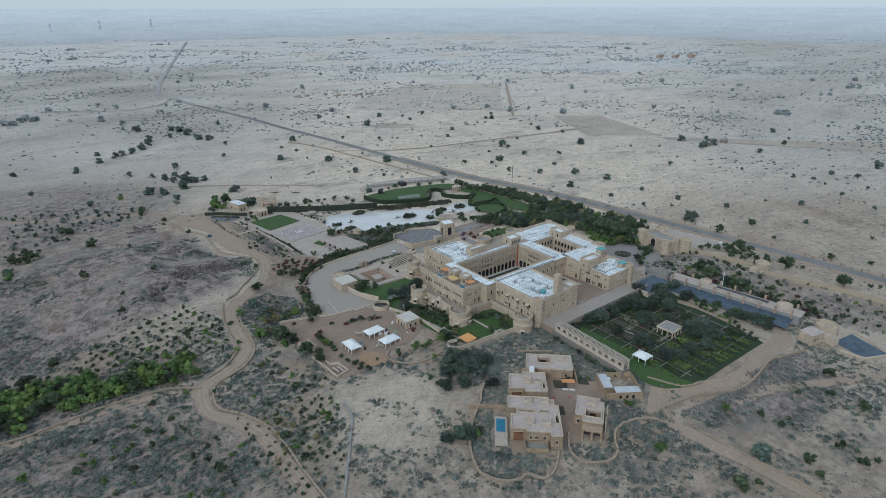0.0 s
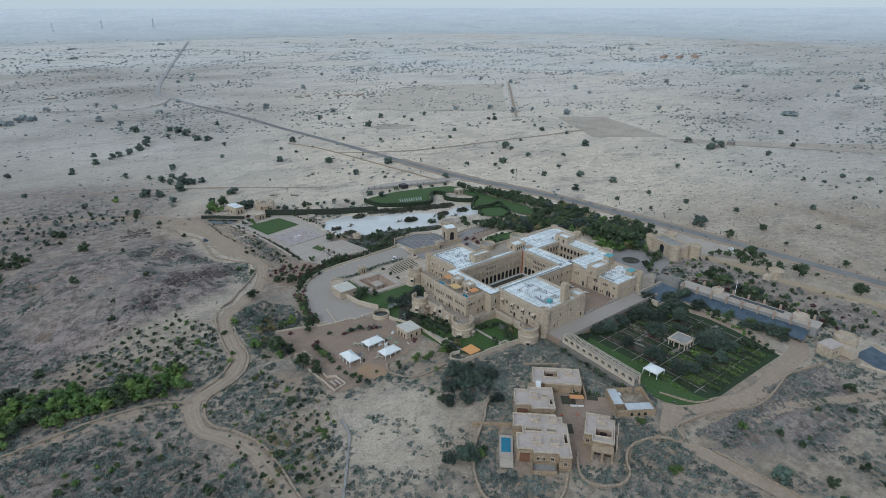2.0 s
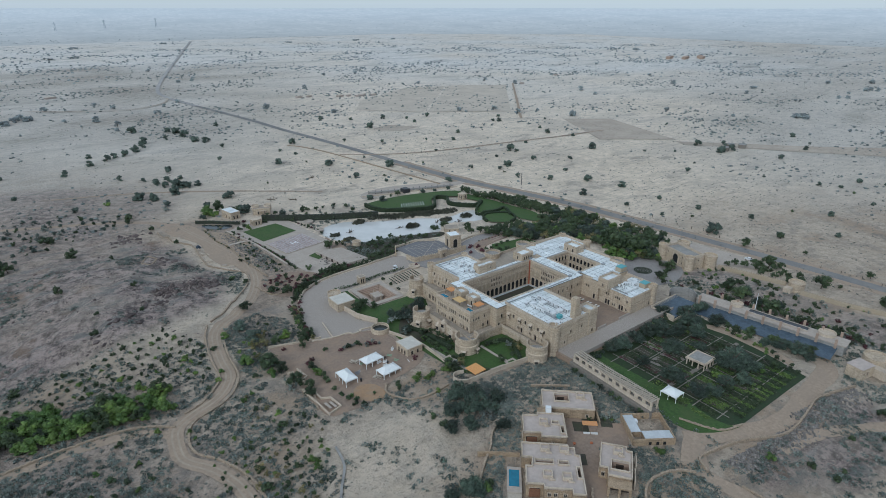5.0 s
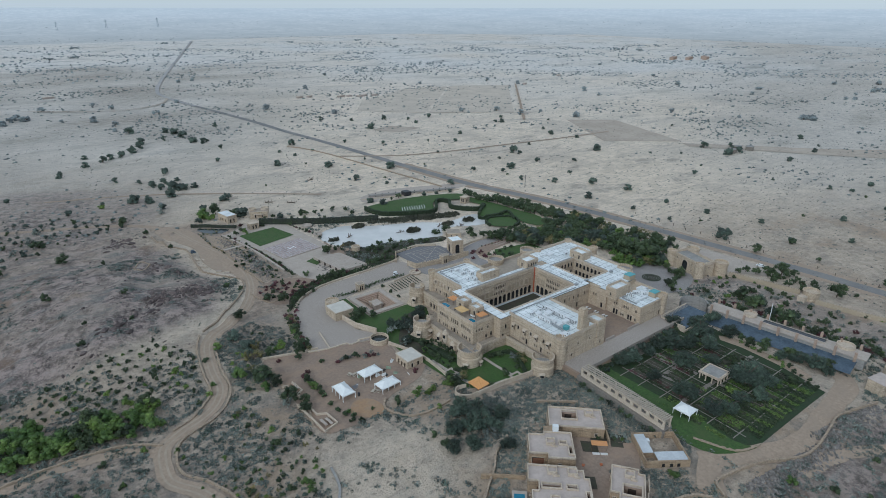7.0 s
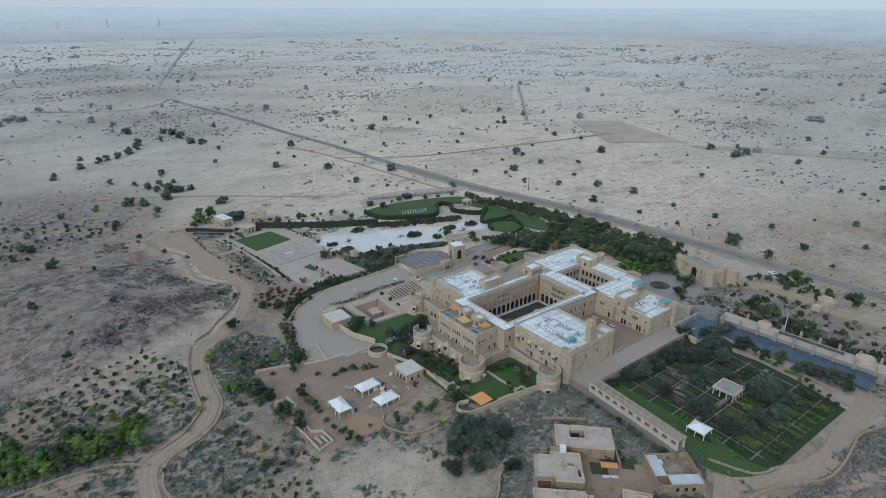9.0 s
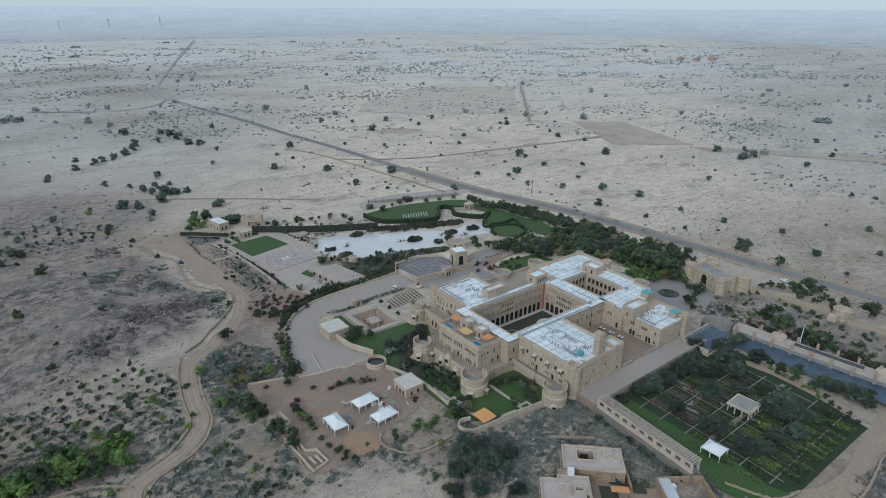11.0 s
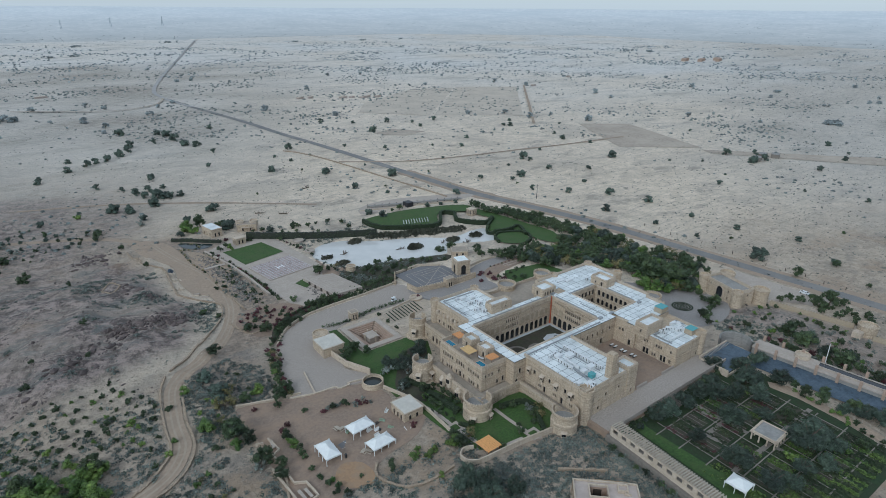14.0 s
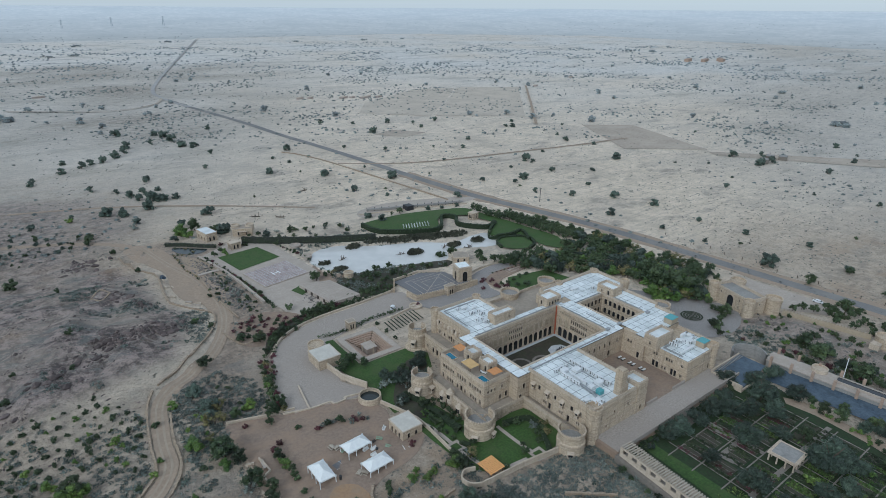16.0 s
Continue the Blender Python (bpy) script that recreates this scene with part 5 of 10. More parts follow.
for k in range(8):
    a = math.tau * k / 8
    box(bm, -1.4, 1.4, -1.4, 1.4, 2.1, 2.5, pose(186, 176, 0, 0, 0, math.degrees(a) * 0.5))
part("basin", bm, PAVE_WHITE, fountain)
bm = bmesh.new()
for k in range(6):
    a = math.tau * k / 6
    lathe(bm, 186 + 0.9 * math.cos(a), 176 + 0.9 * math.sin(a), [(0.25, 2.5), (0.12, 3.2), (0.3, 3.6), (0.0, 3.9)], 8)
part("jets", bm, DARK_METAL, fountain, "dark bronze spouts")
sheet("small_court_floor", [(201.3, 165), (214.7, 165), (214.7, 183), (201.3, 183)], PAVE_DARK, 0, "shaded paved floor of the small court", "courtyard", z=2.6)
bm = bmesh.new()
box(bm, 176.5, 201, 130.5, 162, -0.5, 4.5)
box(bm, 157, 219, 130.4, 138.2, -0.5, 4.48)
pl = new("east_terrace", link_mesh("east_terrace", bm, PLAZA))
tagged(pl, "raised brown paved terrace court", "courtyard", kind="structure")
bm = bmesh.new()
box(bm, 158, 219, 130.3, 138, 4.48, 4.56)
part("terrace_paving", bm, PAVING, pl, "grey stone paving")
bm = bmesh.new()
wall_line(bm, sub([(158, 130.5), (219, 130.5)]), 0.8, 0.35, z=4.5)
wall_line(bm, sub([(181, 138.2), (186, 138.2)]), 1.0, 0.4, z=4.5)
wall_line(bm, sub([(194, 138.2), (200.6, 138.2)]), 1.0, 0.4, z=4.5)
part("balustrade", bm, PAVING, pl, "low terrace balustrade")
bm = bmesh.new()
for k in range(10):
    box(bm, 186, 190, 130.4 - 0.4 * (k + 1), 130.4 - 0.4 * k, 1.5, 4.4 - 0.2 * k)
part("stair", bm, PAVE_BROWN, pl, "stone garden stair")

# ---- planted and ploughed ground ----
sheet("planted_bank", smooth([(146, 262), (158, 256), (170, 258), (186, 266), (202, 262), (206, 268), (182, 275.5), (160, 280), (150, 276)], 3, True), GARDEN_SOIL, 0.13, "brown planted bank above the drive", "garden bed")
sheet("north_bed", smooth([(206, 230.5), (213, 236), (234, 239), (236, 243.5), (216, 244), (205, 239)], 3, True), PLAZA, 0.2, "brown planted bed beside the north drive", "garden bed")
thin_lines("bed_inlay", nested(224, 240.6, 8, 2.6, 2, 0), 0.3, PAVE_PALE, 0.26, "pale stone knot in the planted bed", "inlay")
sheet("hedge_bed", smooth([(103, 237), (112, 246.5), (123, 252), (139, 254), (146, 255), (140, 259), (124, 258), (110, 251)], 3, True), GARDEN_SOIL, 0.12, "planted bed along the drive", "garden bed")
sheet("shade_bed", smooth([(128, 176), (133, 188), (140, 194), (147, 203), (141, 206), (130, 196), (124, 186)], 3, True), GARDEN_SOIL, 0.19, "shaded bed under the trees", "garden bed")
PLOUGH = material("ploughed_soil", (0.42, 0.353, 0.285), (0.31, 0.26, 0.212), 3.0, (0.46, 0.392, 0.318), 30.0)
STUBBLE = material("dry_stubble", (0.50, 0.435, 0.36), (0.38, 0.33, 0.272), 3.0, (0.55, 0.475, 0.39), 24.0)
sheet("ploughed_field", [(541, 474), (582, 440), (537, 328), (480, 374)], PLOUGH, 0.25, "brown ploughed field on the plain", "field", step=25)
sheet("ploughed_field", [(529, 324), (663, 174), (624, 162), (522, 313)], PLOUGH, 0.25, "long brown ploughed strip on the plain", "field", step=25)
sheet("ploughed_field", [(556, 812), (615, 786), (440, 606), (384, 668), (424, 726)], STUBBLE, 0.3, "pale stubble field beside a far farm", "field", step=30)
sheet("ploughed_field", [(334, 552), (361, 564), (384, 535), (354, 527)], PLOUGH, 0.25, "bare brown earth on the plain", "field", step=12)
sheet("ploughed_field", [(621, 788), (707, 744), (525, 542), (446, 605)], STUBBLE, 0.3, "brown fenced field on the plain", "field", step=30)
ribbon("field_track", [(716, 737), (628, 640), (541, 545), (500, 500)], 3.0, DIRT, 0.4, "pale track beside a field", "track")
ribbon("field_track", [(253, 470), (300, 440), (380, 420), (520, 400)], 2.6, DIRT, 0.15, "faint pale track over the plain", "track", uneven=0.4)
ribbon("field_track", [(228, 912), (205, 860), (150, 840), (60, 900)], 3.0, PLOUGH, 0.2, "faint dark track over the plain", "track", uneven=0.4)
ribbon("field_track", [(40, 470), (90, 452), (140, 420), (190, 380)], 2.6, DIRT, 0.12, "faint pale track over the plain", "track", uneven=0.4)

# ---- roof plant on the palace ----


def make_ac():
    ac = thing("air_conditioner", "white boxed air-conditioning condenser on the roof", "air conditioner", "roof condensers")
    bm = bmesh.new()
    box(bm, -0.55, 0.55, -0.28, 0.28, 0.12, 1.25)
    box(bm, -0.5, 0.5, -0.32, -0.28, 0.2, 1.18)
    part("casing", bm, WHITE_PAINT, ac)
    bm = bmesh.new()
    for z in (0.45, 0.95):
        m = pose(0, -0.33, z, 90)
        bm.faces.new([bm.verts.new(m @ Vector((0.2 * math.cos(math.tau * i / 14), 0.2 * math.sin(math.tau * i / 14), 0))) for i in range(14)])
    part("fan_grille", bm, BLACK, ac, "black round fan grilles")
    bm = bmesh.new()
    box(bm, 0.55, 0.58, -0.2, 0.2, 0.25, 1.1)
    part("coil", bm, GREY_METAL, ac, "grey finned coil face")
    bm = bmesh.new()
    box(bm, -0.58, -0.55, -0.2, 0.2, 0.25, 1.1)
    part("coil", bm, GREY_METAL, ac, "grey finned coil face")
    bm = bmesh.new()
    for u in (-0.4, 0.32):
        box(bm, u, u + 0.08, -0.25, 0.25, 0, 0.12)
    part("foot_rail", bm, GREY_METAL, ac)
    return ac


ac = make_ac()
ac_places = [(169.4, 158.3 - 1.31 * i, 0, R0) for i in range(12)] + [(163.9, 152.9 - 1.2 * i, 180, R0) for i in range(5)] + [(162.3, 154.1 - 1.25 * i, 0, R0) for i in range(5)]
ac_places += [(161.6, 157.2, 90, R0), (164.1, 157.6, 90, R0), (166.3, 157.4, 90, R0), (162.8, 157.4, 90, R0), (159.5, 136.9 + 2, 0, R0), (161, 139.5, 0, R0)]
ac_places += [(162.3, 204.9, 90, R0), (164, 199.8, 0, R0), (165.2, 199.7, 0, R0), (167.3, 199.5, 0, R0), (167.8, 197.4, 0, R0), (166.6, 197.4, 0, R0), (162.7, 194.6, 0, R0), (164.6, 194.3, 0, R0), (165.3, 191.9, 0, R0), (164.2, 192.3, 0, R0)]
ac_places += [(205.2, 147.4, 0, 11.7), (208.5, 147.2, 0, 11.7), (207, 147.3, 0, 11.7), (205.9, 146.0, 0, 11.7), (209.2, 146.3, 90, 11.7), (211.2, 145.5, 90, 11.7), (211.2, 144.1, 90, 11.7), (215, 188, 90, R0)]
ac.matrix_basis = pose(ac_places[0][0], ac_places[0][1], R0 + 0.06, 0, 0, -90)
for x, y, rz, z in ac_places[1:]:
    copy_thing(ac, pose(x, y, z + 0.06, 0, 0, rz - 90))


def roof_box(x, y, z, w, d, h, mat, label, name="roof_unit", lid=None):
    t = thing(name, label, "roof plant", at=pose(x, y, z))
    bm = bmesh.new()
    box(bm, -w / 2, w / 2, -d / 2, d / 2, 0.15, h)
    part("casing", bm, mat, t)
    bm = bmesh.new()
    box(bm, -w / 2 - 0.08, w / 2 + 0.08, -d / 2 - 0.08, d / 2 + 0.08, h, h + 0.12)
    part("lid", bm, lid or mat, t)
    bm = bmesh.new()
    for u in (-w / 2, w / 2 - 0.15):
        box(bm, u, u + 0.15, -d / 2, d / 2, 0, 0.15)
    part("plinth", bm, CONCRETE, t)


for x, y, w, d, h, m, lid in ((164, 156.1, 2.2, 1.6, 0.9, WHITE_PAINT, None), (167.3, 154.2, 2.2, 2.0, 0.9, WHITE_PAINT, None), (167.4, 146, 2.2, 1.8, 1.0, WHITE_PAINT, None), (163.8, 145.6, 1.6, 1.4, 1.1, WHITE_PAINT, None), (163.9, 142.8, 1.6, 1.6, 1.3, TEAL, TEAL), (160.4, 140.8, 2.6, 1.4, 0.7, WHITE_PAINT, None), (158.4, 142.8, 1.6, 1.2, 0.5, WHITE_PAINT, None), (165, 204.6, 2.0, 1.4, 0.8, WHITE_PAINT, None), (168.5, 203, 1.6, 1.2, 0.7, WHITE_PAINT, None), (209, 192, 3.2, 1.2, 0.6, WHITE_PAINT, None), (206, 193.6, 3.2, 1.0, 0.5, WHITE_PAINT, None), (194.2, 164.2, 1.4, 0.9, 0.7, GREY_METAL, None), (194.6, 187.6, 1.6, 1.2, 0.8, GREY_METAL, None), (200.6, 164.4, 1.4, 0.9, 0.6, GREY_METAL, None), (215.4, 163.6, 1.4, 1.0, 0.6, GREY_METAL, None)):
    roof_box(x, y, R0 + 0.06, w, d, h, m, "white sheet-metal roof plant unit" if m is not TEAL else "teal water tank on the roof", lid=lid)
for x, y, w, d in ((216.2, 155.0, 3.8, 3.0), (213.4, 141.2, 3.4, 2.8)):
    roof_box(x, y, 11.78 if y < 150 else R0 + 0.06, w, d, 2.0, SAND, "tan plant room with a teal glazed lid", lid=TEAL)


def duct(pts, r, z, label):
    bm = bmesh.new()
    for (x0, y0), (x1, y1) in zip(pts, pts[1:]):
        a = math.degrees(math.atan2(y1 - y0, x1 - x0))
        L = math.hypot(x1 - x0, y1 - y0)
        box(bm, -0.1, L + r, -r, r, 0.1, 0.1 + 2 * r, pose(x0, y0, z, 0, 0, a))
    ob = new("roof_duct", link_mesh("roof_duct", bm, GREY_METAL if r < 0.3 else WHITE_PAINT))
    tagged(ob, label, "duct")


duct([(168.4, 161.5), (168.4, 143.5)], 0.12, R0 + 0.06, "long grey roof conduit")
duct([(162.6, 148), (162.3, 143.4), (160, 139.5)], 0.28, R0 + 0.06, "pale elbowed roof duct")
duct([(212.7, 148.4), (215.6, 148.4), (215.6, 146.0), (211, 145.0)], 0.45, 11.78, "fat white ventilation duct")
duct([(209.5, 148), (213.5, 143.5)], 0.4, 11.78, "fat white ventilation duct")
duct([(156, 187.4), (192, 187.4)], 0.16, R0 + 0.06, "long dark pipe run along the roof edge")
duct([(155.9, 162.6), (192, 162.6)], 0.16, R0 + 0.06, "long dark pipe run along the roof edge")
duct([(194.4, 166), (194.4, 185)], 0.14, R0 + 0.06, "long dark pipe run along the roof edge")
duct([(200.4, 184), (214, 184)], 0.14, R0 + 0.06, "long dark pipe run along the roof edge")
duct([(215.6, 166), (215.6, 178)], 0.14, R0 + 0.06, "long dark pipe run along the roof edge")
duct([(158, 194), (158, 207), (172, 207)], 0.14, R0 + 0.06, "long dark pipe run along the roof edge")
duct([(202, 141), (202, 147.6), (206, 147.6)], 0.2, 11.78, "grey pipe run on the roof")
duct([(203, 142.4), (210, 142.4)], 0.3, 11.78, "pale elbowed roof duct")
duct([(197.5, 176), (197.5, 164)], 0.1, R0 + 0.06, "thin grey roof conduit")


def shade_canopy(x0, x1, y0, y1, z0, z1, mat, label):
    t = thing("shade_canopy", label, "canopy")
    bm = bmesh.new()
    n = 6
    for i in range(n):
        a, b = y0 + (y1 - y0) * i / n, y0 + (y1 - y0) * (i + 1) / n
        m = (a + b) / 2
        for p, q, zp, zq in ((a, m, z1, z1 - 0.12), (m, b, z1 - 0.12, z1)):
            quad(bm, (x0, p, zp), (x1, p, zp), (x1, q, zq), (x0, q, zq))
            quad(bm, (x0, p, zp + .04), (x1, p, zp + .04), (x1, q, zq + .04), (x0, q, zq + .04))
    part("canopy", bm, mat, t)
    for x in (x0, x1 - 0.1):
        for y in (y0, y1 - 0.1):
            bm = bmesh.new()
            box(bm, x, x + 0.1, y, y + 0.1, z0, z1 - 0.02)
            part("post", bm, WOOD, t)


shade_canopy(141.6, 145.2, 172.4, 177.0, 12.34, 14.5, TAN_CANVAS, "tan slatted shade canopy on the roof terrace")
shade_canopy(145.0, 148.6, 165.9, 169.0, 12.34, 14.4, ORANGE_CANVAS, "faded orange shade canopy on the roof terrace")
shade_canopy(145.2, 148.4, 182, 185.6, 12.34, 14.3, ORANGE_CANVAS, "faded orange shade canopy on the roof terrace")


def make_lounger():
    t = thing("sun_lounger", "white cushioned sun lounger on brown paving", "sun lounger", "court loungers")
    bm = bmesh.new()
    box(bm, -0.32, 0.32, -0.95, 0.4, 0.28, 0.42)
    v = [(-0.32, 0.4, 0.28), (0.32, 0.4, 0.28), (0.32, 1.0, 0.62), (-0.32, 1.0, 0.62)]
    quad(bm, *v)
    quad(bm, *[(a, b, c + 0.13) for a, b, c in v])
    part("mattress", bm, CUSHION_WHITE, t)
    bm = bmesh.new()
    box(bm, -0.35, 0.35, -1.0, 1.0, 0.2, 0.27)
    part("seat_frame", bm, DARK_METAL, t)
    for x in (-0.33, 0.27):
        for y in (-0.95, 0.85):
            bm = bmesh.new()
            box(bm, x, x + 0.06, y, y + 0.06, 0, 0.2)
            part("leg", bm, DARK_METAL, t)
    return t


lounger = make_lounger()
lounger.matrix_basis = pose(195.8, 159.4, 4.5, 0, 0, 90)
for x, y, z, rz in ((195.8, 157.9, 4.5, 90), (195.8, 155.2, 4.5, 90), (195.8, 153.9, 4.5, 90), (196.0, 151.3, 4.5, 90), (196.0, 150.0, 4.5, 90), (145.3, 170.9, 12.34, 20), (144.5, 179, 12.34, 100)):
    copy_thing(lounger, pose(x, y, z, 0, 0, rz))



def timber_set(x, y, rz):
    """A picnic table with its two benches fixed to it."""
    t = thing("picnic_table", "bleached timber picnic table with fixed benches", "table", "timber picnic tables", at=pose(x, y, 0.1, 0, 0, rz))
    for k in range(4):
        bm = bmesh.new()
        box(bm, -0.95, 0.95, -0.4 + 0.2 * k, -0.22 + 0.2 * k, 0.7, 0.75)
        part("table_board", bm, WOOD_LIGHT, t)
    for w in (-0.85, 0.6):
        bm = bmesh.new()
        box(bm, -0.95, 0.95, w, w + 0.26, 0.42, 0.46)
        part("bench_board", bm, WOOD_LIGHT, t)
    for u in (-0.7, 0.6):
        bm = bmesh.new()
        box(bm, u, u + 0.1, -0.8, 0.8, 0.36, 0.42)
        box(bm, u, u + 0.1, -0.3, -0.2, 0, 0.7)
        box(bm, u, u + 0.1, 0.2, 0.3, 0, 0.7)
        part("trestle", bm, WOOD_LIGHT, t)


for x, y, rz in ((101.0, 180.6, 15), (101.4, 168.5, 30), (100.0, 181.6, 100), (102.6, 167.6, 115)):
    timber_set(x, y, rz)
low = thing("low_table", "dark low square table on the event ground", "table", at=pose(110.6, 176.9, 0.1, 0, 0, 15))
bm = bmesh.new()
box(bm, -0.6, 0.6, -0.45, 0.45, 0.36, 0.44)
part("tabletop", bm, DARK_DOOR, low)
for u in (-0.55, 0.47):
    for w in (-0.4, 0.32):
        bm = bmesh.new()
        box(bm, u, u + 0.08, w, w + 0.08, 0, 0.36)
        part("leg", bm, DARK_DOOR, low)


def slab_bench(x, y, rz, n):
    """A pile of long dressed stone blocks lying by the track."""
    z = ground(x, y)
    t = thing("stone_slabs", "pale dressed stone slabs stacked beside the dirt track", "stone slabs", "stone slabs at the hill's foot", at=pose(x, y, z, 0, 0, rz))
    g = random.Random(int(x * 10 + y))
    for k in range(n):
        bm = bmesh.new()
        a = 0.25 * g.random()
        box(bm, -1.3 + a, 1.1 + a, -0.32 + 0.75 * k, 0.25 + 0.75 * k, -0.2, 0.35 + 0.3 * (k % 2))
        part("slab", bm, STONE_PALE if g.random() < 0.7 else PAVE_PALE, t)


for x, y, rz, n in ((89.9, 323, 100, 1), (89.6, 315, 100, 2), (91.4, 314, 100, 1), (87.6, 304, 105, 1), (89.2, 303.4, 105, 1), (92.4, 293.6, -25, 3), (95.4, 290.4, -25, 2), (94.6, 282.6, -30, 1)):
    slab_bench(x, y, rz, n)
cover = thing("tarpaulin_pile", "stack of goods under a dark blue tarpaulin by the track", "tarpaulin", at=pose(90.4, 326, ground(90.4, 326), 0, 0, 100))
bm = bmesh.new()
for k in range(5):
    a, b = 1.1 - 0.05 * k, 0.9 - 0.1 * k * (k > 2)
    box(bm, -a, a, -b, b, 0.3 * k - 0.1, 0.3 * k + 0.22)
part("cover", bm, BLUE_ROOF, cover)
wall_thing("stone_outline", [(60.8, 318), (65.3, 324), (68.3, 318), (63.9, 313), (60.8, 318)], 0.35, 0.5, RUBBLE, "square outline of pale stones on the hill", rough=0.2, curve=False)

# ---- villas ----


def flat_roof(t, u0, u1, v0, v1, z, mat, rim=0.45, w=0.3, holes=()):
    """A screeded slab with real openings (centre and size) and a raised kerb."""
    bm = bmesh.new()
    us = sorted({u0 + 0.1, u1 - 0.1} | {u + s * a / 2 for u, _, a, _ in holes for s in (-1, 1)})
    vs = sorted({v0 + 0.1, v1 - 0.1} | {v + s * d / 2 for _, v, _, d in holes for s in (-1, 1)})
    for a, b in zip(us, us[1:]):
        for c, d in zip(vs, vs[1:]):
            if not any(abs((a + b) / 2 - u) < e / 2 and abs((c + d) / 2 - v) < f / 2 for u, v, e, f in holes):
                box(bm, a, b, c, d, z - 0.3, z - 0.02)
    part("roof", bm, mat, t, "screeded flat roof")
    bm = bmesh.new()
    box(bm, u0 - 0.02, u1 + 0.02, v0 - 0.02, v0 + w, z - 0.02, z + rim)
    box(bm, u0 - 0.02, u1 + 0.02, v1 - w, v1 + 0.02, z - 0.02, z + rim)
    box(bm, u0 - 0.02, u0 + w, v0 + w, v1 - w, z - 0.02, z + rim)
    box(bm, u1 - w, u1 + 0.02, v0 + w, v1 - w, z - 0.02, z + rim)
    part("coping", bm, STONE_PALE, t, "pale roof kerb")
    for hole in holes:
        light_well(t, *hole, z)


def light_well(t, u, v, w, d, z):
    """A raised rim round a patio open to the sky: plastered sides, paved floor, a dark doorway."""
    bm = bmesh.new()
    for a, b, c, e in ((u - w / 2 - .3, u + w / 2 + .3, v - d / 2 - .3, v - d / 2), (u - w / 2 - .3, u + w / 2 + .3, v + d / 2, v + d / 2 + .3), (u - w / 2 - .3, u - w / 2, v - d / 2, v + d / 2), (u + w / 2, u + w / 2 + .3, v - d / 2, v + d / 2)):
        box(bm, a, b, c, e, z - 0.02, z + 0.5)
    k = part("light_well", bm, STONE_PALE, t, "raised rim of a roof opening")
    bm = bmesh.new()
    low = z - 3.0
    box(bm, u - w / 2 - .12, u + w / 2 + .12, v - d / 2 - .12, v - d / 2, low, z - 0.31)
    box(bm, u - w / 2 - .12, u + w / 2 + .12, v + d / 2, v + d / 2 + .12, low, z - 0.31)
    box(bm, u - w / 2 - .12, u - w / 2, v - d / 2, v + d / 2, low, z - 0.31)
    box(bm, u + w / 2, u + w / 2 + .12, v - d / 2, v + d / 2, low, z - 0.31)
    part("patio_wall", bm, STONE_PINK, k, "plastered patio sides")
    bm = bmesh.new()
    box(bm, u - w / 2, u + w / 2, v - d / 2, v + d / 2, low - 0.1, low + 0.05)
    part("patio_floor", bm, PAVE_BROWN, k, "brown patio paving")
    bm = bmesh.new()
    box(bm, u - min(w * 0.3, 1.0), u + min(w * 0.3, 1.0), v + d / 2 - 0.06, v + d / 2 - 0.003, low + 0.06, low + 2.1)
    part("doorway", bm, DARK_DOOR, k, "dark patio door")


def stair_hatch(t, u, v, z):
    """A small open-topped roof box with a stub stair down its side."""
    bm = bmesh.new()
    for a, b, c, d in ((-1.25, 1.25, -1.15, -0.85), (-1.25, 1.25, 0.85, 1.15), (-1.25, -0.95, -0.85, 0.85), (0.95, 1.25, -0.85, 0.85)):
        box(bm, u + a, u + b, v + c, v + d, z - 0.02, z + 1.0)
    for k in range(5):
        box(bm, u + 0.2 + 0.34 * k, u + 0.54 + 0.34 * k, v - 1.75, v - 1.15, z - 0.02, z + 0.85 - 0.17 * k)
    h = part("stair_hatch", bm, STONE_PALE, t, "raised roof box with a stub stair")
    bm = bmesh.new()
    box(bm, u - 0.95, u + 0.95, v - 0.85, v + 0.85, z, z + 0.55)
    part("hatch_floor", bm, PINK_ROOF, h, "pinkish screed inside the box")


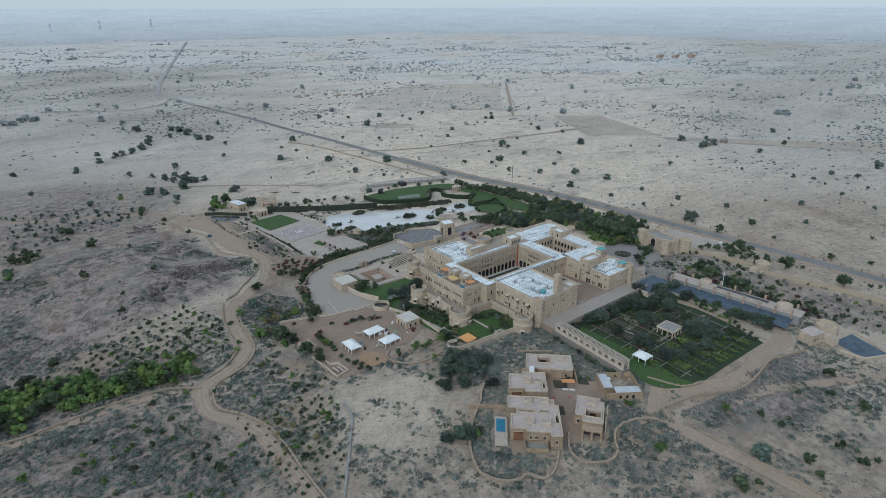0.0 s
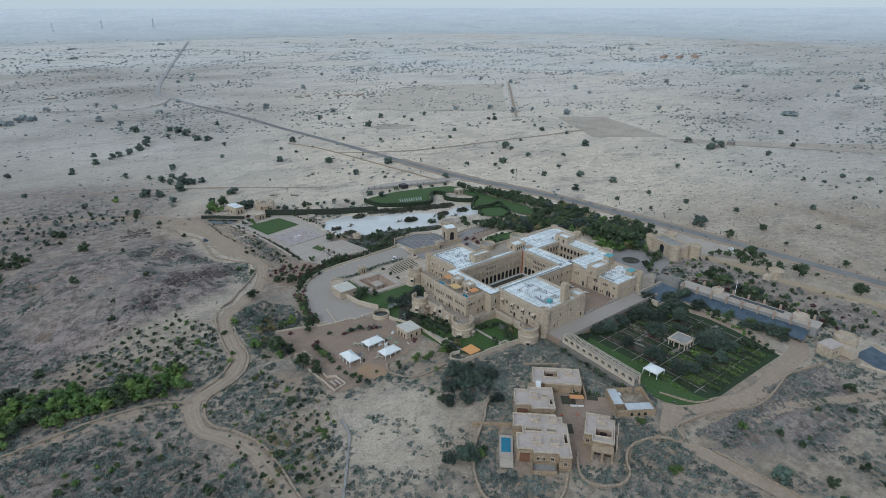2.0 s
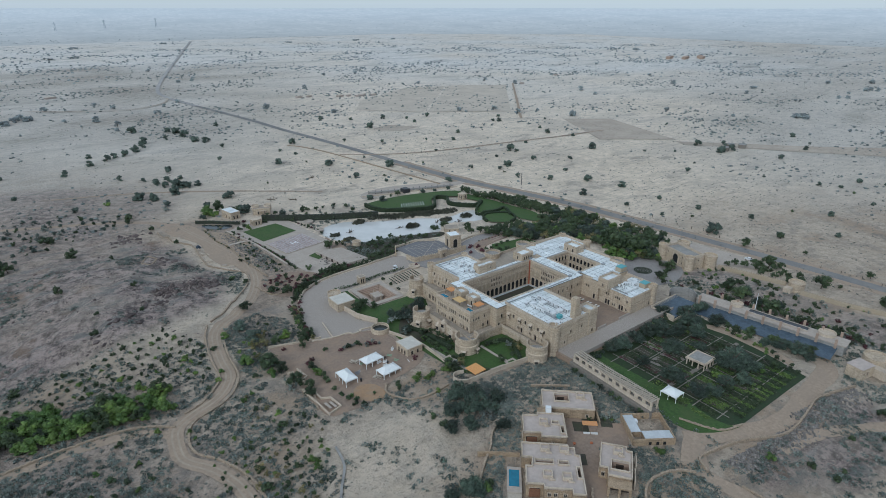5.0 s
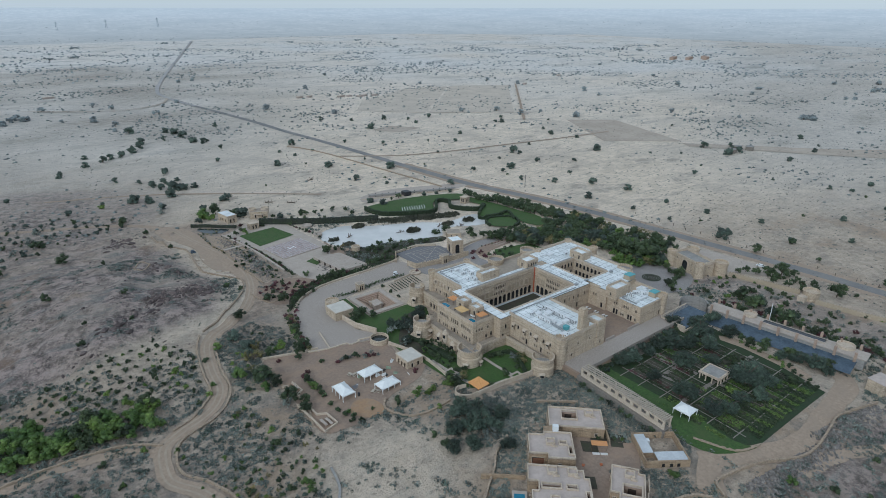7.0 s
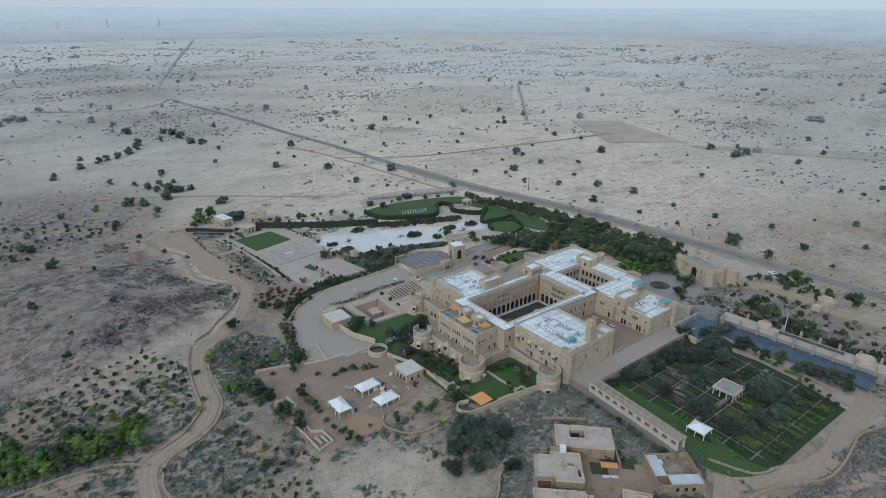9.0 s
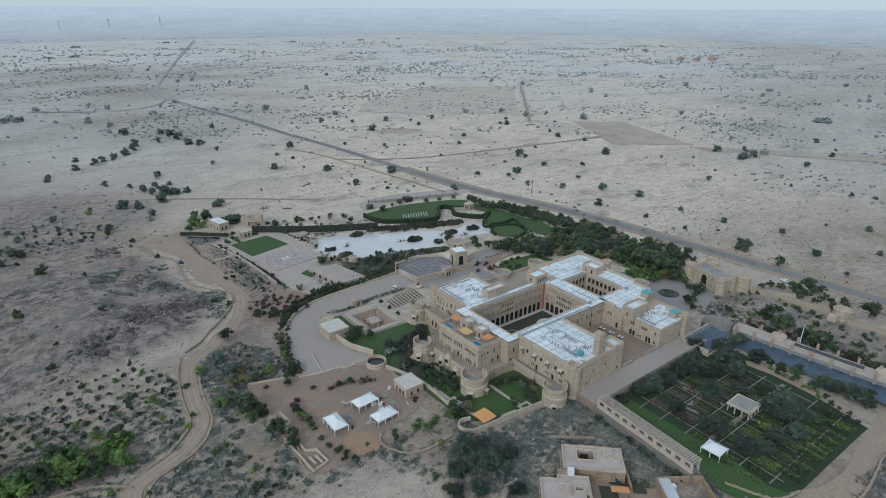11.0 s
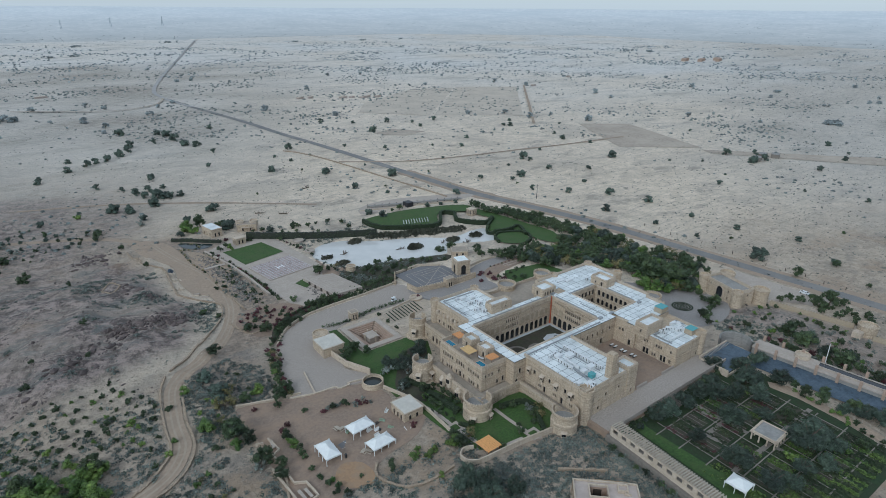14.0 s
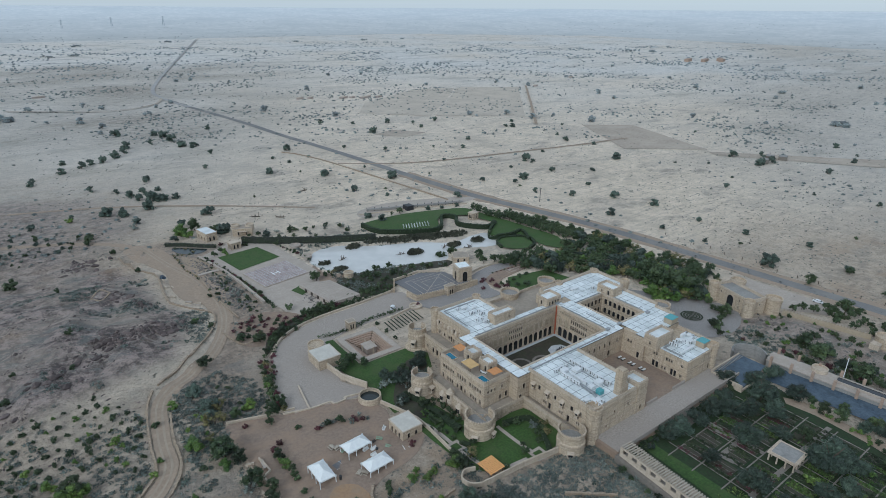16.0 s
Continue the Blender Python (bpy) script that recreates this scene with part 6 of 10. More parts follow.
def stepped_house(t, outline, z0, z1, openings, holes, rim=0.45):
    """Walls along a right-angled outline (counter-clockwise) with openings edge by edge, a roof with patios, and a kerb."""
    bm = bmesh.new()
    kerb = bmesh.new()
    for i, (p, q) in enumerate(zip(outline, outline[1:] + outline[:1])):
        length = math.hypot(q[0] - p[0], q[1] - p[1])
        ax, ay = (q[0] - p[0]) / length, (q[1] - p[1]) / length
        ops = openings.get(i, [])
        facade(bm, p, (ax, ay), (-ay, ax), length, z0, z1, ops)
        turn = math.degrees(math.atan2(ay, ax))
        for u, z, w, h, *rest in ops:
            place_window(t, pose(p[0] + ax * u, p[1] + ay * u, z, 0, 0, turn), w, h, rest[0] if rest else False)
        box(kerb, -0.02, length + 0.02, -0.02, 0.3, z1 - 0.02, z1 + rim + 0.004 * (i % 2), pose(p[0], p[1], 0, 0, 0, turn))
    part("wall", bm, VILLA_STONE, t)
    part("coping", kerb, STONE_PALE, t, "pale roof kerb")
    us = sorted({p[0] for p in outline} | {u + k * w / 2 for u, _, w, _ in holes for k in (-1, 1)})
    vs = sorted({p[1] for p in outline} | {v + k * d / 2 for _, v, _, d in holes for k in (-1, 1)})
    bm = bmesh.new()
    for a, b in zip(us, us[1:]):
        for c, d in zip(vs, vs[1:]):
            m, n = (a + b) / 2, (c + d) / 2
            if inside(outline, m, n) and not any(abs(m - u) < w / 2 and abs(n - v) < e / 2 for u, v, w, e in holes):
                box(bm, a, b, c, d, z1 - 0.3, z1 - 0.03)
    part("roof", bm, PINK_ROOF, t, "screeded flat roof")
    for hole in holes:
        light_well(t, *hole, z1)


def villa(x, y, rz, label):
    return thing("villa", label, "villa", "villas below the palace", at=pose(x, y, 0, 0, 0, rz))


VZ = 5.7
v = villa(101.4, 98.0, -43, "large flat-roofed sandstone villa with plunge pool")
stepped_house(v, [(0.8, 1.2), (5.2, 1.2), (5.2, 0.0), (12.2, 0.0), (12.2, -1.6), (15.6, -1.6), (15.6, 12.6), (14.4, 12.6), (14.4, 15.4), (12.6, 15.4), (12.6, 16.6), (0, 16.6), (0, 10.9), (2.6, 10.9), (2.6, 7.6), (0.8, 7.6)], 0.5, VZ, {0: [(2.2, 2.2, 2.6, 2.4)], 2: [(1.4, 3.2, 0.8, 1.2), (3.0, 3.2, 0.8, 1.2), (5.4, 3.2, 0.8, 1.2)], 4: [(1.7, 3.2, 0.8, 1.2)], 5: [(4, 3.0, 0.9, 1.3), (9, 2.6, 2.0, 2.2), (12.4, 3.2, 0.7, 1.0)], 10: [(3, 3.1, 0.8, 1.1), (8, 3.1, 0.8, 1.1)], 11: [(3, 3.2, 0.7, 1.0)], 13: [(1.6, 2.5, 2.4, 2.3)], 15: [(3.0, 3.0, 1.6, 1.8)]}, ((5.8, 9.4, 4.6, 1.4), (10.9, 9.3, 2.4, 1.2), (14.6, 6.0, 0.8, 3.8)))
for x0, x1, y0, y1 in ((2.3, 2.5, 8.0, 10.4), (1.6, 4.4, 0.95, 1.15)):
    bm = bmesh.new()
    box(bm, x0, x1, y0, y1, 1.7, 4.4)
    part("timber_screen", bm, TIMBER_RED, v, "red-brown timber porch screen")
bm = bmesh.new()
box(bm, 0.0, 2.58, 7.62, 10.88, 1.2, 1.75)
part("porch_floor", bm, PAVE_PALE, v, "stone porch floor")
for u, w in ((6.3, 15.0), (11.5, 14.8), (6.4, 5.0), (11.3, 4.6)):
    stair_hatch(v, u, w - 0.4, VZ)
block(v, 5.2, 11.6, -3.6, -0.02, 0.5, 3.0, {"S": [(1.4, 2.0, 0.5, 0.6)]}, mat=VILLA_STONE, name="yard_wall", label="walled service yard", top=False)
bm = bmesh.new()
box(bm, 5.4, 11.4, -3.4, -0.1, 1.4, 1.9)
part("yard_floor", bm, CONCRETE, v, "yard floor")
bm = bmesh.new()
box(bm, -3.9, -0.05, 1.5, 10.5, 0.6, 2.5)
deck = part("pool_deck", bm, PAVE_PALE, v, "stone pool deck")
bm = bmesh.new()
box(bm, -3.4, -0.7, 3.4, 9.4, 2.4, 2.53)
part("pool_water", bm, POOL_WATER, deck, "blue pool water")
for k in range(7):
    bm = bmesh.new()
    box(bm, -3.8, -0.1, -1.9 + 0.48 * k, -1.46 + 0.48 * k, 1.6, 2.1)
    part("deck_board", bm, WOOD_LIGHT, v)
bm = bmesh.new()
wall_line(bm, [Vector(p) for p in ((-12, 14.5), (-6, 15.0), (-0.3, 15.0))], 1.6, 0.4, z=1.8)
part("garden_wall", bm, VILLA_STONE, v, "tan garden wall")

v = villa(115.7, 112.2, -42, "flat-roofed sandstone villa with a sunken porch")
stepped_house(v, [(0, 0.8), (5.0, 0.8), (5.0, -0.8), (12.2, -0.8), (12.2, 9.8), (4.4, 9.8), (4.4, 8.6), (0, 8.6)], 0.5, VZ, {0: [(2.4, 2.2, 3.2, 2.3)], 2: [(3.2, 3.0, 0.8, 1.2)], 3: [(3.2, 2.6, 1.6, 2.2), (8, 3.1, 0.8, 1.1)], 7: [(2, 3.1, 0.8, 1.2), (6, 3.1, 0.8, 1.2)]}, ((9.4, 5.4, 1.8, 1.2), (11.2, 2.4, 0.8, 2.8)))
bm = bmesh.new()
box(bm, 1.0, 4.0, 0.55, 0.75, 1.6, 4.3)
part("timber_screen", bm, TIMBER_RED, v, "red-brown timber porch screen")
stair_hatch(v, 6.0, 5.4, VZ)
block(v, 4.6, 8.8, 9.85, 12.0, 0.5, VZ + 0.4, {}, mat=VILLA_STONE, name="stair_block", label="stair block")
bm = bmesh.new()
box(bm, 7.0, 8.6, 9.6, 11.0, VZ + 0.4, VZ + 2.0)
part("roof_tank", bm, WHITE_PAINT, v, "pale blue-white roof tank")

v = villa(128.8, 117.3, -44, "flat-roofed sandstone villa with an inner patio")
block(v, 0, 15.6, 0, 8.8, 0.5, VZ, {"S": [(13.4, 3.0, 0.8, 1.2)], "W": row(2, 8.8, 3.1, 0.8, 1.2), "E": [(3, 2.6, 1.2, 2.2)], "N": row(4, 15.6, 3.1, 0.8, 1.2)}, mat=VILLA_STONE, name="wall", top=False)
flat_roof(v, 0, 15.6, 0, 8.8, VZ, PINK_ROOF, holes=((6.0, 5.4, 4.2, 3.6), ))
stair_hatch(v, 11.8, 6.6, VZ)
bm = bmesh.new()
box(bm, 4.4, 13.4, 8.8, 9.4, 3.0, VZ + 0.2)
part("rear_wall", bm, VILLA_STONE, v, "raised rear wall")
bm = bmesh.new()
wall_line(bm, [Vector(p) for p in ((16.0, 8.0), (16.8, -2.5))], 2.0, 0.4, z=2.0)
part("garden_wall", bm, VILLA_STONE, v, "tan garden wall")

v = villa(120.2, 89.3, -54, "small flat-roofed sandstone villa with a columned porch")
stepped_house(v, [(0, 2.6), (2.2, 2.6), (2.2, 0), (8.4, 0), (8.4, 10.6), (6.9, 10.6), (6.9, 12.2), (0, 12.2)], 0.5, VZ, {0: [(1.1, 3.0, 0.8, 1.4)], 3: [(3.4, 2.6, 2.4, 2.3), (8.4, 3.1, 0.8, 1.2)], 7: [(2.4, 3.1, 0.8, 1.2), (7.4, 2.6, 1.0, 2.1)]}, ((5.3, 4.2, 4.4, 3.4),))
stair_hatch(v, 4.6, 9.6, VZ)
bm = bmesh.new()
for u in (2.4, 5.1, 7.7):
    box(bm, u, u + 0.6, -3.3, -2.7, 0.6, 4.9)
box(bm, 2.4, 8.3, -3.4, -0.03, 4.9, 5.3)
part("porch", bm, VILLA_STONE, v, "columned stone porch")
bm = bmesh.new()
box(bm, 3.0, 8.2, -0.6, -0.2, 1.4, 4.8)
part("porch_doors", bm, DARK_DOOR, v, "dark porch doors")
for y0, y1, x0 in ((1.0, 6.0, 9.0), (7.0, 11.0, 9.3)):
    bm = bmesh.new()
    box(bm, x0, x0 + 0.35, y0, y1, 1.0, 4.6)
    part("screen_wall", bm, STONE_PALE, v, "side screen wall")

v = villa(139.6, 92.3, -35, "low walled villa with white flat roofs and an open court")
EZ = 4.6
bm = bmesh.new()
wall_line(bm, [Vector(p) for p in ((0.15, 0.15), (12.0, 0.15), (12.0, 11.6), (0.15, 11.6), (0.15, 0.15))], EZ - 1.6, 0.35, z=1.6)
part("wall", bm, VILLA_STONE, v, "tan court wall")
for u0, u1, w0, w1 in ((0.3, 3.4, 3.8, 11.4), (3.6, 11.8, 0.3, 4.0)):
    block(v, u0, u1, w0, w1, 1.0, EZ - 0.5, {}, mat=VILLA_STONE, name="room_wall", top=False)
    bm = bmesh.new()
    box(bm, u0, u1, w0, w1, EZ - 0.55, EZ - 0.3)
    part("roof", bm, PAVE_WHITE, v, "white painted flat roof")
bm = bmesh.new()
box(bm, 3.4, 11.8, 4.0, 11.4, 1.8, 2.3)
part("court_floor", bm, ROOF_TAN, v, "brown court floor")
bm = bmesh.new()
for u in (4.4, 6.6, 8.6):
    box(bm, u, u + 0.8, -0.08, 0.2, 2.6, 3.6)
part("window", bm, GLASS, v, "dark windows")
bm = bmesh.new()
box(bm, 3.5, 4.3, 8.6, 10.0, 2.3, 4.0)
part("service_box", bm, WHITE_PAINT, v, "white service box")

sheet("villa_court", [(113.5, 88), (117.5, 84), (121.6, 87.2), (131, 97.5), (138, 92.5), (146, 99), (141, 106), (134, 113), (127, 107), (121, 100)], PLAZA, 0.12, "paved court between the villas", "courtyard")
sheet("villa_bed", [(136.6, 108.6), (140.4, 104.4), (143.6, 101.4), (146, 103.4), (140, 110.5)], GARDEN_SOIL, 0.16, "dark planted bed beside the villas", "garden bed")
for bed in ([(131.2, 106.6), (134.4, 103.6), (137.2, 106.8), (134, 110)], [(120.6, 97.6), (123.4, 95.2), (126.2, 98.4), (123.4, 101)], [(139, 103), (141.4, 100.6), (142.8, 102), (140.4, 104.4)]):
    sheet("villa_bed", bed, GARDEN_SOIL, 0.17, "dark planted bed between the villas", "garden bed")
lounge = thing("garden_sofa", "pair of white sofas under an orange parasol cloth", "sofa", at=pose(134.2, 103.2, 2.2, 0, 0, -42))
bm = bmesh.new()
for u in (-2.0, 0.2):
    box(bm, u, u + 1.9, -0.5, 0.4, 0.1, 0.45)
    box(bm, u, u + 1.9, -0.5, -0.25, 0.45, 0.85)
part("cushions", bm, CUSHION_WHITE, lounge)
bm = bmesh.new()
box(bm, -2.2, 2.2, 1.0, 3.0, 2.3, 2.36)
part("parasol_cloth", bm, ORANGE_CANVAS, lounge, "orange cloth")
for u in (-2.1, 2.0):
    bm = bmesh.new()
    box(bm, u, u + 0.1, 1.1, 1.2, 0, 2.3)
    part("post", bm, WOOD, lounge)
for x, y in ((131, 100.2), (127, 103)):
    pot = thing("planter", "terracotta planter on the paved court", "planter", at=pose(x, y, 2.2))
    bm = bmesh.new()
    lathe(bm, 0, 0, [(0.3, 0), (0.42, 0.6), (0.46, 0.62), (0.4, 0.62), (0.38, 0.5), (0, 0.48)], 16)
    part("pot", bm, TERRACOTTA, pot)

# ---- tents and the event ground ----


def make_tent(w, d, label):
    """A white marquee: hipped canopy, scalloped valance, draped posts."""
    t = thing("tent", label, "tent", "white marquees")
    bm = bmesh.new()
    e, top, r = 2.3, 3.6, max(0.0, (d - w) / 2)
    ridge = [(0, -r, top), (0, r, top)]
    c = [(-w / 2, -d / 2, e), (w / 2, -d / 2, e), (w / 2, d / 2, e), (-w / 2, d / 2, e)]
    if r < 0.3:
        apex = (0, 0, top)
        for a, b in zip(c, c[1:] + c[:1]):
            bm.faces.new([bm.verts.new(p) for p in (a, b, apex)])
    else:
        bm.faces.new([bm.verts.new(p) for p in (c[0], c[1], ridge[0])])
        bm.faces.new([bm.verts.new(p) for p in (c[2], c[3], ridge[1])])
        quad(bm, c[1], c[2], ridge[1], ridge[0])
        quad(bm, c[3], c[0], ridge[0], ridge[1])
    canopy = part("canopy", bm, WHITE, t)
    bm = bmesh.new()
    for (x0, y0, _), (x1, y1, _) in zip(c, c[1:] + c[:1]):
        n = max(4, int(math.hypot(x1 - x0, y1 - y0) / 0.8))
        for i in range(n):
            p, q, m = i / n, (i + 1) / n, (i + 0.5) / n
            f = [(x0 + (x1 - x0) * k, y0 + (y1 - y0) * k) for k in (p, m, q)]
            bm.faces.new([bm.verts.new(v) for v in ((*f[0], e), (*f[2], e), (*f[2], e - 0.3), (*f[1], e - 0.45), (*f[0], e - 0.3))])
    part("valance", bm, WHITE, canopy)
    nx, ny = (2 if w < 5 else 3), max(2, round(d / 2.2) + 1)
    for i in range(nx):
        for j in range(ny):
            if 0 < i < nx - 1 and 0 < j < ny - 1:
                continue
            bm = bmesh.new()
            x, y = -w / 2 + w * i / (nx - 1), -d / 2 + d * j / (ny - 1)
            lathe(bm, x, y, [(0.12, 0), (0.09, 1.2), (0.2, 2.1), (0.22, 2.3)], 8)
            part("post", bm, WHITE, t)
    return t


tent = make_tent(4.4, 7.2, "white hipped marquee with scalloped valance on brown earth")
tent.matrix_basis = pose(92.9, 173.2, 0.1)
copy_thing(tent, pose(105.0, 177.0, 0.1, 0, 0, 94))
copy_thing(tent, pose(106.2, 167.6, 0.1, 0, 0, 94))
gz = make_tent(4.6, 5.2, "white hipped gazebo tent on the garden lawn")
gz.matrix_basis = pose(168.4, 98.6, 2.4, 0, 0, 3)


def make_sofa():
    t = thing("outdoor_sofa", "white cushioned outdoor sofa on brown earth", "sofa", "event ground seating")
    bm = bmesh.new()
    box(bm, -0.9, 0.9, -0.4, 0.4, 0.12, 0.45)
    part("seat", bm, CUSHION_WHITE, t)
    bm = bmesh.new()
    box(bm, -0.9, 0.9, 0.25, 0.42, 0.45, 0.85)
    part("backrest", bm, CUSHION_WHITE, t)
    for x in (-0.85, 0.77):
        bm = bmesh.new()
        box(bm, x, x + 0.08, -0.35, 0.35, 0, 0.12)
        part("leg", bm, WOOD, t)
    return t


sofa = make_sofa()
sofa.matrix_basis = pose(107.2, 175.4, 0.1, 0, 0, 10)
for x, y, rz in ((109.1, 174.3, 5), (107.9, 172.3, 8), (115.9, 180, 40), (116.0, 169.2, 80), (117.2, 168, 78)):
    copy_thing(sofa, pose(x, y, 0.1, 0, 0, rz))


def make_bench():
    t = thing("bench", "pale green slatted bench on brown earth", "bench", "event ground benches")
    for k in range(4):
        bm = bmesh.new()
        box(bm, -0.9, 0.9, -0.3 + 0.16 * k, -0.18 + 0.16 * k, 0.42, 0.46)
        part("seat_slat", bm, GREEN_PAINT, t)
    for k in range(3):
        bm = bmesh.new()
        box(bm, -0.9, 0.9, 0.32, 0.36, 0.55 + 0.15 * k, 0.65 + 0.15 * k)
        part("back_slat", bm, GREEN_PAINT, t)
    for x in (-0.85, 0.75):
        bm = bmesh.new()
        box(bm, x, x + 0.1, -0.3, 0.36, 0, 0.42)
        box(bm, x, x + 0.1, 0.28, 0.36, 0.42, 1.0)
        part("leg", bm, GREEN_PAINT, t)
    return t


bench = make_bench()
bench.matrix_basis = pose(112.3, 176.8, 0.1, 0, 0, -50)
for x, y, rz in ((112.6, 172.6, -60), (103.8, 177.8, 20), (102.2, 178.4, 10)):
    copy_thing(bench, pose(x, y, 0.1, 0, 0, rz))
for x, y, h in ((96.4, 169.6, 1.3), (109.6, 170.2 + 3.4, 0.8)):
    bin_ = thing("litter_bin", "black upright bin on the event ground", "bin", at=pose(x, y, 0.1))
    bm = bmesh.new()
    lathe(bm, 0, 0, [(0.32, 0), (0.36, h - 0.1), (0.36, h)], 14)
    part("body", bm, BLACK, bin_)
    bm = bmesh.new()
    lathe(bm, 0, 0, [(0.38, h), (0.3, h + 0.1), (0, h + 0.14)], 14)
    part("lid", bm, DARK_METAL, bin_)
mat_ = new("dance_floor")
mat_.matrix_basis = pose(99.4, 173.6, 0.13, 0, 0, 8)
tagged(mat_, "dark wooden dance floor in four panels with pale seams", "dance floor")
for u in (-2.1, 0.06):
    for w in (-2.3, 0.06):
        bm = bmesh.new()
        box(bm, u, u + 2.04, w, w + 2.24, 0, 0.06)
        part("panel", bm, PAVE_DARK, mat_)
bm = bmesh.new()
box(bm, -2.1, 2.1, -0.06, 0.06, 0, 0.065)
box(bm, -0.06, 0.06, -2.3, 2.3, 0, 0.065)
part("seam", bm, WHITE_PAINT, mat_, "pale seams")
for pts in ([(82.2, 189.3), (83, 183.2), (80.8, 182), (81.2, 169), (83.8, 167.5), (84.3, 161.5), (79.5, 160.2), (78.6, 177)], [(78.4, 188.8), (80.5, 188.2)]):
    wall_thing("seat_wall", pts, 0.8, 0.45, STONE_PALE, "low pale stone wall of a sunken seating court", curve=False)
for x, y, rz in ((81.0, 164.0, 5), (82.6, 163.6, 5), (79.4, 174.5, 3), (82.3, 186.2, -8)):
    tb = thing("stone_table", "long pale stone table beside a seat wall", "table", "stone tables", at=pose(x, y, 0.1, 0, 0, rz))
    bm = bmesh.new()
    box(bm, -0.4, 0.4, -1.8, 1.8, 0.62, 0.74)
    part("tabletop", bm, PAVE_PALE, tb)
    for w in (-1.4, 1.2):
        bm = bmesh.new()
        box(bm, -0.25, 0.25, w, w + 0.2, 0, 0.62)
        part("leg", bm, STONE_PALE, tb)


KIOSK_ROOF = material("cream_roof_wash", (0.60, 0.57, 0.51), (0.52, 0.49, 0.44), 0.9, (0.48, 0.45, 0.4), 3.0)


def kiosk(x, y, rz, w, d, h, z, label, arches=True, roof=None, name="pavilion", wall=None):
    """A small flat-roofed sandstone pavilion."""
    t = thing(name, label, "pavilion" if name == "pavilion" else "building", at=pose(x, y, z, 0, 0, rz))
    ops = {}
    if arches:
        ops = {"S": row(2, w, 0.3, 0.9, 2.2, True, 0.8), "W": row(3, d, 0.3, 0.9, 2.2, True, 0.8)}
    block(t, -w / 2, w / 2, -d / 2, d / 2, -0.8, h, ops, mat=wall or STONE, name="wall", top=False)
    bm = bmesh.new()
    box(bm, -w / 2 - 0.2, w / 2 + 0.2, -d / 2 - 0.2, d / 2 + 0.2, h - 0.1, h + 0.15)
    part("cornice", bm, wall or STONE_PALE, t, "projecting cornice")
    bm = bmesh.new()
    box(bm, -w / 2 + 0.15, w / 2 - 0.15, -d / 2 + 0.15, d / 2 - 0.15, h + 0.15, h + 0.2)
    part("roof", bm, roof or KIOSK_ROOF, t, "pale roof")
    return t


kiosk(120.3, 175.4, 0, 6.6, 7.2, 3.6, 0, "small sandstone pavilion with a white flat roof")
kiosk(118.1, 222.2, 0, 8.0, 8.4, 3.6, 0, "tan flat-roofed lodge beside the drive", False)
rl = thing("round_lodge", "round tan lodge with a white roof rim", "pavilion")
bm = bmesh.new()
lathe(bm, 118.4, 229.2, [(2.9, -0.5), (2.9, 3.9), (2.6, 3.9), (2.6, 3.4), (0, 3.42)], 32)
part("wall", bm, STONE, rl)
kiosk(136.4, 237.2, 0, 3.0, 2.6, 3.4, 0, "small stone portal with a framed flat roof", True, ROOF_TAN)
kiosk(184.6, 238.4, 4, 4.0, 2.4, 4.2, 0, "small stone balcony pavilion on the court wall", True, ROOF_TAN)
kiosk(210.4, 263.5, -30, 7.5, 6.5, 3.2, 0, "low scalloped tan lodge beside the pond", True, ROOF_TAN)
gp = thing("garden_pavilion", "open stone garden pavilion with a framed pale flat roof", "pavilion", at=pose(192.9, 103.3, 2.4, 0, 0, 2))
for u in (-3.2, -1.1, 1.1, 3.2):
    for w in (-3.1, -1.05, 1.05, 3.1):
        if abs(u) > 3 or abs(w) > 3:
            bm = bmesh.new()
            box(bm, u - 0.17, u + 0.17, w - 0.17, w + 0.17, -0.4, 2.6)
            part("column", bm, STONE_PALE, gp)
bm = bmesh.new()
box(bm, -3.6, 3.6, -3.5, 3.5, -0.4, 0.15)
part("floor", bm, PAVE_BROWN, gp, "stone floor")
bm = bmesh.new()
box(bm, -3.75, 3.75, -3.65, 3.65, 2.6, 2.9)
part("roof", bm, STONE_PALE, gp, "overhanging stone roof slab")
for a, b, c, d in ((-3.4, 3.4, -3.3, -2.95), (-3.4, 3.4, 2.95, 3.3), (-3.4, -3.05, -2.95, 2.95), (3.05, 3.4, -2.95, 2.95)):
    bm = bmesh.new()
    box(bm, a, b, c, d, 2.9, 3.15)
    part("roof_kerb", bm, STONE_PALE, gp)
bm = bmesh.new()
box(bm, -3.05, 3.05, -2.95, 2.95, 2.9, 2.97)
part("roof_sheet", bm, CONCRETE, gp, "stained grey roof sheet")
kiosk(128.6, 343.4, 5, 5.2, 4.4, 3.4, 0.1, "small domed stone chhatri at the lawn's end", True, STONE_PALE)
kiosk(255, 307.6, 10, 4.6, 4.0, 3.4, 0.6, "small stone pavilion on the pond lawn", True, STONE_PALE)
kiosk(121.6, 365.0, 10, 5.8, 11, 4.4, 0, "white-roofed tan service building", True, ROOF_WHITE, "service_building")
house = kiosk(139.4, 361.4, -24, 10, 6.4, 3.9, 0, "tan service house with a porch and two round roof turrets", True, ROOF_TAN, "service_building")
for u in (-3.6, 3.6):
    bm = bmesh.new()
    lathe(bm, u, 0.6, [(2.3, 2.0), (2.3, 5.2), (2.0, 5.2), (2.0, 4.4), (0, 4.4)], 28)
    part("roof_turret", bm, STONE_PALE, house, "low round roof turret")
bm = bmesh.new()
box(bm, -2.6, 2.6, -4.6, -3.2, 2.5, 2.75)
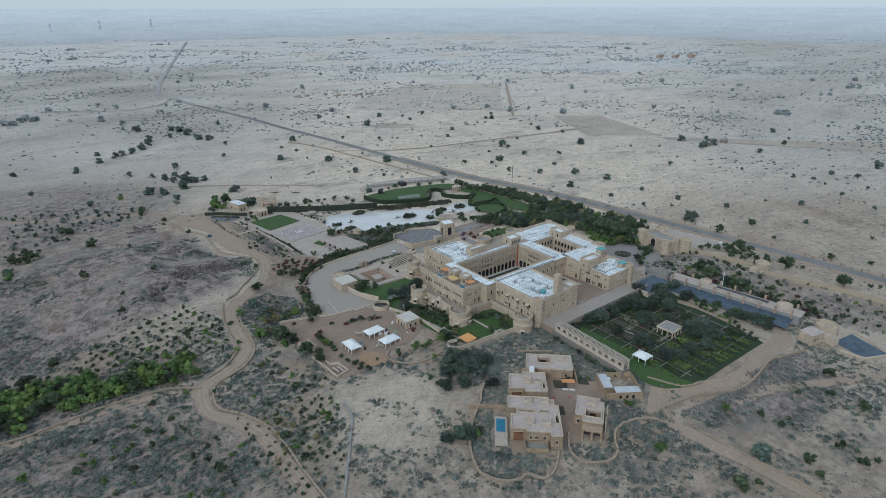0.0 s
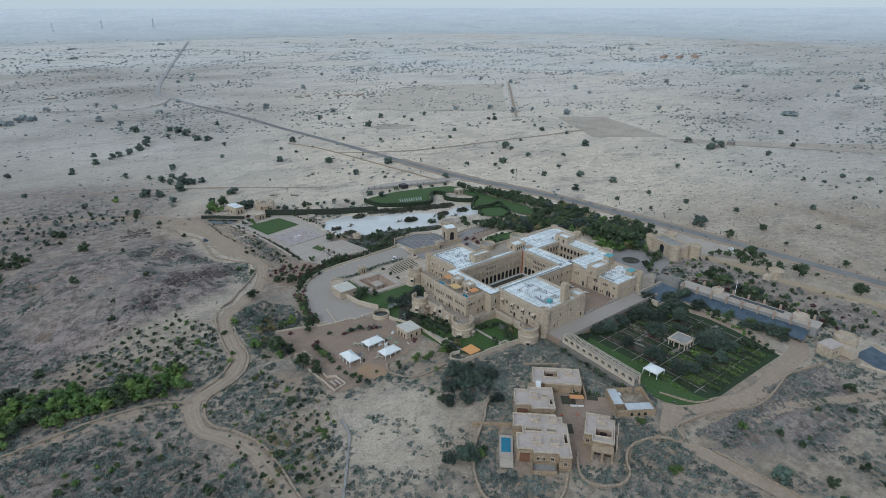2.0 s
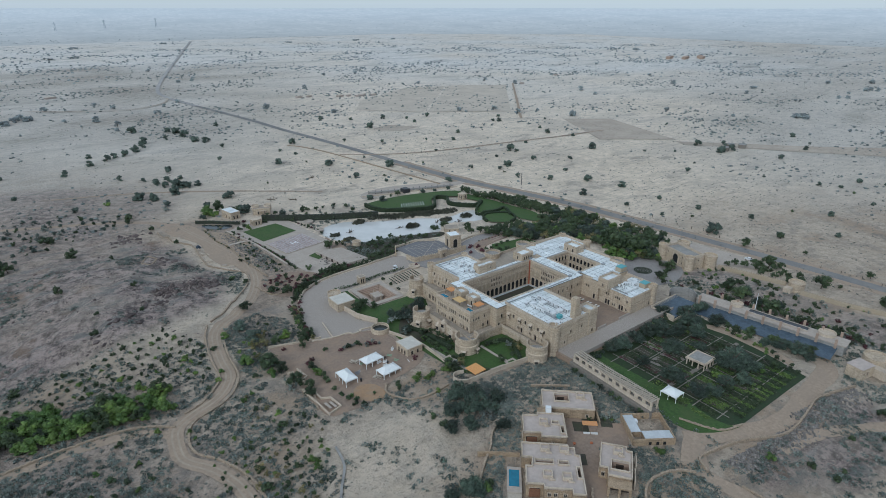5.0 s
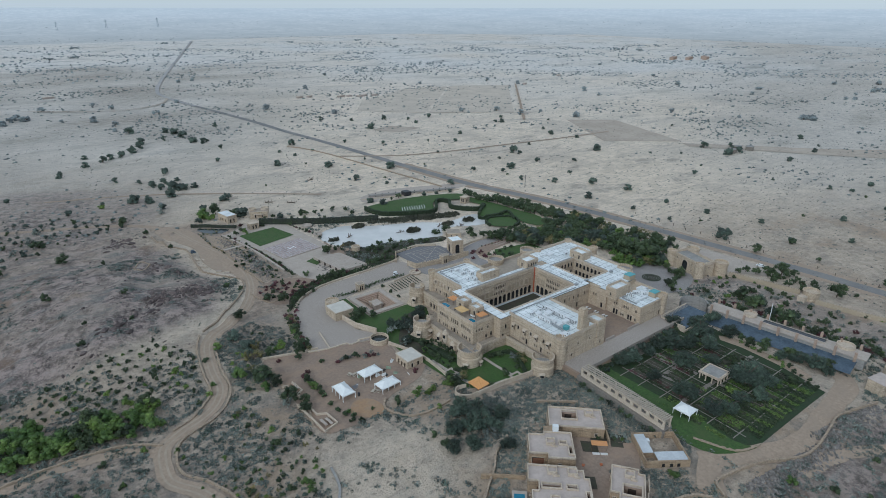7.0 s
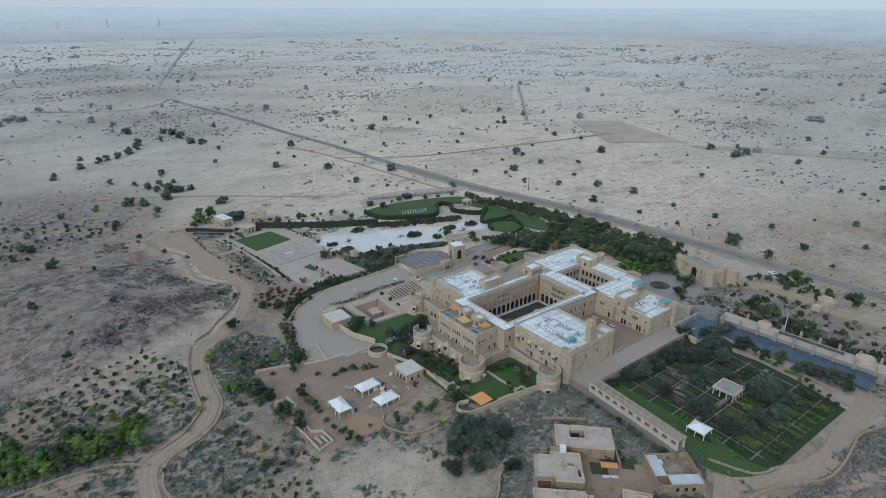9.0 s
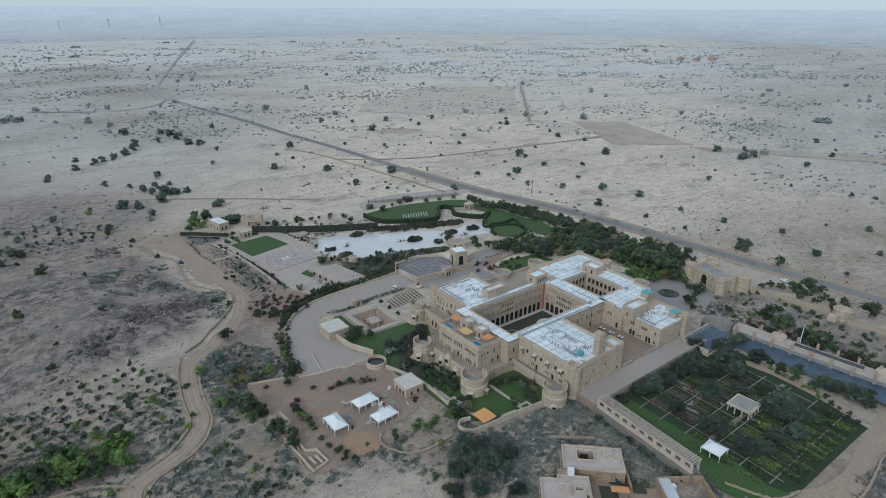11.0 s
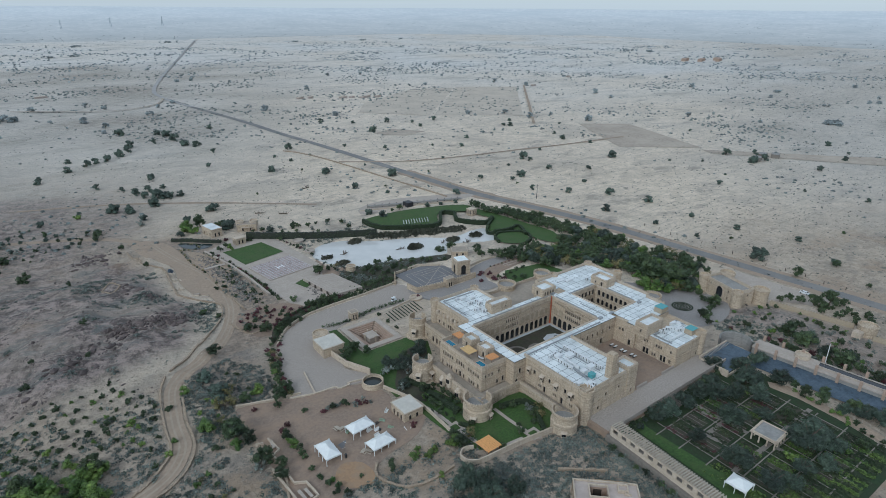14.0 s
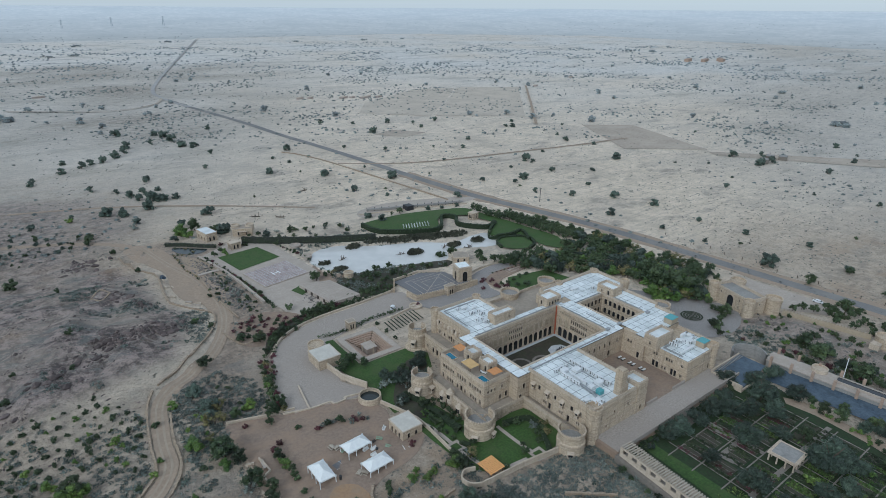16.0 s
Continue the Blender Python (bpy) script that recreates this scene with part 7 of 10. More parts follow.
for u in (-2.5, -0.9, 0.7, 2.3):
    box(bm, u, u + 0.25, -4.5, -4.25, -0.5, 2.5)
part("porch", bm, STONE_PALE, house, "open porch")

rw = thing("round_tank", "round stone water tank holding dark water", "water tank")
bm = bmesh.new()
lathe(bm, 119.8, 194.6, [(3.7, -0.4), (3.5, 2.0), (3.1, 2.0), (3.1, 0.6)], 36)
part("wall", bm, STONE, rw)
bm = bmesh.new()
disc(bm, 119.8, 194.6, 0.9, 3.15)
part("water", bm, WELL_WATER, rw, "dark water")
for x, y, r, h, mat, lab in ((158.4, 279.2, 2.2, 2.4, STONE, "round tan stone kiosk beside the pond"), (154, 327.3, 2.6, 1.2, PAVE_PALE, "round pale stone basin"), (153.2, 312, 2.4, 0.9, PAVE_PALE, "scalloped pale stone basin at the water's edge"), (166.2, 237.2, 2.6, 0.8, STONE_PALE, "low round stone planter"), (273, 246, 2.4, 1.4, STONE_PALE, "round stone seat in the trees")):
    rk = thing("round_kiosk" if h > 2 else "stone_basin", lab, "kiosk" if h > 2 else "basin")
    bm = bmesh.new()
    z = ground(x, y)
    lathe(bm, x, y, [(r, z - 0.3), (r * 0.95, z + h - 0.3), (r * 1.08, z + h - 0.2), (r * 1.08, z + h), (r * 0.85, z + h), (r * 0.85, z + h - 0.4), (0, z + h - 0.38)], 28)
    part("wall", bm, mat, rk)

# step well
sw = thing("step_well", "square pink sandstone step well with a central platform", "step well")
x0, x1, y0, y1 = WELL
bm = bmesh.new()
for a, b, c, d in ((x0, x1, y0, y0 + 2.2), (x0, x1, y1 - 2.2, y1), (x0, x0 + 2.2, y0 + 2.2, y1 - 2.2), (x1 - 2.2, x1, y0 + 2.2, y1 - 2.2)):
    box(bm, a, b, c, d, -0.4, 0.28)
part("rim", bm, PAVE_PALE, sw, "broad pale rim")
for k in range(7):
    i = 2.2 + 0.62 * k
    zt = 0.1 - 0.5 * k
    bm = bmesh.new()
    for a, b, c, d in ((x0 + i, x1 - i, y0 + i, y0 + i + .62), (x0 + i, x1 - i, y1 - i - .62, y1 - i), (x0 + i, x0 + i + .62, y0 + i, y1 - i), (x1 - i - .62, x1 - i, y0 + i, y1 - i)):
        box(bm, a, b, c, d, zt - 0.6, zt)
    part("step", bm, STONE_PINK, sw)
bm = bmesh.new()
box(bm, x0 + 6, x1 - 6, y0 + 6, y1 - 6, -3.6, -3.4)
part("water", bm, WELL_WATER, sw, "dark water")
bm = bmesh.new()
cx, cy = (x0 + x1) / 2, (y0 + y1) / 2
box(bm, cx - 1.9, cx + 1.9, cy - 2.3, cy + 2.3, -3.5, -0.6)
box(bm, cx - 2.2, cx + 2.2, cy - 2.6, cy + 2.6, -0.6, -0.4)
part("platform", bm, PAVE_PALE, sw, "raised stone platform")
for a, b in ((-2.6, 0), (2.2, 0), (0, 2.8), (0, -3.2)):
    bm = bmesh.new()
    box(bm, cx + a, cx + a + 0.4, cy + b, cy + b + 0.4, -3.5, 0.3)
    part("post", bm, STONE_PALE, sw)

# court walls by the north drive, gate arch
wall_thing("court_wall", [(168.5, 247), (169.5, 241), (183, 239), (200, 238.4)], 2.4, 0.5, STONE, "tan wall of the slate court", curve=False, merlons=0.9)
wall_thing("court_wall", [(166, 253), (172, 262.5)], 1.5, 0.5, STONE, "tan wall of the slate court", curve=False, merlons=0.9)
wall_thing("court_wall", [(173, 263), (186, 264.5), (195, 259)], 1.2, 0.5, STONE_PALE, "pale balustrade of the slate court", curve=False)
ga = thing("gate_arch", "tall square sandstone gateway with a pointed arch", "gateway", at=pose(198.4, 247.2, 0, 0, 0, -14))
block(ga, -3.2, 3.2, -3.2, 3.2, -0.5, 6.8, {"S": [(3.2, 0.2, 2.4, 4.6, True)], "W": [(3.2, 0.2, 2.0, 4.2, True)], "N": [(3.2, 0.2, 2.4, 4.6, True)]}, name="wall", top=False)
bm = bmesh.new()
box(bm, -3.4, 3.4, -3.4, 3.4, 6.5, 6.9)
part("cornice", bm, STONE_PALE, ga)
bm = bmesh.new()
box(bm, -2.6, 2.6, -2.6, 2.6, 6.9, 6.96)
part("roof", bm, ROOF_WHITE, ga, "pale roof")

# helipad
hp = thing("helipad", "tiled pinkish-grey helipad with a white letter on a low plinth", "helipad", at=pose(123.7, 290.1, 0.1, 0, 0, 9))
bm = bmesh.new()
box(bm, 0, 22.4, 0, 19.6, -0.3, 0.38)
base = part("plinth", bm, PAVE_PALE, hp, "pale stone plinth")
bm = bmesh.new()
box(bm, 0.42, 21.95, 0.42, 18.95, 0.3, 0.395, bottom=False)
part("joint_bed", bm, PAVE_WHITE, hp, "white jointing")
bm = bmesh.new()
for i in range(14):
    for j in range(12):
        box(bm, 0.5 + 1.53 * i, 1.84 + 1.53 * i, 0.5 + 1.55 * j, 1.86 + 1.55 * j, 0.39, 0.44, bottom=False)
tagged(part("tiles", bm, material("helipad_tile", (0.40, 0.33, 0.312), (0.32, 0.262, 0.248), 0.6, island=True, random_tint=0.16), hp, "grey paving tiles"), kind="stuff")
bm = bmesh.new()
for a, b, c, d in ((9.4, 10.0, 8.2, 11.6), (12.2, 12.8, 8.2, 11.6), (10.0, 12.2, 9.6, 10.2)):
    box(bm, a, b, c, d, 0.44, 0.46)
part("letter", bm, WHITE_PAINT, hp, "white painted letter H")

# sunk terrace with inlaid squares
sp = thing("inlaid_terrace", "raised stone terrace with nested square inlay", "terrace")
bm = bmesh.new()
vs = [(135.5, 281.4), (138.9, 258), (152.4, 258), (148.5, 278)]
top = [bm.verts.new((x, y, 1.6)) for x, y in vs]
low = [bm.verts.new((x, y, -0.4)) for x, y in vs]
bm.faces.new(top)
for i in range(4):
    bm.faces.new((low[i], low[(i + 1) % 4], top[(i + 1) % 4], top[i]))
part("platform", bm, PAVE_PALE, sp)
bm = bmesh.new()
cx, cy = 143.8, 269
for k in range(4):
    s, e = 0.86 - 0.2 * k, 0.835 - 0.2 * k
    for i in range(4):
        a, b = vs[i], vs[(i + 1) % 4]
        f = lambda p, q: (cx + (p[0] - cx) * q, cy + (p[1] - cy) * q, 1.63)
        quad(bm, f(a, s), f(b, s), f(b, e), f(a, e))
part("inlay", bm, PAVING, sp, "grey inlaid squares")
bm = bmesh.new()
for k in range(4):
    y = 276 - 4.4 * k
    box(bm, 135.8 + 0.7 * k, 136.2 + 0.7 * k, y - 0.6, y + 0.6, 0, 1.4)
part("niche", bm, DARK_DOOR, sp, "dark wall niches")

# ---- gatehouse on the road ----
gh = thing("gatehouse", "sandstone gatehouse with four round towers and a great arch", "gatehouse", at=pose(266.4, 151.9, 1.0, 0, 0, 73.3))
block(gh, 0.5, 18.0, -9.0, 0, -1.5, 5.7, {"N": [(9, 0.2, 3.4, 4.6, True), (4.4, 3.8, 0.7, 1.1), (14, 3.8, 0.7, 1.1), (4.4, 0.8, 0.7, 1.1)], "S": [(9, 0.2, 3.4, 4.6, True)], "W": [(3, 3.2, 0.7, 1.1), (5.4, 3.2, 0.7, 1.1)]}, name="wall", top=False)
bm = bmesh.new()
box(bm, 0.7, 17.8, -8.8, -0.2, 5.2, 5.4)
part("roof", bm, CONCRETE, gh, "grey flat roof")
bm = bmesh.new()
wall_line(bm, [Vector(p) for p in ((0.6, -0.2), (17.9, -0.2), (17.9, -8.9), (0.6, -8.9), (0.6, -0.2))], 0.6, 0.4, z=5.6, merlons=0.8)
part("parapet", bm, STONE_PALE, gh, "crenellated parapet")
for u, w, r, h in ((0, 0, 2.3, 6.8), (18.5, 0, 2.2, 6.8), (18.3, -12.6, 3.0, 5.9), (0.2, -12.8, 3.1, 5.9)):
    bm = bmesh.new()
    lathe(bm, u, w, [(r * 1.05, -1.5), (r, 1), (r, h - 1.2), (r * 1.07, h - 1.0), (r * 1.07, h), (r * 1.07 - 0.4, h), (r * 1.07 - 0.4, h - 0.8), (0, h - 0.78)], 32)
    part("tower", bm, STONE, gh, "round gate tower")
bm = bmesh.new()
wall_line(bm, [Vector(p) for p in ((16.8, -8.6), (17.6, -11.5))], 5.6, 0.6, z=0)
wall_line(bm, [Vector(p) for p in ((1.6, -8.6), (1.2, -11.5))], 5.6, 0.6, z=0)
part("wing_wall", bm, STONE, gh, "curtain wall")
wt = thing("wall_tower", "round tan watch tower on the compound wall", "tower")
bm = bmesh.new()
lathe(bm, 286, 111.2, [(3.3, -0.5), (3.3, 3.4), (3.5, 3.6), (3.5, 4.3), (3.1, 4.3), (3.1, 3.7), (0, 3.72)], 32)
part("wall", bm, STONE, wt)
bm = bmesh.new()
box(bm, 279.6, 283, 111, 114, 0, 2.4)
part("hut", bm, STONE_PALE, wt, "small guard hut")

# ---- gallery along the garden ----
gal = thing("gallery", "long concrete garden gallery with square pillars and slate slopes", "gallery", at=pose(232.2, 131, 0, 0, 0, 6.7))
bm = bmesh.new()
box(bm, 1.5, 8.5, -56, -2, 1.0, 5.0)
part("gallery_wall", bm, CONCRETE, gal, "grey plastered wall")
bm = bmesh.new()
box(bm, 1.0, 7.6, -56.5, -2, 5.0, 5.35)
part("roof", bm, PAVE_PALE, gal, "pale flat roof")
bm = bmesh.new()
box(bm, 3.4, 6.2, -43, -22, 5.35, 5.75)
part("skylight", bm, GLASS, gal, "long dark skylight")
bm = bmesh.new()
box(bm, 3.1, 3.4, -43.3, -21.7, 5.35, 5.95)
box(bm, 6.2, 6.5, -43.3, -21.7, 5.35, 5.95)
part("skylight_kerb", bm, PAVE_PALE, gal)
for j in range(9):
    for u in (1.2, 8.6):
        bm = bmesh.new()
        box(bm, u - 0.4, u + 0.4, -4 - 6.2 * j, -3.2 - 6.2 * j, 1.5, 7.0)
        part("pillar", bm, STONE_PINK, gal, "pinkish stone pillar")
bm = bmesh.new()
for a, b in ((-7.0, -3.0), (-3.0, 1.5)):
    quad(bm, (a, -54, 2.6 + (a + 7) * 0.12), (b, -54, 2.6 + (b + 7) * 0.12), (b, -4, 2.6 + (b + 7) * 0.12), (a, -4, 2.6 + (a + 7) * 0.12))
part("slate_slope", bm, BLUE_ROOF, gal, "blue-grey slate slope")
bm = bmesh.new()
lathe(bm, 6.4, -16.5, [(2.4, 3), (2.4, 6.6), (2.1, 6.6), (2.1, 6.1), (0, 6.1)], 24)
part("round_turret", bm, STONE_PALE, gal, "round roof turret")
bm = bmesh.new()
lathe(bm, 6.4, -49, [(3.0, 3), (3.0, 6.4), (2.7, 6.4), (2.7, 5.9), (0, 5.9)], 24)
part("round_turret", bm, STONE_PALE, gal, "round roof turret")
mast = thing("mast", "thin pale mast on the gallery roof", "mast", at=pose(243.6, 109.4, 1))
bm = bmesh.new()
lathe(bm, 0, 0, [(0.16, 0), (0.1, 11), (0, 11)], 10)
part("pole", bm, WHITE_PAINT, mast)
tr = thing("spa_court", "walled court with blue-grey slate roof and curved wall", "court")
bm = bmesh.new()
quad(bm, (214.6, 136, 4.6), (229.5, 136, 5.2), (230.5, 127.5, 4.6), (213, 126.4, 3.4))
part("slate_roof", bm, BLUE_ROOF, tr, "blue-grey slate roof")
for k in range(16):
    bm = bmesh.new()
    box(bm, 215.2 + 0.9 * k, 215.45 + 0.9 * k, 134.6, 136.2, 5.1, 5.22)
    part("roof_bar", bm, CONCRETE, tr, "grey roof bar")
bm = bmesh.new()
lathe(bm, 230.8, 133.6, [(5.4, 1), (5.4, 7.0), (5.0, 7.0), (5.0, 1)], 28, -60, 200)
part("curved_wall", bm, CONCRETE, tr, "curved plastered wall")
bm = bmesh.new()
box(bm, 212.6, 213.0, 126, 136.4, 0.5, 5.0)
box(bm, 213.0, 230, 136.2, 136.6, 0.5, 5.4)
box(bm, 213.0, 230, 126.0, 126.4, 0.5, 3.4)
part("court_wall", bm, STONE_PALE, tr)
eh = thing("pump_house", "small tan house with a round tower at the gallery's end", "house", at=pose(233.5, 67.6, 1.0, 0, 0, -12))
block(eh, -4.2, 2.6, -2.6, 2.6, -0.5, 3.8, {"S": [(1.6, 1.2, 1.2, 1.2), (3.4, 1.2, 1.2, 1.2)]}, mat=STONE, name="wall", top=False)
bm = bmesh.new()
box(bm, -4.4, 2.8, -2.8, 2.8, 3.8, 4.0)
part("roof", bm, PINK_ROOF, eh, "pale pink roof")
bm = bmesh.new()
lathe(bm, 9, 0.5, [(4.1, -0.5), (4.1, 4.3), (3.8, 4.3), (3.8, 3.7), (0, 3.7)], 32)
part("tower", bm, STONE, eh, "round tan tower")
bm = bmesh.new()
box(bm, 3.0, 6.0, -6.5, 1.5, -0.5, 2.6)
part("stair_wall", bm, STONE_PALE, eh, "pale stair flank")
sheet("blue_yard", [(240, 62), (252, 60), (246, 46), (236, 51)], BLUE_ROOF, 0.15, "blue-grey paved yard", "yard")
wall_thing("yard_wall", [(234.5, 58), (236, 50), (246, 45), (254, 60)], 0.8, 0.4, STONE_PALE, "low pale yard wall", curve=False)

# ---- garden ----
pg = thing("pergola", "long pale stone pergola with timber slats along the garden", "pergola", at=pose(158.9, 129.3, 4.9, 0, 0, -4.7))
SPAN = [(-0.8 - 2.95 * j, -2.5 - 2.95 * j) for j in range(11)]
top = 0.0
for a, b in SPAN + [(-32.7, None)]:
    bm = bmesh.new()
    box(bm, -1.9, -1.5, a, top, -0.3, 2.6)
    part("pier", bm, STONE_PALE, pg)
    if b is not None:
        for name, z0, z1 in (("sill_wall", -0.3, 0.9), ("lintel", 2.2, 2.6)):
            bm = bmesh.new()
            box(bm, -1.9, -1.5, b, a, z0, z1)
            part(name, bm, STONE_PALE, pg)
        top = b
for j in range(12):
    bm = bmesh.new()
    box(bm, 1.2, 1.55, -32.5 + 2.93 * j, -32.15 + 2.93 * j, -2.8, 2.6)
    part("post", bm, STONE_PALE, pg)
bm = bmesh.new()
box(bm, 1.25, 1.5, -32.7, 0, 2.6, 2.85)
part("beam", bm, WOOD_LIGHT, pg)
bm = bmesh.new()
box(bm, -1.5, 1.2, -32.7, 0, -0.9, -0.75)
part("walk", bm, PAVE_BROWN, pg, "brown paved walk under the slats")
bm = bmesh.new()
box(bm, -2.9, -1.5, -33.4, 0.6, -3.6, -0.3)
part("ledge", bm, PAVE_BROWN, pg, "rubble ledge with a beaten path")
bm = bmesh.new()
box(bm, -1.9, 1.8, -0.13, 0.13, 2.86, 3.06)
slat = link_mesh("slat", bm, WOOD_LIGHT)
for j in range(46):
    t = part("slat", slat, None, pg)
    t.location = (0, -32.4 + 0.713 * j, 0)
seg = []
for x in (173, 180, 187, 194, 201, 208, 214):
    seg.append((x, 82, x + 1.5, 126))
for y in (84, 92, 100, 108, 116, 123):
    seg.append((169.5, y, 217, y))
thin_lines("garden_paths", seg, 0.38, PAVE_BROWN, 0.22, "pale stone garden paths", "path")
random.seed(5)
for i, x in enumerate((173.9, 180.9, 187.9, 194.9, 201.9, 208.6)):
    for j, y in enumerate((85, 93, 101, 109, 117)):
        if (i, j) in ((2, 2), (3, 2)):
            continue
        s = sheet("garden_bed", [(x + 0.2, y), (x + 5.6, y), (x + 5.9, y + 6.2), (x + 0.5, y + 6.2)], GARDEN_SOIL, 0.17, "dark planted kitchen-garden bed", "garden bed")
lp = thing("orange_pergola", "small square pergola with orange slats on a round terrace", "pergola", at=pose(128.3, 147.4, 1.0, 0, 0, 2))
for k in range(11):
    bm = bmesh.new()
    box(bm, -2.5, 2.5, -2.5 + 0.48 * k, -2.14 + 0.48 * k, 2.85, 2.98)
    part("slat", bm, ORANGE_SLAT, lp)
for k in range(5):
    bm = bmesh.new()
    box(bm, -2.4 + 1.15 * k, -2.22 + 1.15 * k, -2.6, 2.6, 2.7, 2.85)
    part("beam", bm, ORANGE_CANVAS, lp)
for x in (-2.2, 2.0):
    for y in (-2.2, 2.0):
        bm = bmesh.new()
        box(bm, x, x + 0.2, y, y + 0.2, 0, 2.7)
        part("post", bm, WOOD, lp)
bm = bmesh.new()
box(bm, -3.2, 2.8, -2.8, 2.8, -1.4, 0.05)
part("floor", bm, STONE_PINK, lp, "pinkish floor")
for pts in ([(125.6, 176), (126.6, 170), (126.6, 162.2)], [(126.5, 157.8), (126.9, 154), (127.4, 150.4)], [(141.1, 159.5), (141, 152), (141.4, 146)], [(142.4, 142.4), (142.4, 141.6)], [(130.8, 145.6), (138.6, 144.6)]):
    ribbon("garden_path", pts, 1.15, PAVE_PALE, 0.2, "pale stone garden path", "path", 3, 2)
for cx, cy, a in ((126.5, 160, 1.75), (142.3, 144, 1.7)):
    thin_lines("path_square", [(cx - a - .45, cy - a, cx + a + .45, cy - a), (cx - a - .45, cy + a, cx + a + .45, cy + a), (cx - a, cy - a + .45, cx - a, cy + a - .45), (cx + a, cy - a + .45, cx + a, cy + a - .45)], 0.9, PAVE_PALE, 0.22, "square of pale stone paving round a tuft of lawn", "path")
sheet("sand_walk", [(218, 84), (221.6, 84), (223, 102), (224, 112), (221, 117), (218.4, 115), (219.6, 107)], DIRT, 0.16, "pale sandy walk beside the garden fence", "path")
fence = thing("garden_fence", "low grey timber rail fence beside the sandy walk", "fence")
for k in range(15):
    y = 86 + 2.2 * k
    bm = bmesh.new()
    box(bm, -0.09, 0.09, -0.09, 0.09, 0, 1.15, pose(222.6 + 0.05 * k, y, ground(222, y)))
    part("post", bm, WOOD_LIGHT, fence)
for h in (0.55, 1.0):
    bm = bmesh.new()
    wall_line(bm, sub([(222.6, 86), (223.3, 116.8)]), 0.09, 0.07, dz=h)
    for v in bm.verts:
        v.co.z = max(v.co.z, ground(v.co.x, v.co.y) + h)
    part("rail", bm, WOOD_LIGHT, fence)
thin_lines("garden_walk", [(189.4, 121, 191.1, 114.6), (173, 102.4, 192, 102), (191.4, 100, 192.7, 84), (200, 102.4, 217, 102.2), (180.5, 117, 181.2, 111), (182, 114.6, 190.5, 114.6), (191, 125, 191, 108)], 1.4, PAVE_BROWN, 0.2, "brown stone garden walk", "path")
thin_lines("bed_edging", [(x + dx, y, x + dx + 0.2, y + 6.2) for x in (173.9, 180.9, 187.9, 194.9, 201.9, 208.6) for dx in (1.5, 3.0, 4.5) for y in (85, 93, 109, 117)], 0.16, PAVE_BROWN, 0.24, "thin stone edging between the beds", "edging")
thin_lines("parterre_rows", [(148.5 + 1.6 * k, 225.5 + 0.2 * k, 149 + 1.6 * k, 233.5 + 0.2 * k) for k in range(10)], 0.5, HEDGE, 0.3, "rows of dark parterre planting", "garden bed")
thin_lines("spiral_bed", [(249.8 + r * math.cos(a), 165.5 + r * math.sin(a), 249.8 + r * math.cos(a + 0.42), 165.5 + r * math.sin(a + 0.42)) for r in (0.8, 1.9, 3.0, 4.0) for a in [0.4 * i for i in range(16)]], 0.6, HEDGE, 0.35, "concentric rings of dark clipped planting", "garden bed")

# ---- vehicles, poles, far things ----


def car(x, y, rz, label, mat, z=None):
    t = thing("car", label, "car", at=pose(x, y, (ground(x, y) if z is None else z) + 0.16, 0, 0, rz) @ Matrix.Scale(0.87, 4))
    prof = [(-2.2, 0.35), (-2.2, 0.85), (-1.95, 0.98), (-1.5, 1.02), (-1.0, 1.5), (0.9, 1.55), (1.75, 1.02), (2.15, 0.92), (2.25, 0.35)]
    bm = bmesh.new()
    for s in (-1, 1):
        bm.faces.new([bm.verts.new((a, s * (0.85 if b < 1.1 else 0.7), b)) for a, b in prof])
    for (a, b), (c, d) in zip(prof, prof[1:]):
        wa, wc = (0.85 if b < 1.1 else 0.7), (0.85 if d < 1.1 else 0.7)
        quad(bm, (a, -wa, b), (c, -wc, d), (c, wc, d), (a, wa, b))
    body = part("body", bm, mat, t)
    bm = bmesh.new()
    for s in (-1, 1):
        quad(bm, (-1.25, s * 0.83, 1.06), (1.5, s * 0.83, 1.06), (0.85, s * 0.735, 1.45), (-0.95, s * 0.735, 1.42))
    quad(bm, (1.72, -0.72, 1.08), (1.72, 0.72, 1.08), (0.98, 0.62, 1.54), (0.98, -0.62, 1.54))
    quad(bm, (-1.5, -0.72, 1.08), (-1.5, 0.72, 1.08), (-1.06, 0.62, 1.5), (-1.06, -0.62, 1.5))
    part("windows", bm, GLASS, body, "dark car glass")
    for a in (-1.4, 1.4):
        for s in (-1, 1):
            bm = bmesh.new()
            m = pose(a, s * 0.78, 0.32, 90)
            rings = [[bm.verts.new(m @ Vector((0.32 * math.cos(math.tau * i / 14), 0.32 * math.sin(math.tau * i / 14), w))) for i in range(14)] for w in (-0.1, 0.1)]
            for i in range(14):
                bm.faces.new((rings[0][i], rings[0][(i + 1) % 14], rings[1][(i + 1) % 14], rings[1][i]))
            bm.faces.new(rings[0])
            bm.faces.new(rings[1])
            part("wheel", bm, BLACK, t)


buggy = thing("golf_buggy", "small white open buggy parked on the cobbled drive", "buggy", at=pose(157.3, 240.5, 0.14, 0, 0, 12))
bm = bmesh.new()
box(bm, -1.15, 1.15, -0.55, 0.55, 0.3, 0.62)
box(bm, 0.75, 1.15, -0.5, 0.5, 0.62, 0.95)
part("body", bm, WHITE_PAINT, buggy)
bm = bmesh.new()
box(bm, -1.05, 0.75, -0.6, 0.6, 1.75, 1.83)
part("canopy", bm, WHITE_PAINT, buggy)
bm = bmesh.new()
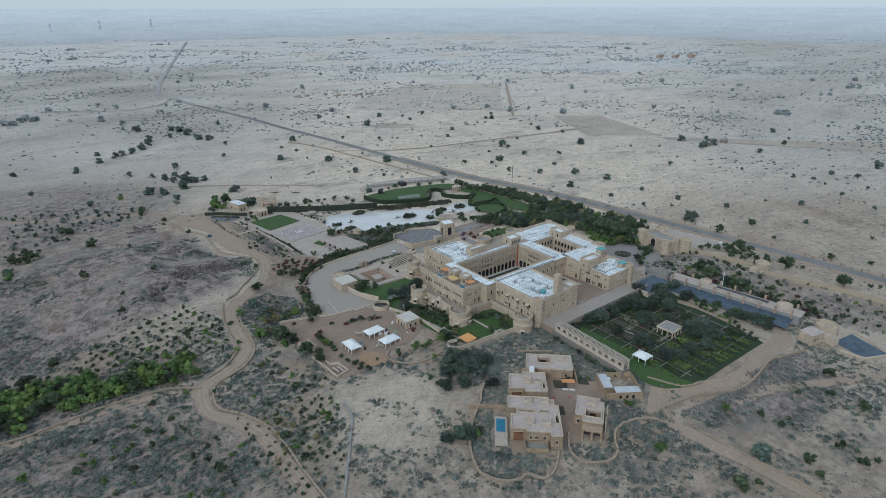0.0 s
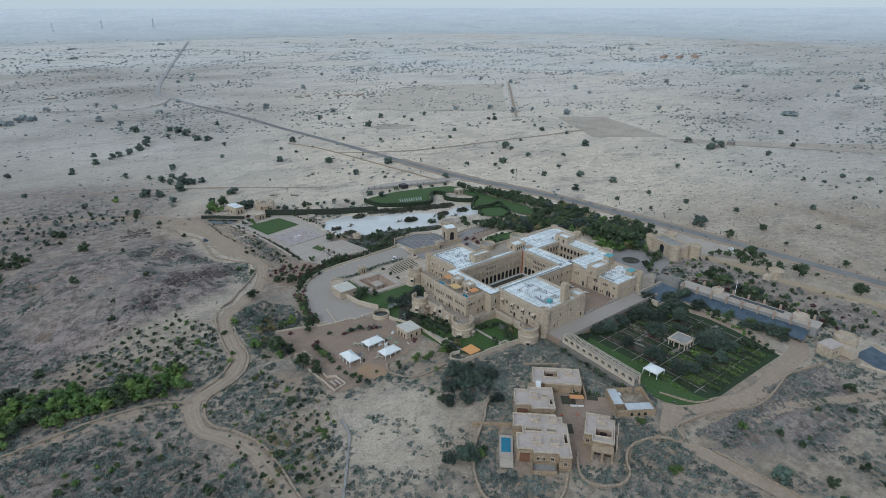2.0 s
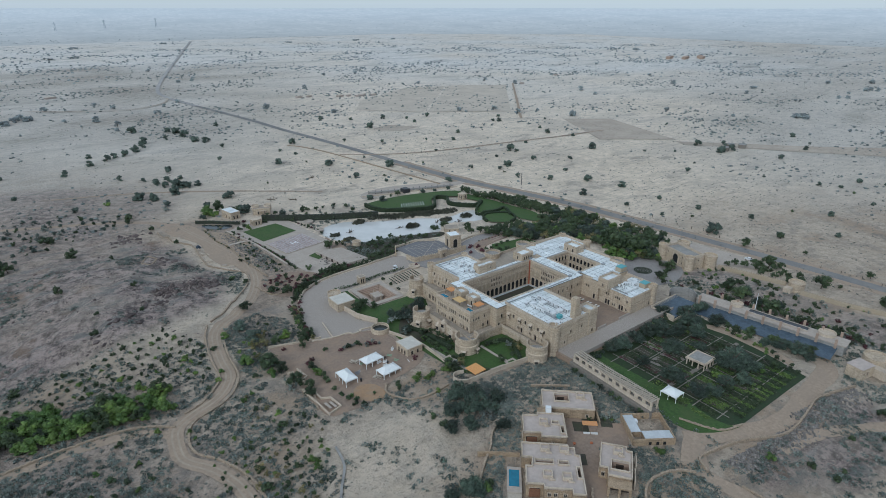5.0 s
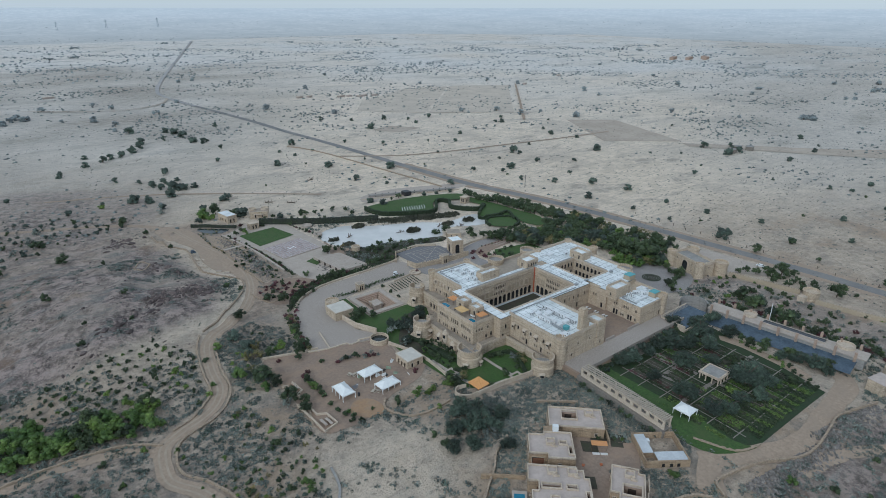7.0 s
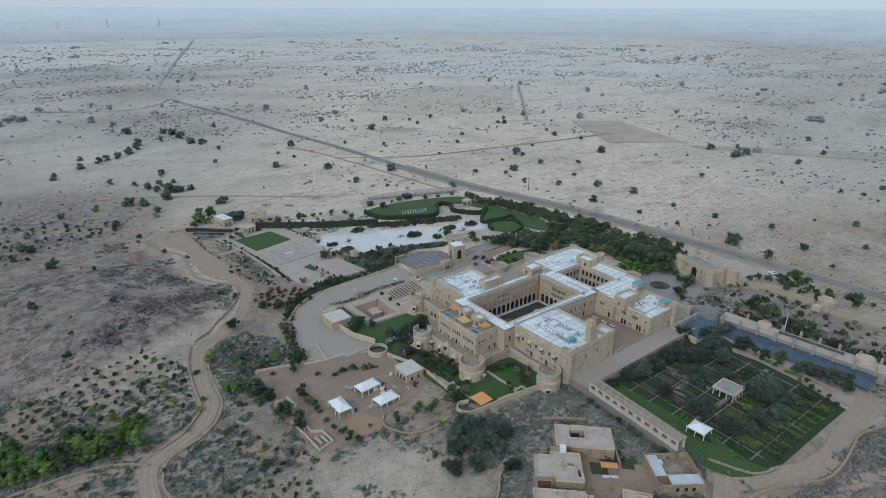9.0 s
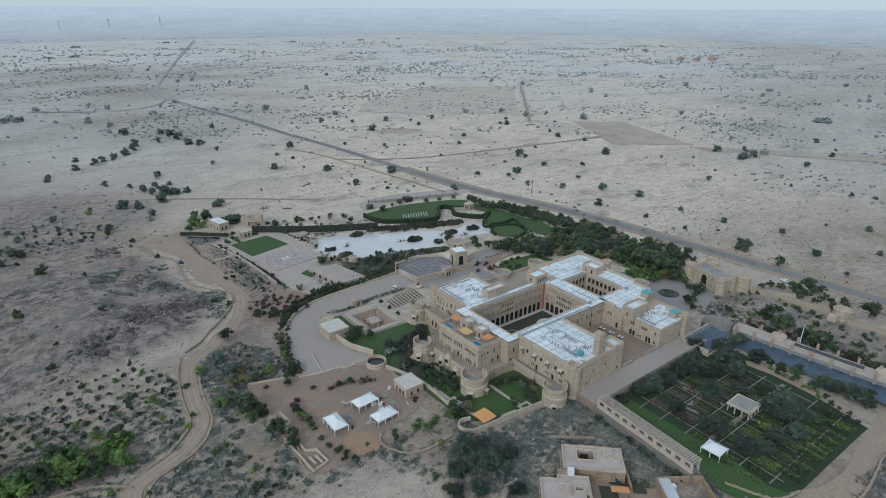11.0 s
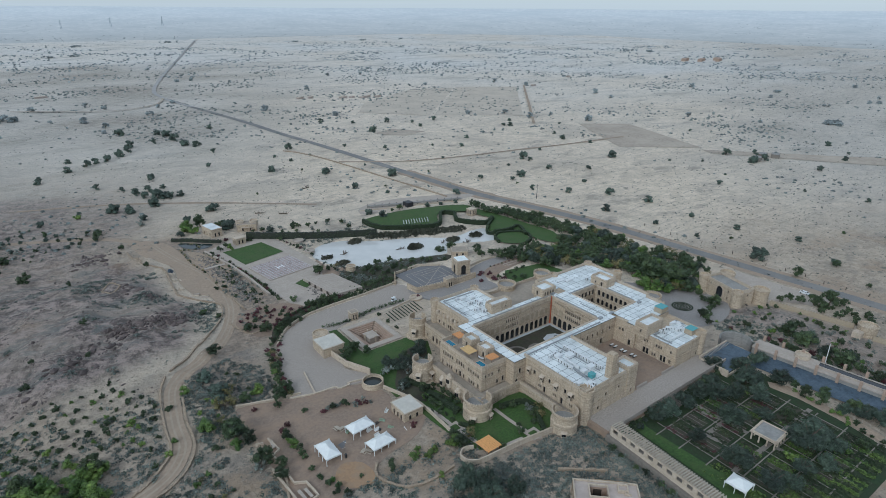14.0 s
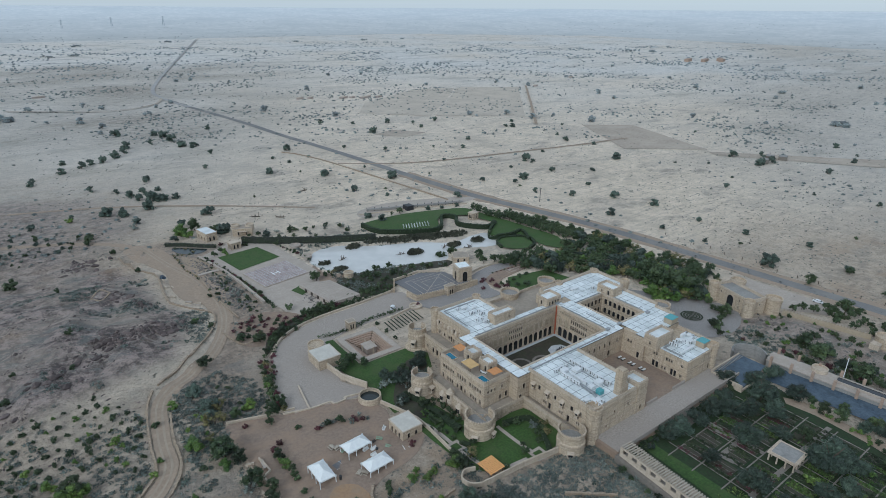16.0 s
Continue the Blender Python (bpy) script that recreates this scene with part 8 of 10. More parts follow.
box(bm, -0.5, 0.0, -0.5, 0.5, 0.62, 0.8)
box(bm, -0.55, -0.45, -0.5, 0.5, 0.8, 1.2)
part("seat", bm, DARK_METAL, buggy, "dark bench seat")
for a in (-0.95, 0.68):
    for s in (-0.55, 0.5):
        bm = bmesh.new()
        box(bm, a, a + 0.05, s, s + 0.05, 0.6, 1.76)
        part("post", bm, GREY_METAL, buggy)
for a in (-0.8, 0.8):
    for s in (-0.5, 0.5):
        bm = bmesh.new()
        m = pose(a, s, 0.24, 90)
        rings = [[bm.verts.new(m @ Vector((0.24 * math.cos(math.tau * i / 12), 0.24 * math.sin(math.tau * i / 12), w))) for i in range(12)] for w in (-0.08, 0.08)]
        for i in range(12):
            bm.faces.new((rings[0][i], rings[0][(i + 1) % 12], rings[1][(i + 1) % 12], rings[1][i]))
        bm.faces.new(rings[0])
        bm.faces.new(rings[1])
        part("wheel", bm, BLACK, buggy)
car(303.3, 141, 92, "white car parked on the paved apron by the road", WHITE_PAINT)


def post(x, y, h, label, arm=True):
    t = thing("utility_pole", label, "utility pole", "poles along the road", at=pose(x, y, ground(x, y)))
    bm = bmesh.new()
    lathe(bm, 0, 0, [(0.22, -0.3), (0.13, h), (0, h)], 10)
    part("pole", bm, DARK_METAL, t)
    if arm:
        bm = bmesh.new()
        box(bm, -1.1, 1.1, -0.07, 0.07, h - 0.9, h - 0.75)
        box(bm, -0.7, 0.7, -0.07, 0.07, h - 1.8, h - 1.66)
        part("crossarm", bm, DARK_METAL, t)


post(309.3, 307.6, 9.5, "dark utility pole beside the road")
for k in range(22):
    x, y = 322 + 1.1 * math.sin(k * 2.1), 235 - 8.6 * k
    fp = thing("fence_post", "short weathered fence post beside the road", "fence post", "fence along the road", at=pose(x, y, ground(x, y)))
    bm = bmesh.new()
    box(bm, -0.12, 0.12, -0.12, 0.12, -0.2, 1.5)
    part("stake", bm, BARK, fp)
# steel colour paled to blue-grey to imitate haze over the distance
PYLON_STEEL = material("hazed_galvanised_steel", (0.40, 0.43, 0.47), (0.36, 0.39, 0.43), 2.0, rough=0.7, bump=0.0)
for x, y, z in ((393, 3415, 6.0), (606, 3456, 14.0), (842, 3460, 20.0)):
    t = thing("pylon", "far steel lattice power pylon", "pylon", "line of far pylons", at=pose(x, y, z))
    for s in (-1, 1):
        for w in (-1, 1):
            bm = bmesh.new()
            v = [(s * 4, w * 4, 0), (s * 4 + 1.0, w * 4, 0), (s * 0.5 + 0.8, w * 0.5, 46), (s * 0.5, w * 0.5, 46)]
            quad(bm, *v)
            quad(bm, *[(a, b + 0.9, c) for a, b, c in v])
            part("leg", bm, PYLON_STEEL, t)
    for z, L in ((36, 8), (41, 6.5)):
        bm = bmesh.new()
        box(bm, -L, L, -0.5, 0.5, z, z + 0.9)
        part("crossarm", bm, PYLON_STEEL, t)


def make_chair():
    t = thing("garden_chair", "white garden chair set out in a row on the lawn", "chair", "rows of lawn chairs")
    bm = bmesh.new()
    box(bm, -0.27, 0.27, -0.25, 0.25, 0.42, 0.5)
    part("seat", bm, WHITE_PAINT, t)
    bm = bmesh.new()
    box(bm, -0.27, 0.27, 0.2, 0.27, 0.5, 1.0)
    part("backrest", bm, WHITE_PAINT, t)
    for x in (-0.25, 0.2):
        for y in (-0.24, 0.19):
            bm = bmesh.new()
            box(bm, x, x + 0.05, y, y + 0.05, 0, 0.42)
            part("leg", bm, WHITE_PAINT, t)
    return t


chair = make_chair()
chair.matrix_basis = pose(214.5, 319.5, 0.95, 0, 0, 60)
for i in range(10):
    for j in range(4):
        if i or j:
            if i in (4, 5) and j < 0:
                continue
            copy_thing(chair, pose(214.5 + 1.55 * i - 0.9 * j, 319.5 - 0.42 * i - 1.6 * j + 3 * (j > 1) - 3 * (j > 1), 0.95, 0, 0, 60))
jt = thing("footbridge", "long low footbridge with dark posts and a black hut", "footbridge")
bm = bmesh.new()
wall_line(bm, sub([(212, 355), (236, 346), (269, 335)]), 0.25, 1.4, dz=1.3)
part("deck", bm, CONCRETE, jt)
for k in range(14):
    bm = bmesh.new()
    x, y = 212 + 4.2 * k, 355 - 1.5 * k
    box(bm, x - 0.15, x + 0.15, y - 0.15, y + 0.15, -0.3, 2.3)
    part("post", bm, DARK_METAL, jt)
bm = bmesh.new()
box(bm, 232, 236.5, 341.5, 346.5, 0, 2.8)
part("hut", bm, DARK_METAL, jt, "black hut")


def old_house(x, y, w, d, h, label, mat=CONCRETE, roof=PAVE_BROWN):
    return kiosk(x, y, 20, w, d, h, ground(x, y), label, False, mat, "farm_hut", roof)


for x, y in ((545, 279), (552, 272), (530, 276)):
    old_house(x, y, 8, 6, 3, "low grey farm hut far out on the plain")
for x, y, w in ((880, 792, 10), (735, 735, 9), (376, 812, 9), (390, 810, 7), (427, 787, 12), (438, 783, 7), (450, 772, 13), (458, 776, 8), (470, 768, 9), (100, 1010, 14)):
    old_house(x, y, w, 4.5, 2.3, "low pale building far out on the plain", STONE_PALE, PINK_ROOF)
for x, y, w in ((1382, 878, 40), (1415, 856, 44), (1448, 832, 34), (1470, 850, 30)):
    old_house(x, y, w, 9, 6, "long reddish building in a far village", STONE_PINK, STONE_PINK)

# ---- trees: place in plan and crown width ----
WEST_FIELD_a = [(36, 814, 16.7), (53, 835, 20.2), (80, 887, 9.3), (117, 772, 9.7), (89, 791, 5.7), (130, 729, 8.2), (124, 699, 6.3), (133, 680, 10.4), (183, 783, 11.6), (135, 893, 7.8), (150, 859, 8.3), (164, 666, 7.9), (169, 654, 10.4), (171, 632, 10.2), (172, 603, 9.8), (181, 599, 12.3), (131, 621, 9.7), (126, 604, 8.5), (117, 591, 9.2), (107, 579, 8), (98, 578, 7.5), (91, 568, 8.6), (81, 590, 6.2), (77, 558, 7.1), (58, 546, 4.4), (56, 532, 5.9), (86, 494, 6.1), (16, 551, 5.4), (120, 498, 5.6), (114, 446, 12.9)]
WEST_FIELD_b = [(108, 435, 8.9), (104, 466, 5.6), (165, 514, 5.6), (184, 563, 5.7), (213, 669, 6.1), (152, 627, 6.5), (132, 405, 6.3), (302, 747, 10.9), (296, 787, 4.7), (198, 471, 6.4), (168, 421, 2.6), (86, 435, 8.7), (94, 429, 6.9), (69, 442, 3.4), (21, 484, 4.5), (99, 748, 3.8), (44, 731, 3.6), (95, 442, 3.2), (228, 864, 7.5), (204, 836, 5.9), (319, 1108, 8.7), (295, 1104, 9.5), (362, 1048, 6.9), (303, 1332, 13), (234, 1760, 18.5), (186, 1736, 16.7), (173, 1765, 14.5), (107, 1580, 11.7), (282, 2151, 29.9), (326, 1930, 12.4)]
WEST_FIELD_c = [(164, 2094, 14), (576, 2288, 60.3)]
NORTH_FIELD_a = [(229, 444, 8.9), (265, 410, 9.2), (353, 667, 8.7), (320, 637, 6.4), (346, 615, 5.3), (379, 599, 7.1), (395, 560, 5.2), (400, 582, 4.7), (283, 516, 4.4), (309, 491, 4.4), (338, 561, 9.8), (238, 534, 8.2), (244, 503, 3.3), (217, 512, 4.6), (199, 475, 5.5), (223, 494, 4), (218, 462, 2.6), (227, 397, 5.9), (246, 389, 2.8), (239, 375, 3.5), (426, 579, 7.2), (348, 474, 3.5), (327, 431, 3.7), (368, 458, 5.5), (394, 483, 5.8), (481, 587, 7.6), (481, 574, 4.4), (516, 563, 8.9), (489, 526, 5.4), (467, 509, 11.6)]
NORTH_FIELD_b = [(525, 530, 9.3), (557, 529, 5.7), (523, 485, 4.1), (464, 427, 6.3), (479, 451, 4.4), (379, 391, 9.2), (379, 384, 4.6), (354, 382, 3.6), (340, 354, 8.4), (328, 350, 4.5), (324, 341, 2.8), (322, 324, 5.1), (373, 357, 5.7), (399, 341, 4), (366, 317, 3.3), (337, 305, 5.1), (413, 406, 3.9), (312, 366, 4.6), (274, 346, 6.5), (293, 404, 2.6), (264, 448, 3.1), (693, 985, 6.9), (704, 933, 6.7), (880, 796, 12.4), (591, 799, 11.4), (606, 844, 12.8), (786, 906, 6.8), (735, 749, 12.8), (713, 802, 9.6), (596, 1036, 8.7)]
NORTH_FIELD_c = [(555, 910, 5.2), (539, 1055, 8.5), (422, 890, 9.5), (935, 2087, 17.7), (1200, 2070, 24.6), (1098, 1826, 11.8), (1360, 2073, 19.7), (1194, 1919, 12.6), (444, 656, 4.6), (210, 335, 6.2)]
EAST_FIELD_a = [(745, 620, 10.1), (724, 576, 7.8), (563, 479, 10.6), (473, 401, 4.8), (443, 353, 8.8), (398, 339, 4.1), (365, 315, 3.4), (356, 286, 7.3), (326, 265, 6.3), (363, 261, 7), (358, 228, 4.1), (329, 233, 4), (330, 208, 3.1), (342, 195, 2.7), (359, 201, 4.7), (326, 172, 9.6), (437, 256, 5.3), (465, 267, 2.5), (490, 300, 3.2), (470, 317, 3.2), (527, 301, 8.4), (547, 285, 11.2), (525, 278, 16.3), (706, 361, 5.6), (644, 324, 3.2), (598, 378, 4.6), (676, 429, 8.1), (640, 344, 3.3), (536, 231, 7.2), (588, 233, 5.5)]
EAST_FIELD_b = [(616, 241, 4), (640, 267, 7.2), (662, 260, 3.7), (692, 301, 3.9), (892, 366, 11.4), (761, 310, 21), (468, 212, 3.2), (475, 177, 4.4), (481, 165, 3.9), (473, 154, 3), (454, 136, 3.6), (409, 144, 4.6), (399, 162, 2.7), (368, 172, 4.5), (515, 147, 5.3), (485, 131, 3.7), (573, 153, 4.8), (555, 146, 7.9), (436, 111, 3.4), (374, 127, 3.8), (349, 147, 4.9), (509, 163, 5.4), (710, 242, 5), (727, 219, 5.5), (912, 450, 7.1), (975, 475, 14.1), (929, 581, 10.9), (1007, 679, 8.9), (1124, 890, 14.6), (1560, 1173, 53.3)]
EAST_FIELD_c = [(1584, 1117, 24.5), (971, 346, 14.4), (1085, 346, 16.4), (1024, 356, 6.2), (1197, 384, 11), (1146, 427, 14)]
HILL_TREES_a = [(67, 434, 4.7), (49, 432, 5.2), (70, 392, 6.3), (78, 370, 4.2), (94, 402, 6.6), (83, 339, 3.4), (50, 275, 3.2), (53, 242, 4.2), (51, 333, 3.2), (89, 273, 3.2), (76, 227, 5.4), (71, 229, 2.6), (63, 218, 2.8), (78, 217, 7.3), (71, 206, 4), (52, 216, 2.5), (6, 347, 7.6), (1, 346, 7.5), (-3, 337, 6.1), (27, 271, 3.2), (29, 382, 8.6), (36, 350, 6.8), (24, 294, 4.6), (18, 272, 2.8), (94, 269, 3), (100, 253, 4.4), (104, 250, 3.6)]
HILL_TREES_b = [(61, 203, 2.3)]
SOUTH_SCRUB_a = [(3, 229, 4.4), (-1, 180, 5.1), (0, 165, 3.4), (2, 167, 2.1), (-12, 171, 3.4), (58, 198, 2.8), (53, 143, 2.2), (32, 141, 3.5), (54, 196, 2.2), (53, 191, 2.7), (44, 147, 1.9), (28, 173, 1.6), (15, 167, 1.8), (32, 155, 1.5), (18, 149, 1.4), (27, 148, 1.4), (18, 141, 1.2), (45, 138, 2.1), (53, 150, 3.1)]
VILLA_SCRUB_a = [(77, 180, 5.5), (66, 164, 3.4), (61, 160, 1.6), (66, 145, 3.1), (66, 142, 2.3), (62, 146, 1.9), (52, 143, 3.7), (57, 141, 2.3), (53, 136, 2.2), (53, 131, 2.9), (67, 136, 1.5), (93, 108, 7.4), (89, 111, 4.4), (97, 106, 3.7), (103, 132, 4.2), (103, 138, 2.6), (116, 132, 7.8), (114, 140, 7.1), (109, 127, 6.6), (119, 128, 5.1), (117, 143, 5.4), (112, 147, 2.2), (44, 148, 2.2), (45, 121, 1.3)]
EAST_SCRUB_a = [(166, 66, 3.5), (172, 58, 3.6), (155, 50, 6.5), (134, 69, 4.3), (139, 51, 5.5), (139, 47, 5.4), (202, 49, 3.8), (191, 48, 2.9), (214, 54, 5.2), (177, 37, 3.6), (181, 39, 4.5), (164, 40, 4.3), (179, 28, 2.1), (174, 30, 4.2), (194, 56, 2.8), (204, 64, 3.5), (173, 52, 3.1), (178, 52, 1.9), (144, 45, 2.7), (143, 86, 3.5), (202, 39, 4.8), (160, 36, 2.8), (133, 48, 2.6)]
GARDEN_TREES_a = [(214, 132, 6.6), (220, 125, 8.8), (229, 124, 6.7), (254, 120, 9.3), (255, 127, 7.1), (253, 108, 7.9), (297, 105, 7.4), (300, 130, 7.8), (305, 126, 5.2), (296, 134, 6.5), (224, 114, 7.5), (227, 94, 5.1), (228, 86, 8), (326, 95, 4.5), (320, 152, 5.7), (346, 145, 4.4)]
GARDEN_TREES_c = [(180.6, 126.9, 8.0), (187.7, 125.7, 7.0), (195.7, 126.3, 8.0), (199.6, 122.0, 8.0), (192.2, 113.5, 8.8), (214.3, 120.7, 9.2), (209.9, 114.0, 8.0), (201.8, 109.1, 6.0), (176.9, 103.9, 9.2), (176.6, 94.1, 7.6), (198.6, 95.0, 11.0), (206.3, 96.3, 8.0), (194.3, 88.4, 6.6), (180.3, 91.2, 6.0), (176.8, 115.4, 5.6), (175.7, 127.3, 6.4), (205.8, 104.4, 4.8), (204.5, 119.4, 7.2), (203.8, 90.8, 7.2), (188.1, 91.5, 6.2), (205.0, 127.4, 6.0)]
GARDEN_TREES_b = [(333, 127, 2.8), (334, 80, 3.7), (304, 100, 2.5), (297, 79, 6.9), (305, 71, 2.7), (307, 68, 2.3), (266, 97, 3.4), (375, 93, 2.7), (298, 186, 5.3), (267, 180, 13.8), (264, 189, 12.6), (286, 185, 8.6), (268, 199, 11.5)]


def lump():
    """A ball of 24 four-sided facets: corners and faces."""
    ids, corners, faces = {}, [], []
    for axis in range(3):
        for s in (-1, 1):
            for i in (-1, 0):
                for j in (-1, 0):
                    face = []
                    for a, b in ((i, j), (i + 1, j), (i + 1, j + 1), (i, j + 1)):
                        q = [0, 0, 0]
                        q[axis], q[(axis + 1) % 3], q[(axis + 2) % 3] = s, a, b
                        if tuple(q) not in ids:
                            ids[tuple(q)] = len(corners)
                            corners.append(Vector(q).normalized())
                        face.append(ids[tuple(q)])
                    faces.append(face if s > 0 else face[::-1])
    return np.array([tuple(v) for v in corners]), np.array(faces)


LUMP = lump()


def cloud(name, centres, radii, k, leaf, squash=0.7, seed=1, up=0.0, core=None):
    """Many small clumps of leaves as one mesh: k leaves for each clump, round an uneven dense heart where core gives one."""
    rng = np.random.default_rng(seed)
    c, r = np.asarray(centres, float), np.asarray(radii, float)
    n = len(c)
    d = rng.normal(size=(n, k, 3))
    d /= np.linalg.norm(d, axis=2, keepdims=True)
    d[..., 2] = np.abs(d[..., 2]) if up >= 0 else d[..., 2]
    p = c[:, None, :] + d * (rng.uniform(0.25, 1.0, (n, k, 1)) ** 0.6) * r[:, None, None] * np.array([1, 1, squash])
    a, b = rng.normal(size=(n, k, 3)), rng.normal(size=(n, k, 3))
    if up > 0:
        b[..., 2] += up * 3
        a /= np.linalg.norm(a, axis=2, keepdims=True)
        b -= a * (a * b).sum(2, keepdims=True)
        b /= np.linalg.norm(b, axis=2, keepdims=True)
    else:
        face = b + d * 0.7
        face[..., 2] = np.abs(face[..., 2]) + 0.6
        face /= np.linalg.norm(face, axis=2, keepdims=True)
        a -= face * (a * face).sum(2, keepdims=True)
        a /= np.linalg.norm(a, axis=2, keepdims=True)
        b = np.cross(face, a)
    s = rng.uniform(0.6, 1.3, (n, k, 1)) * leaf * r[:, None, None]
    tall = 1.0 + max(up, 0.0)
    quads = np.stack([p - a * s * 0.6, p - b * s * 0.15 + a * s * 0.05 - b * s * 0.5 * tall, p + a * s * 0.6, p + b * s * 0.6 * tall], 2).reshape(-1, 3)
    if core:
        cc, cr = np.asarray(core[0], float), np.asarray(core[1], float)
        out = LUMP[0][None] * rng.uniform(0.72, 1.18, (len(cc), len(LUMP[0]), 1)) * cr[:, None, None] * np.array([1, 1, squash])
        quads = np.concatenate([quads, (cc[:, None, :] + out)[:, LUMP[1]].reshape(-1, 3)])
    me = bpy.data.meshes.new(name)
    m = len(quads) // 4
    me.vertices.add(len(quads))
    me.vertices.foreach_set("co", quads.ravel())
    me.loops.add(len(quads))
    me.loops.foreach_set("vertex_index", np.arange(len(quads)))
    me.polygons.add(m)
    me.polygons.foreach_set("loop_start", np.arange(0, len(quads), 4))
    me.update(calc_edges=True)
    return me


def stuff(name, me, mat, label, category):
    ob = new(name, me)
    me.materials.append(mat)
    return tagged(ob, label, category, kind="stuff")


def crown_mesh(name, seed, lobes, leaves, mat, height=0.8, spread=0.34, leaf=0.30, low=0.3, grade=0, dense=0.85):
    """A crown one metre wide, of uneven lobes with gaps between them; grades 1 and 2 have fewer, larger leaves."""
    rng = np.random.default_rng(seed)
    cs, rs, hearts, sizes = [], [], [], []
    for i in range(lobes):
        a, rad = rng.uniform(0, math.tau), spread * math.sqrt(rng.uniform(0.02, 1))
        z = height * rng.uniform(low, 0.8) * (1.1 - rad)
        size = rng.uniform(0.12, 0.21)
        hearts.append((rad * math.cos(a), rad * math.sin(a), z))
        sizes.append(size * dense)
        for _ in range(leaves // 14):
            q = rng.normal(size=3)
            q /= np.linalg.norm(q)
            q[2] = abs(q[2]) * 1.1 - 0.25
            lobe = size * rng.uniform(0.75, 1.1)
            cs.append((rad * math.cos(a) + q[0] * lobe, rad * math.sin(a) + q[1] * lobe, z + q[2] * lobe * 0.85))
            rs.append(rng.uniform(0.05, 0.085))
    if grade:
        keep = rng.permutation(len(cs))[:(70 if grade == 1 else 22)]
        cs, rs = [cs[k] for k in keep], [rs[k] * (1.25 if grade == 1 else 1.6) for k in keep]
    me = cloud(name, cs, rs, (10, 4, 2)[grade], leaf * (1.7, 2.6, 3.2)[grade], 0.8, seed, -1, (hearts[:9] if grade == 2 else hearts, sizes[:9] if grade == 2 else sizes))
    me.materials.append(mat)
    return me


def trunk_mesh(seed, height=0.45, r=0.035, lean=0.1):
    rng = random.Random(seed)
    bm = bmesh.new()

    def limb(p, q, r0, r1):
        d = (q - p).normalized()
        m = d.to_track_quat("Z", "Y").to_matrix()
        rings = [[bm.verts.new(c + m @ Vector((rr * math.cos(math.tau * i / 6), rr * math.sin(math.tau * i / 6), 0))) for i in range(6)] for c, rr in ((p, r0), (q, r1))]
        for i in range(6):
            bm.faces.new((rings[0][i], rings[0][(i + 1) % 6], rings[1][(i + 1) % 6], rings[1][i]))

    fork = Vector((rng.uniform(-lean, lean), rng.uniform(-lean, lean), height * 0.55))
    limb(Vector((0, 0, -0.04)), fork, r, r * 0.75)
    for k in range(4):
        a = math.tau * k / 4 + rng.uniform(-0.5, 0.5)
        limb(fork, fork + Vector((0.24 * math.cos(a), 0.24 * math.sin(a), height * rng.uniform(0.4, 0.8))), r * 0.6, r * 0.2)
    return link_mesh("trunk", bm, BARK)


KINDS = {}


def kind_of_tree(key, name, label, category, group, mat, seeds, lobes, leaves, **shape):
    """Some tree shapes of one kind, to be copied."""
    made = []
    low = shape.pop("stem", 0.45)
    for s in seeds:
        made.append([crown_mesh("crown", s, lobes, leaves, mat, grade=g, **shape) for g in (0, 1, 2)] + [trunk_mesh(s, low)])
    KINDS[key] = [made, None, name, label, category, group]


kind_of_tree("field", "tree", "dark green desert tree standing on sand", "tree", "desert trees", LEAF_DUSTY, (1, 2, 3, 4), 14, 140, leaf=0.40, height=0.72, low=0.14, spread=0.30, stem=0.3)
kind_of_tree("acacia", "acacia_tree", "large grey-green acacia with a wide feathery crown", "tree", "acacias", LEAF_DARK, (11, 12, 13), 20, 320, height=0.62, leaf=0.21, dense=0.62)
kind_of_tree("bush", "bush", "rounded green bush on scrubland", "bush", "scrubland bushes", LEAF, (21, 22, 23), 10, 120, leaf=0.38, height=0.7, low=0.12, stem=0.25)
kind_of_tree("bright", "bush", "bright green leafy bush on scrubland", "bush", "bright bushes", LEAF_BRIGHT, (31, 32, 33), 12, 190, leaf=0.27, height=0.75, low=0.15, stem=0.3)
kind_of_tree("dry", "bush", "yellowing feathery bush on scrubland", "bush", "yellowing bushes", LEAF_DRY, (41, 42), 9, 80, height=0.7, low=0.12, stem=0.3, dense=0.5)
kind_of_tree("red", "shrub", "dark red-leaved ornamental shrub in a bed", "shrub", "red shrubs", LEAF_RED, (51, 52), 7, 90, height=0.7, low=0.12, stem=0.2)
kind_of_tree("grey", "bush", "grey half-bare desert bush", "bush", "grey bushes", SCRUB, (61, 62), 8, 70, height=0.6, low=0.12, stem=0.3, dense=0.5)
kind_of_tree("wood", "tree", "dense green tree in the shelter belt", "tree", "shelter belt trees", LEAF, (71, 72, 73, 74), 15, 190, height=0.85, leaf=0.30, dense=0.7)


WANTED = []


def plant(key, x, y, w, rng):
    """Notes a plant, to be set out with the rest, the nearest first; none grows through the garden pavilion or on the gate court."""
    if math.hypot(x - 192.9, y - 103.3) < 4.4 + w * 0.35 or math.hypot(x - 251, y - 166) < 7 + w * 0.5:
        return
    WANTED.append((math.hypot(x - 60, y - 80), key, x, y, w, rng.randrange(100), rng.uniform(0, 360), rng.uniform(0.85, 1.15)))


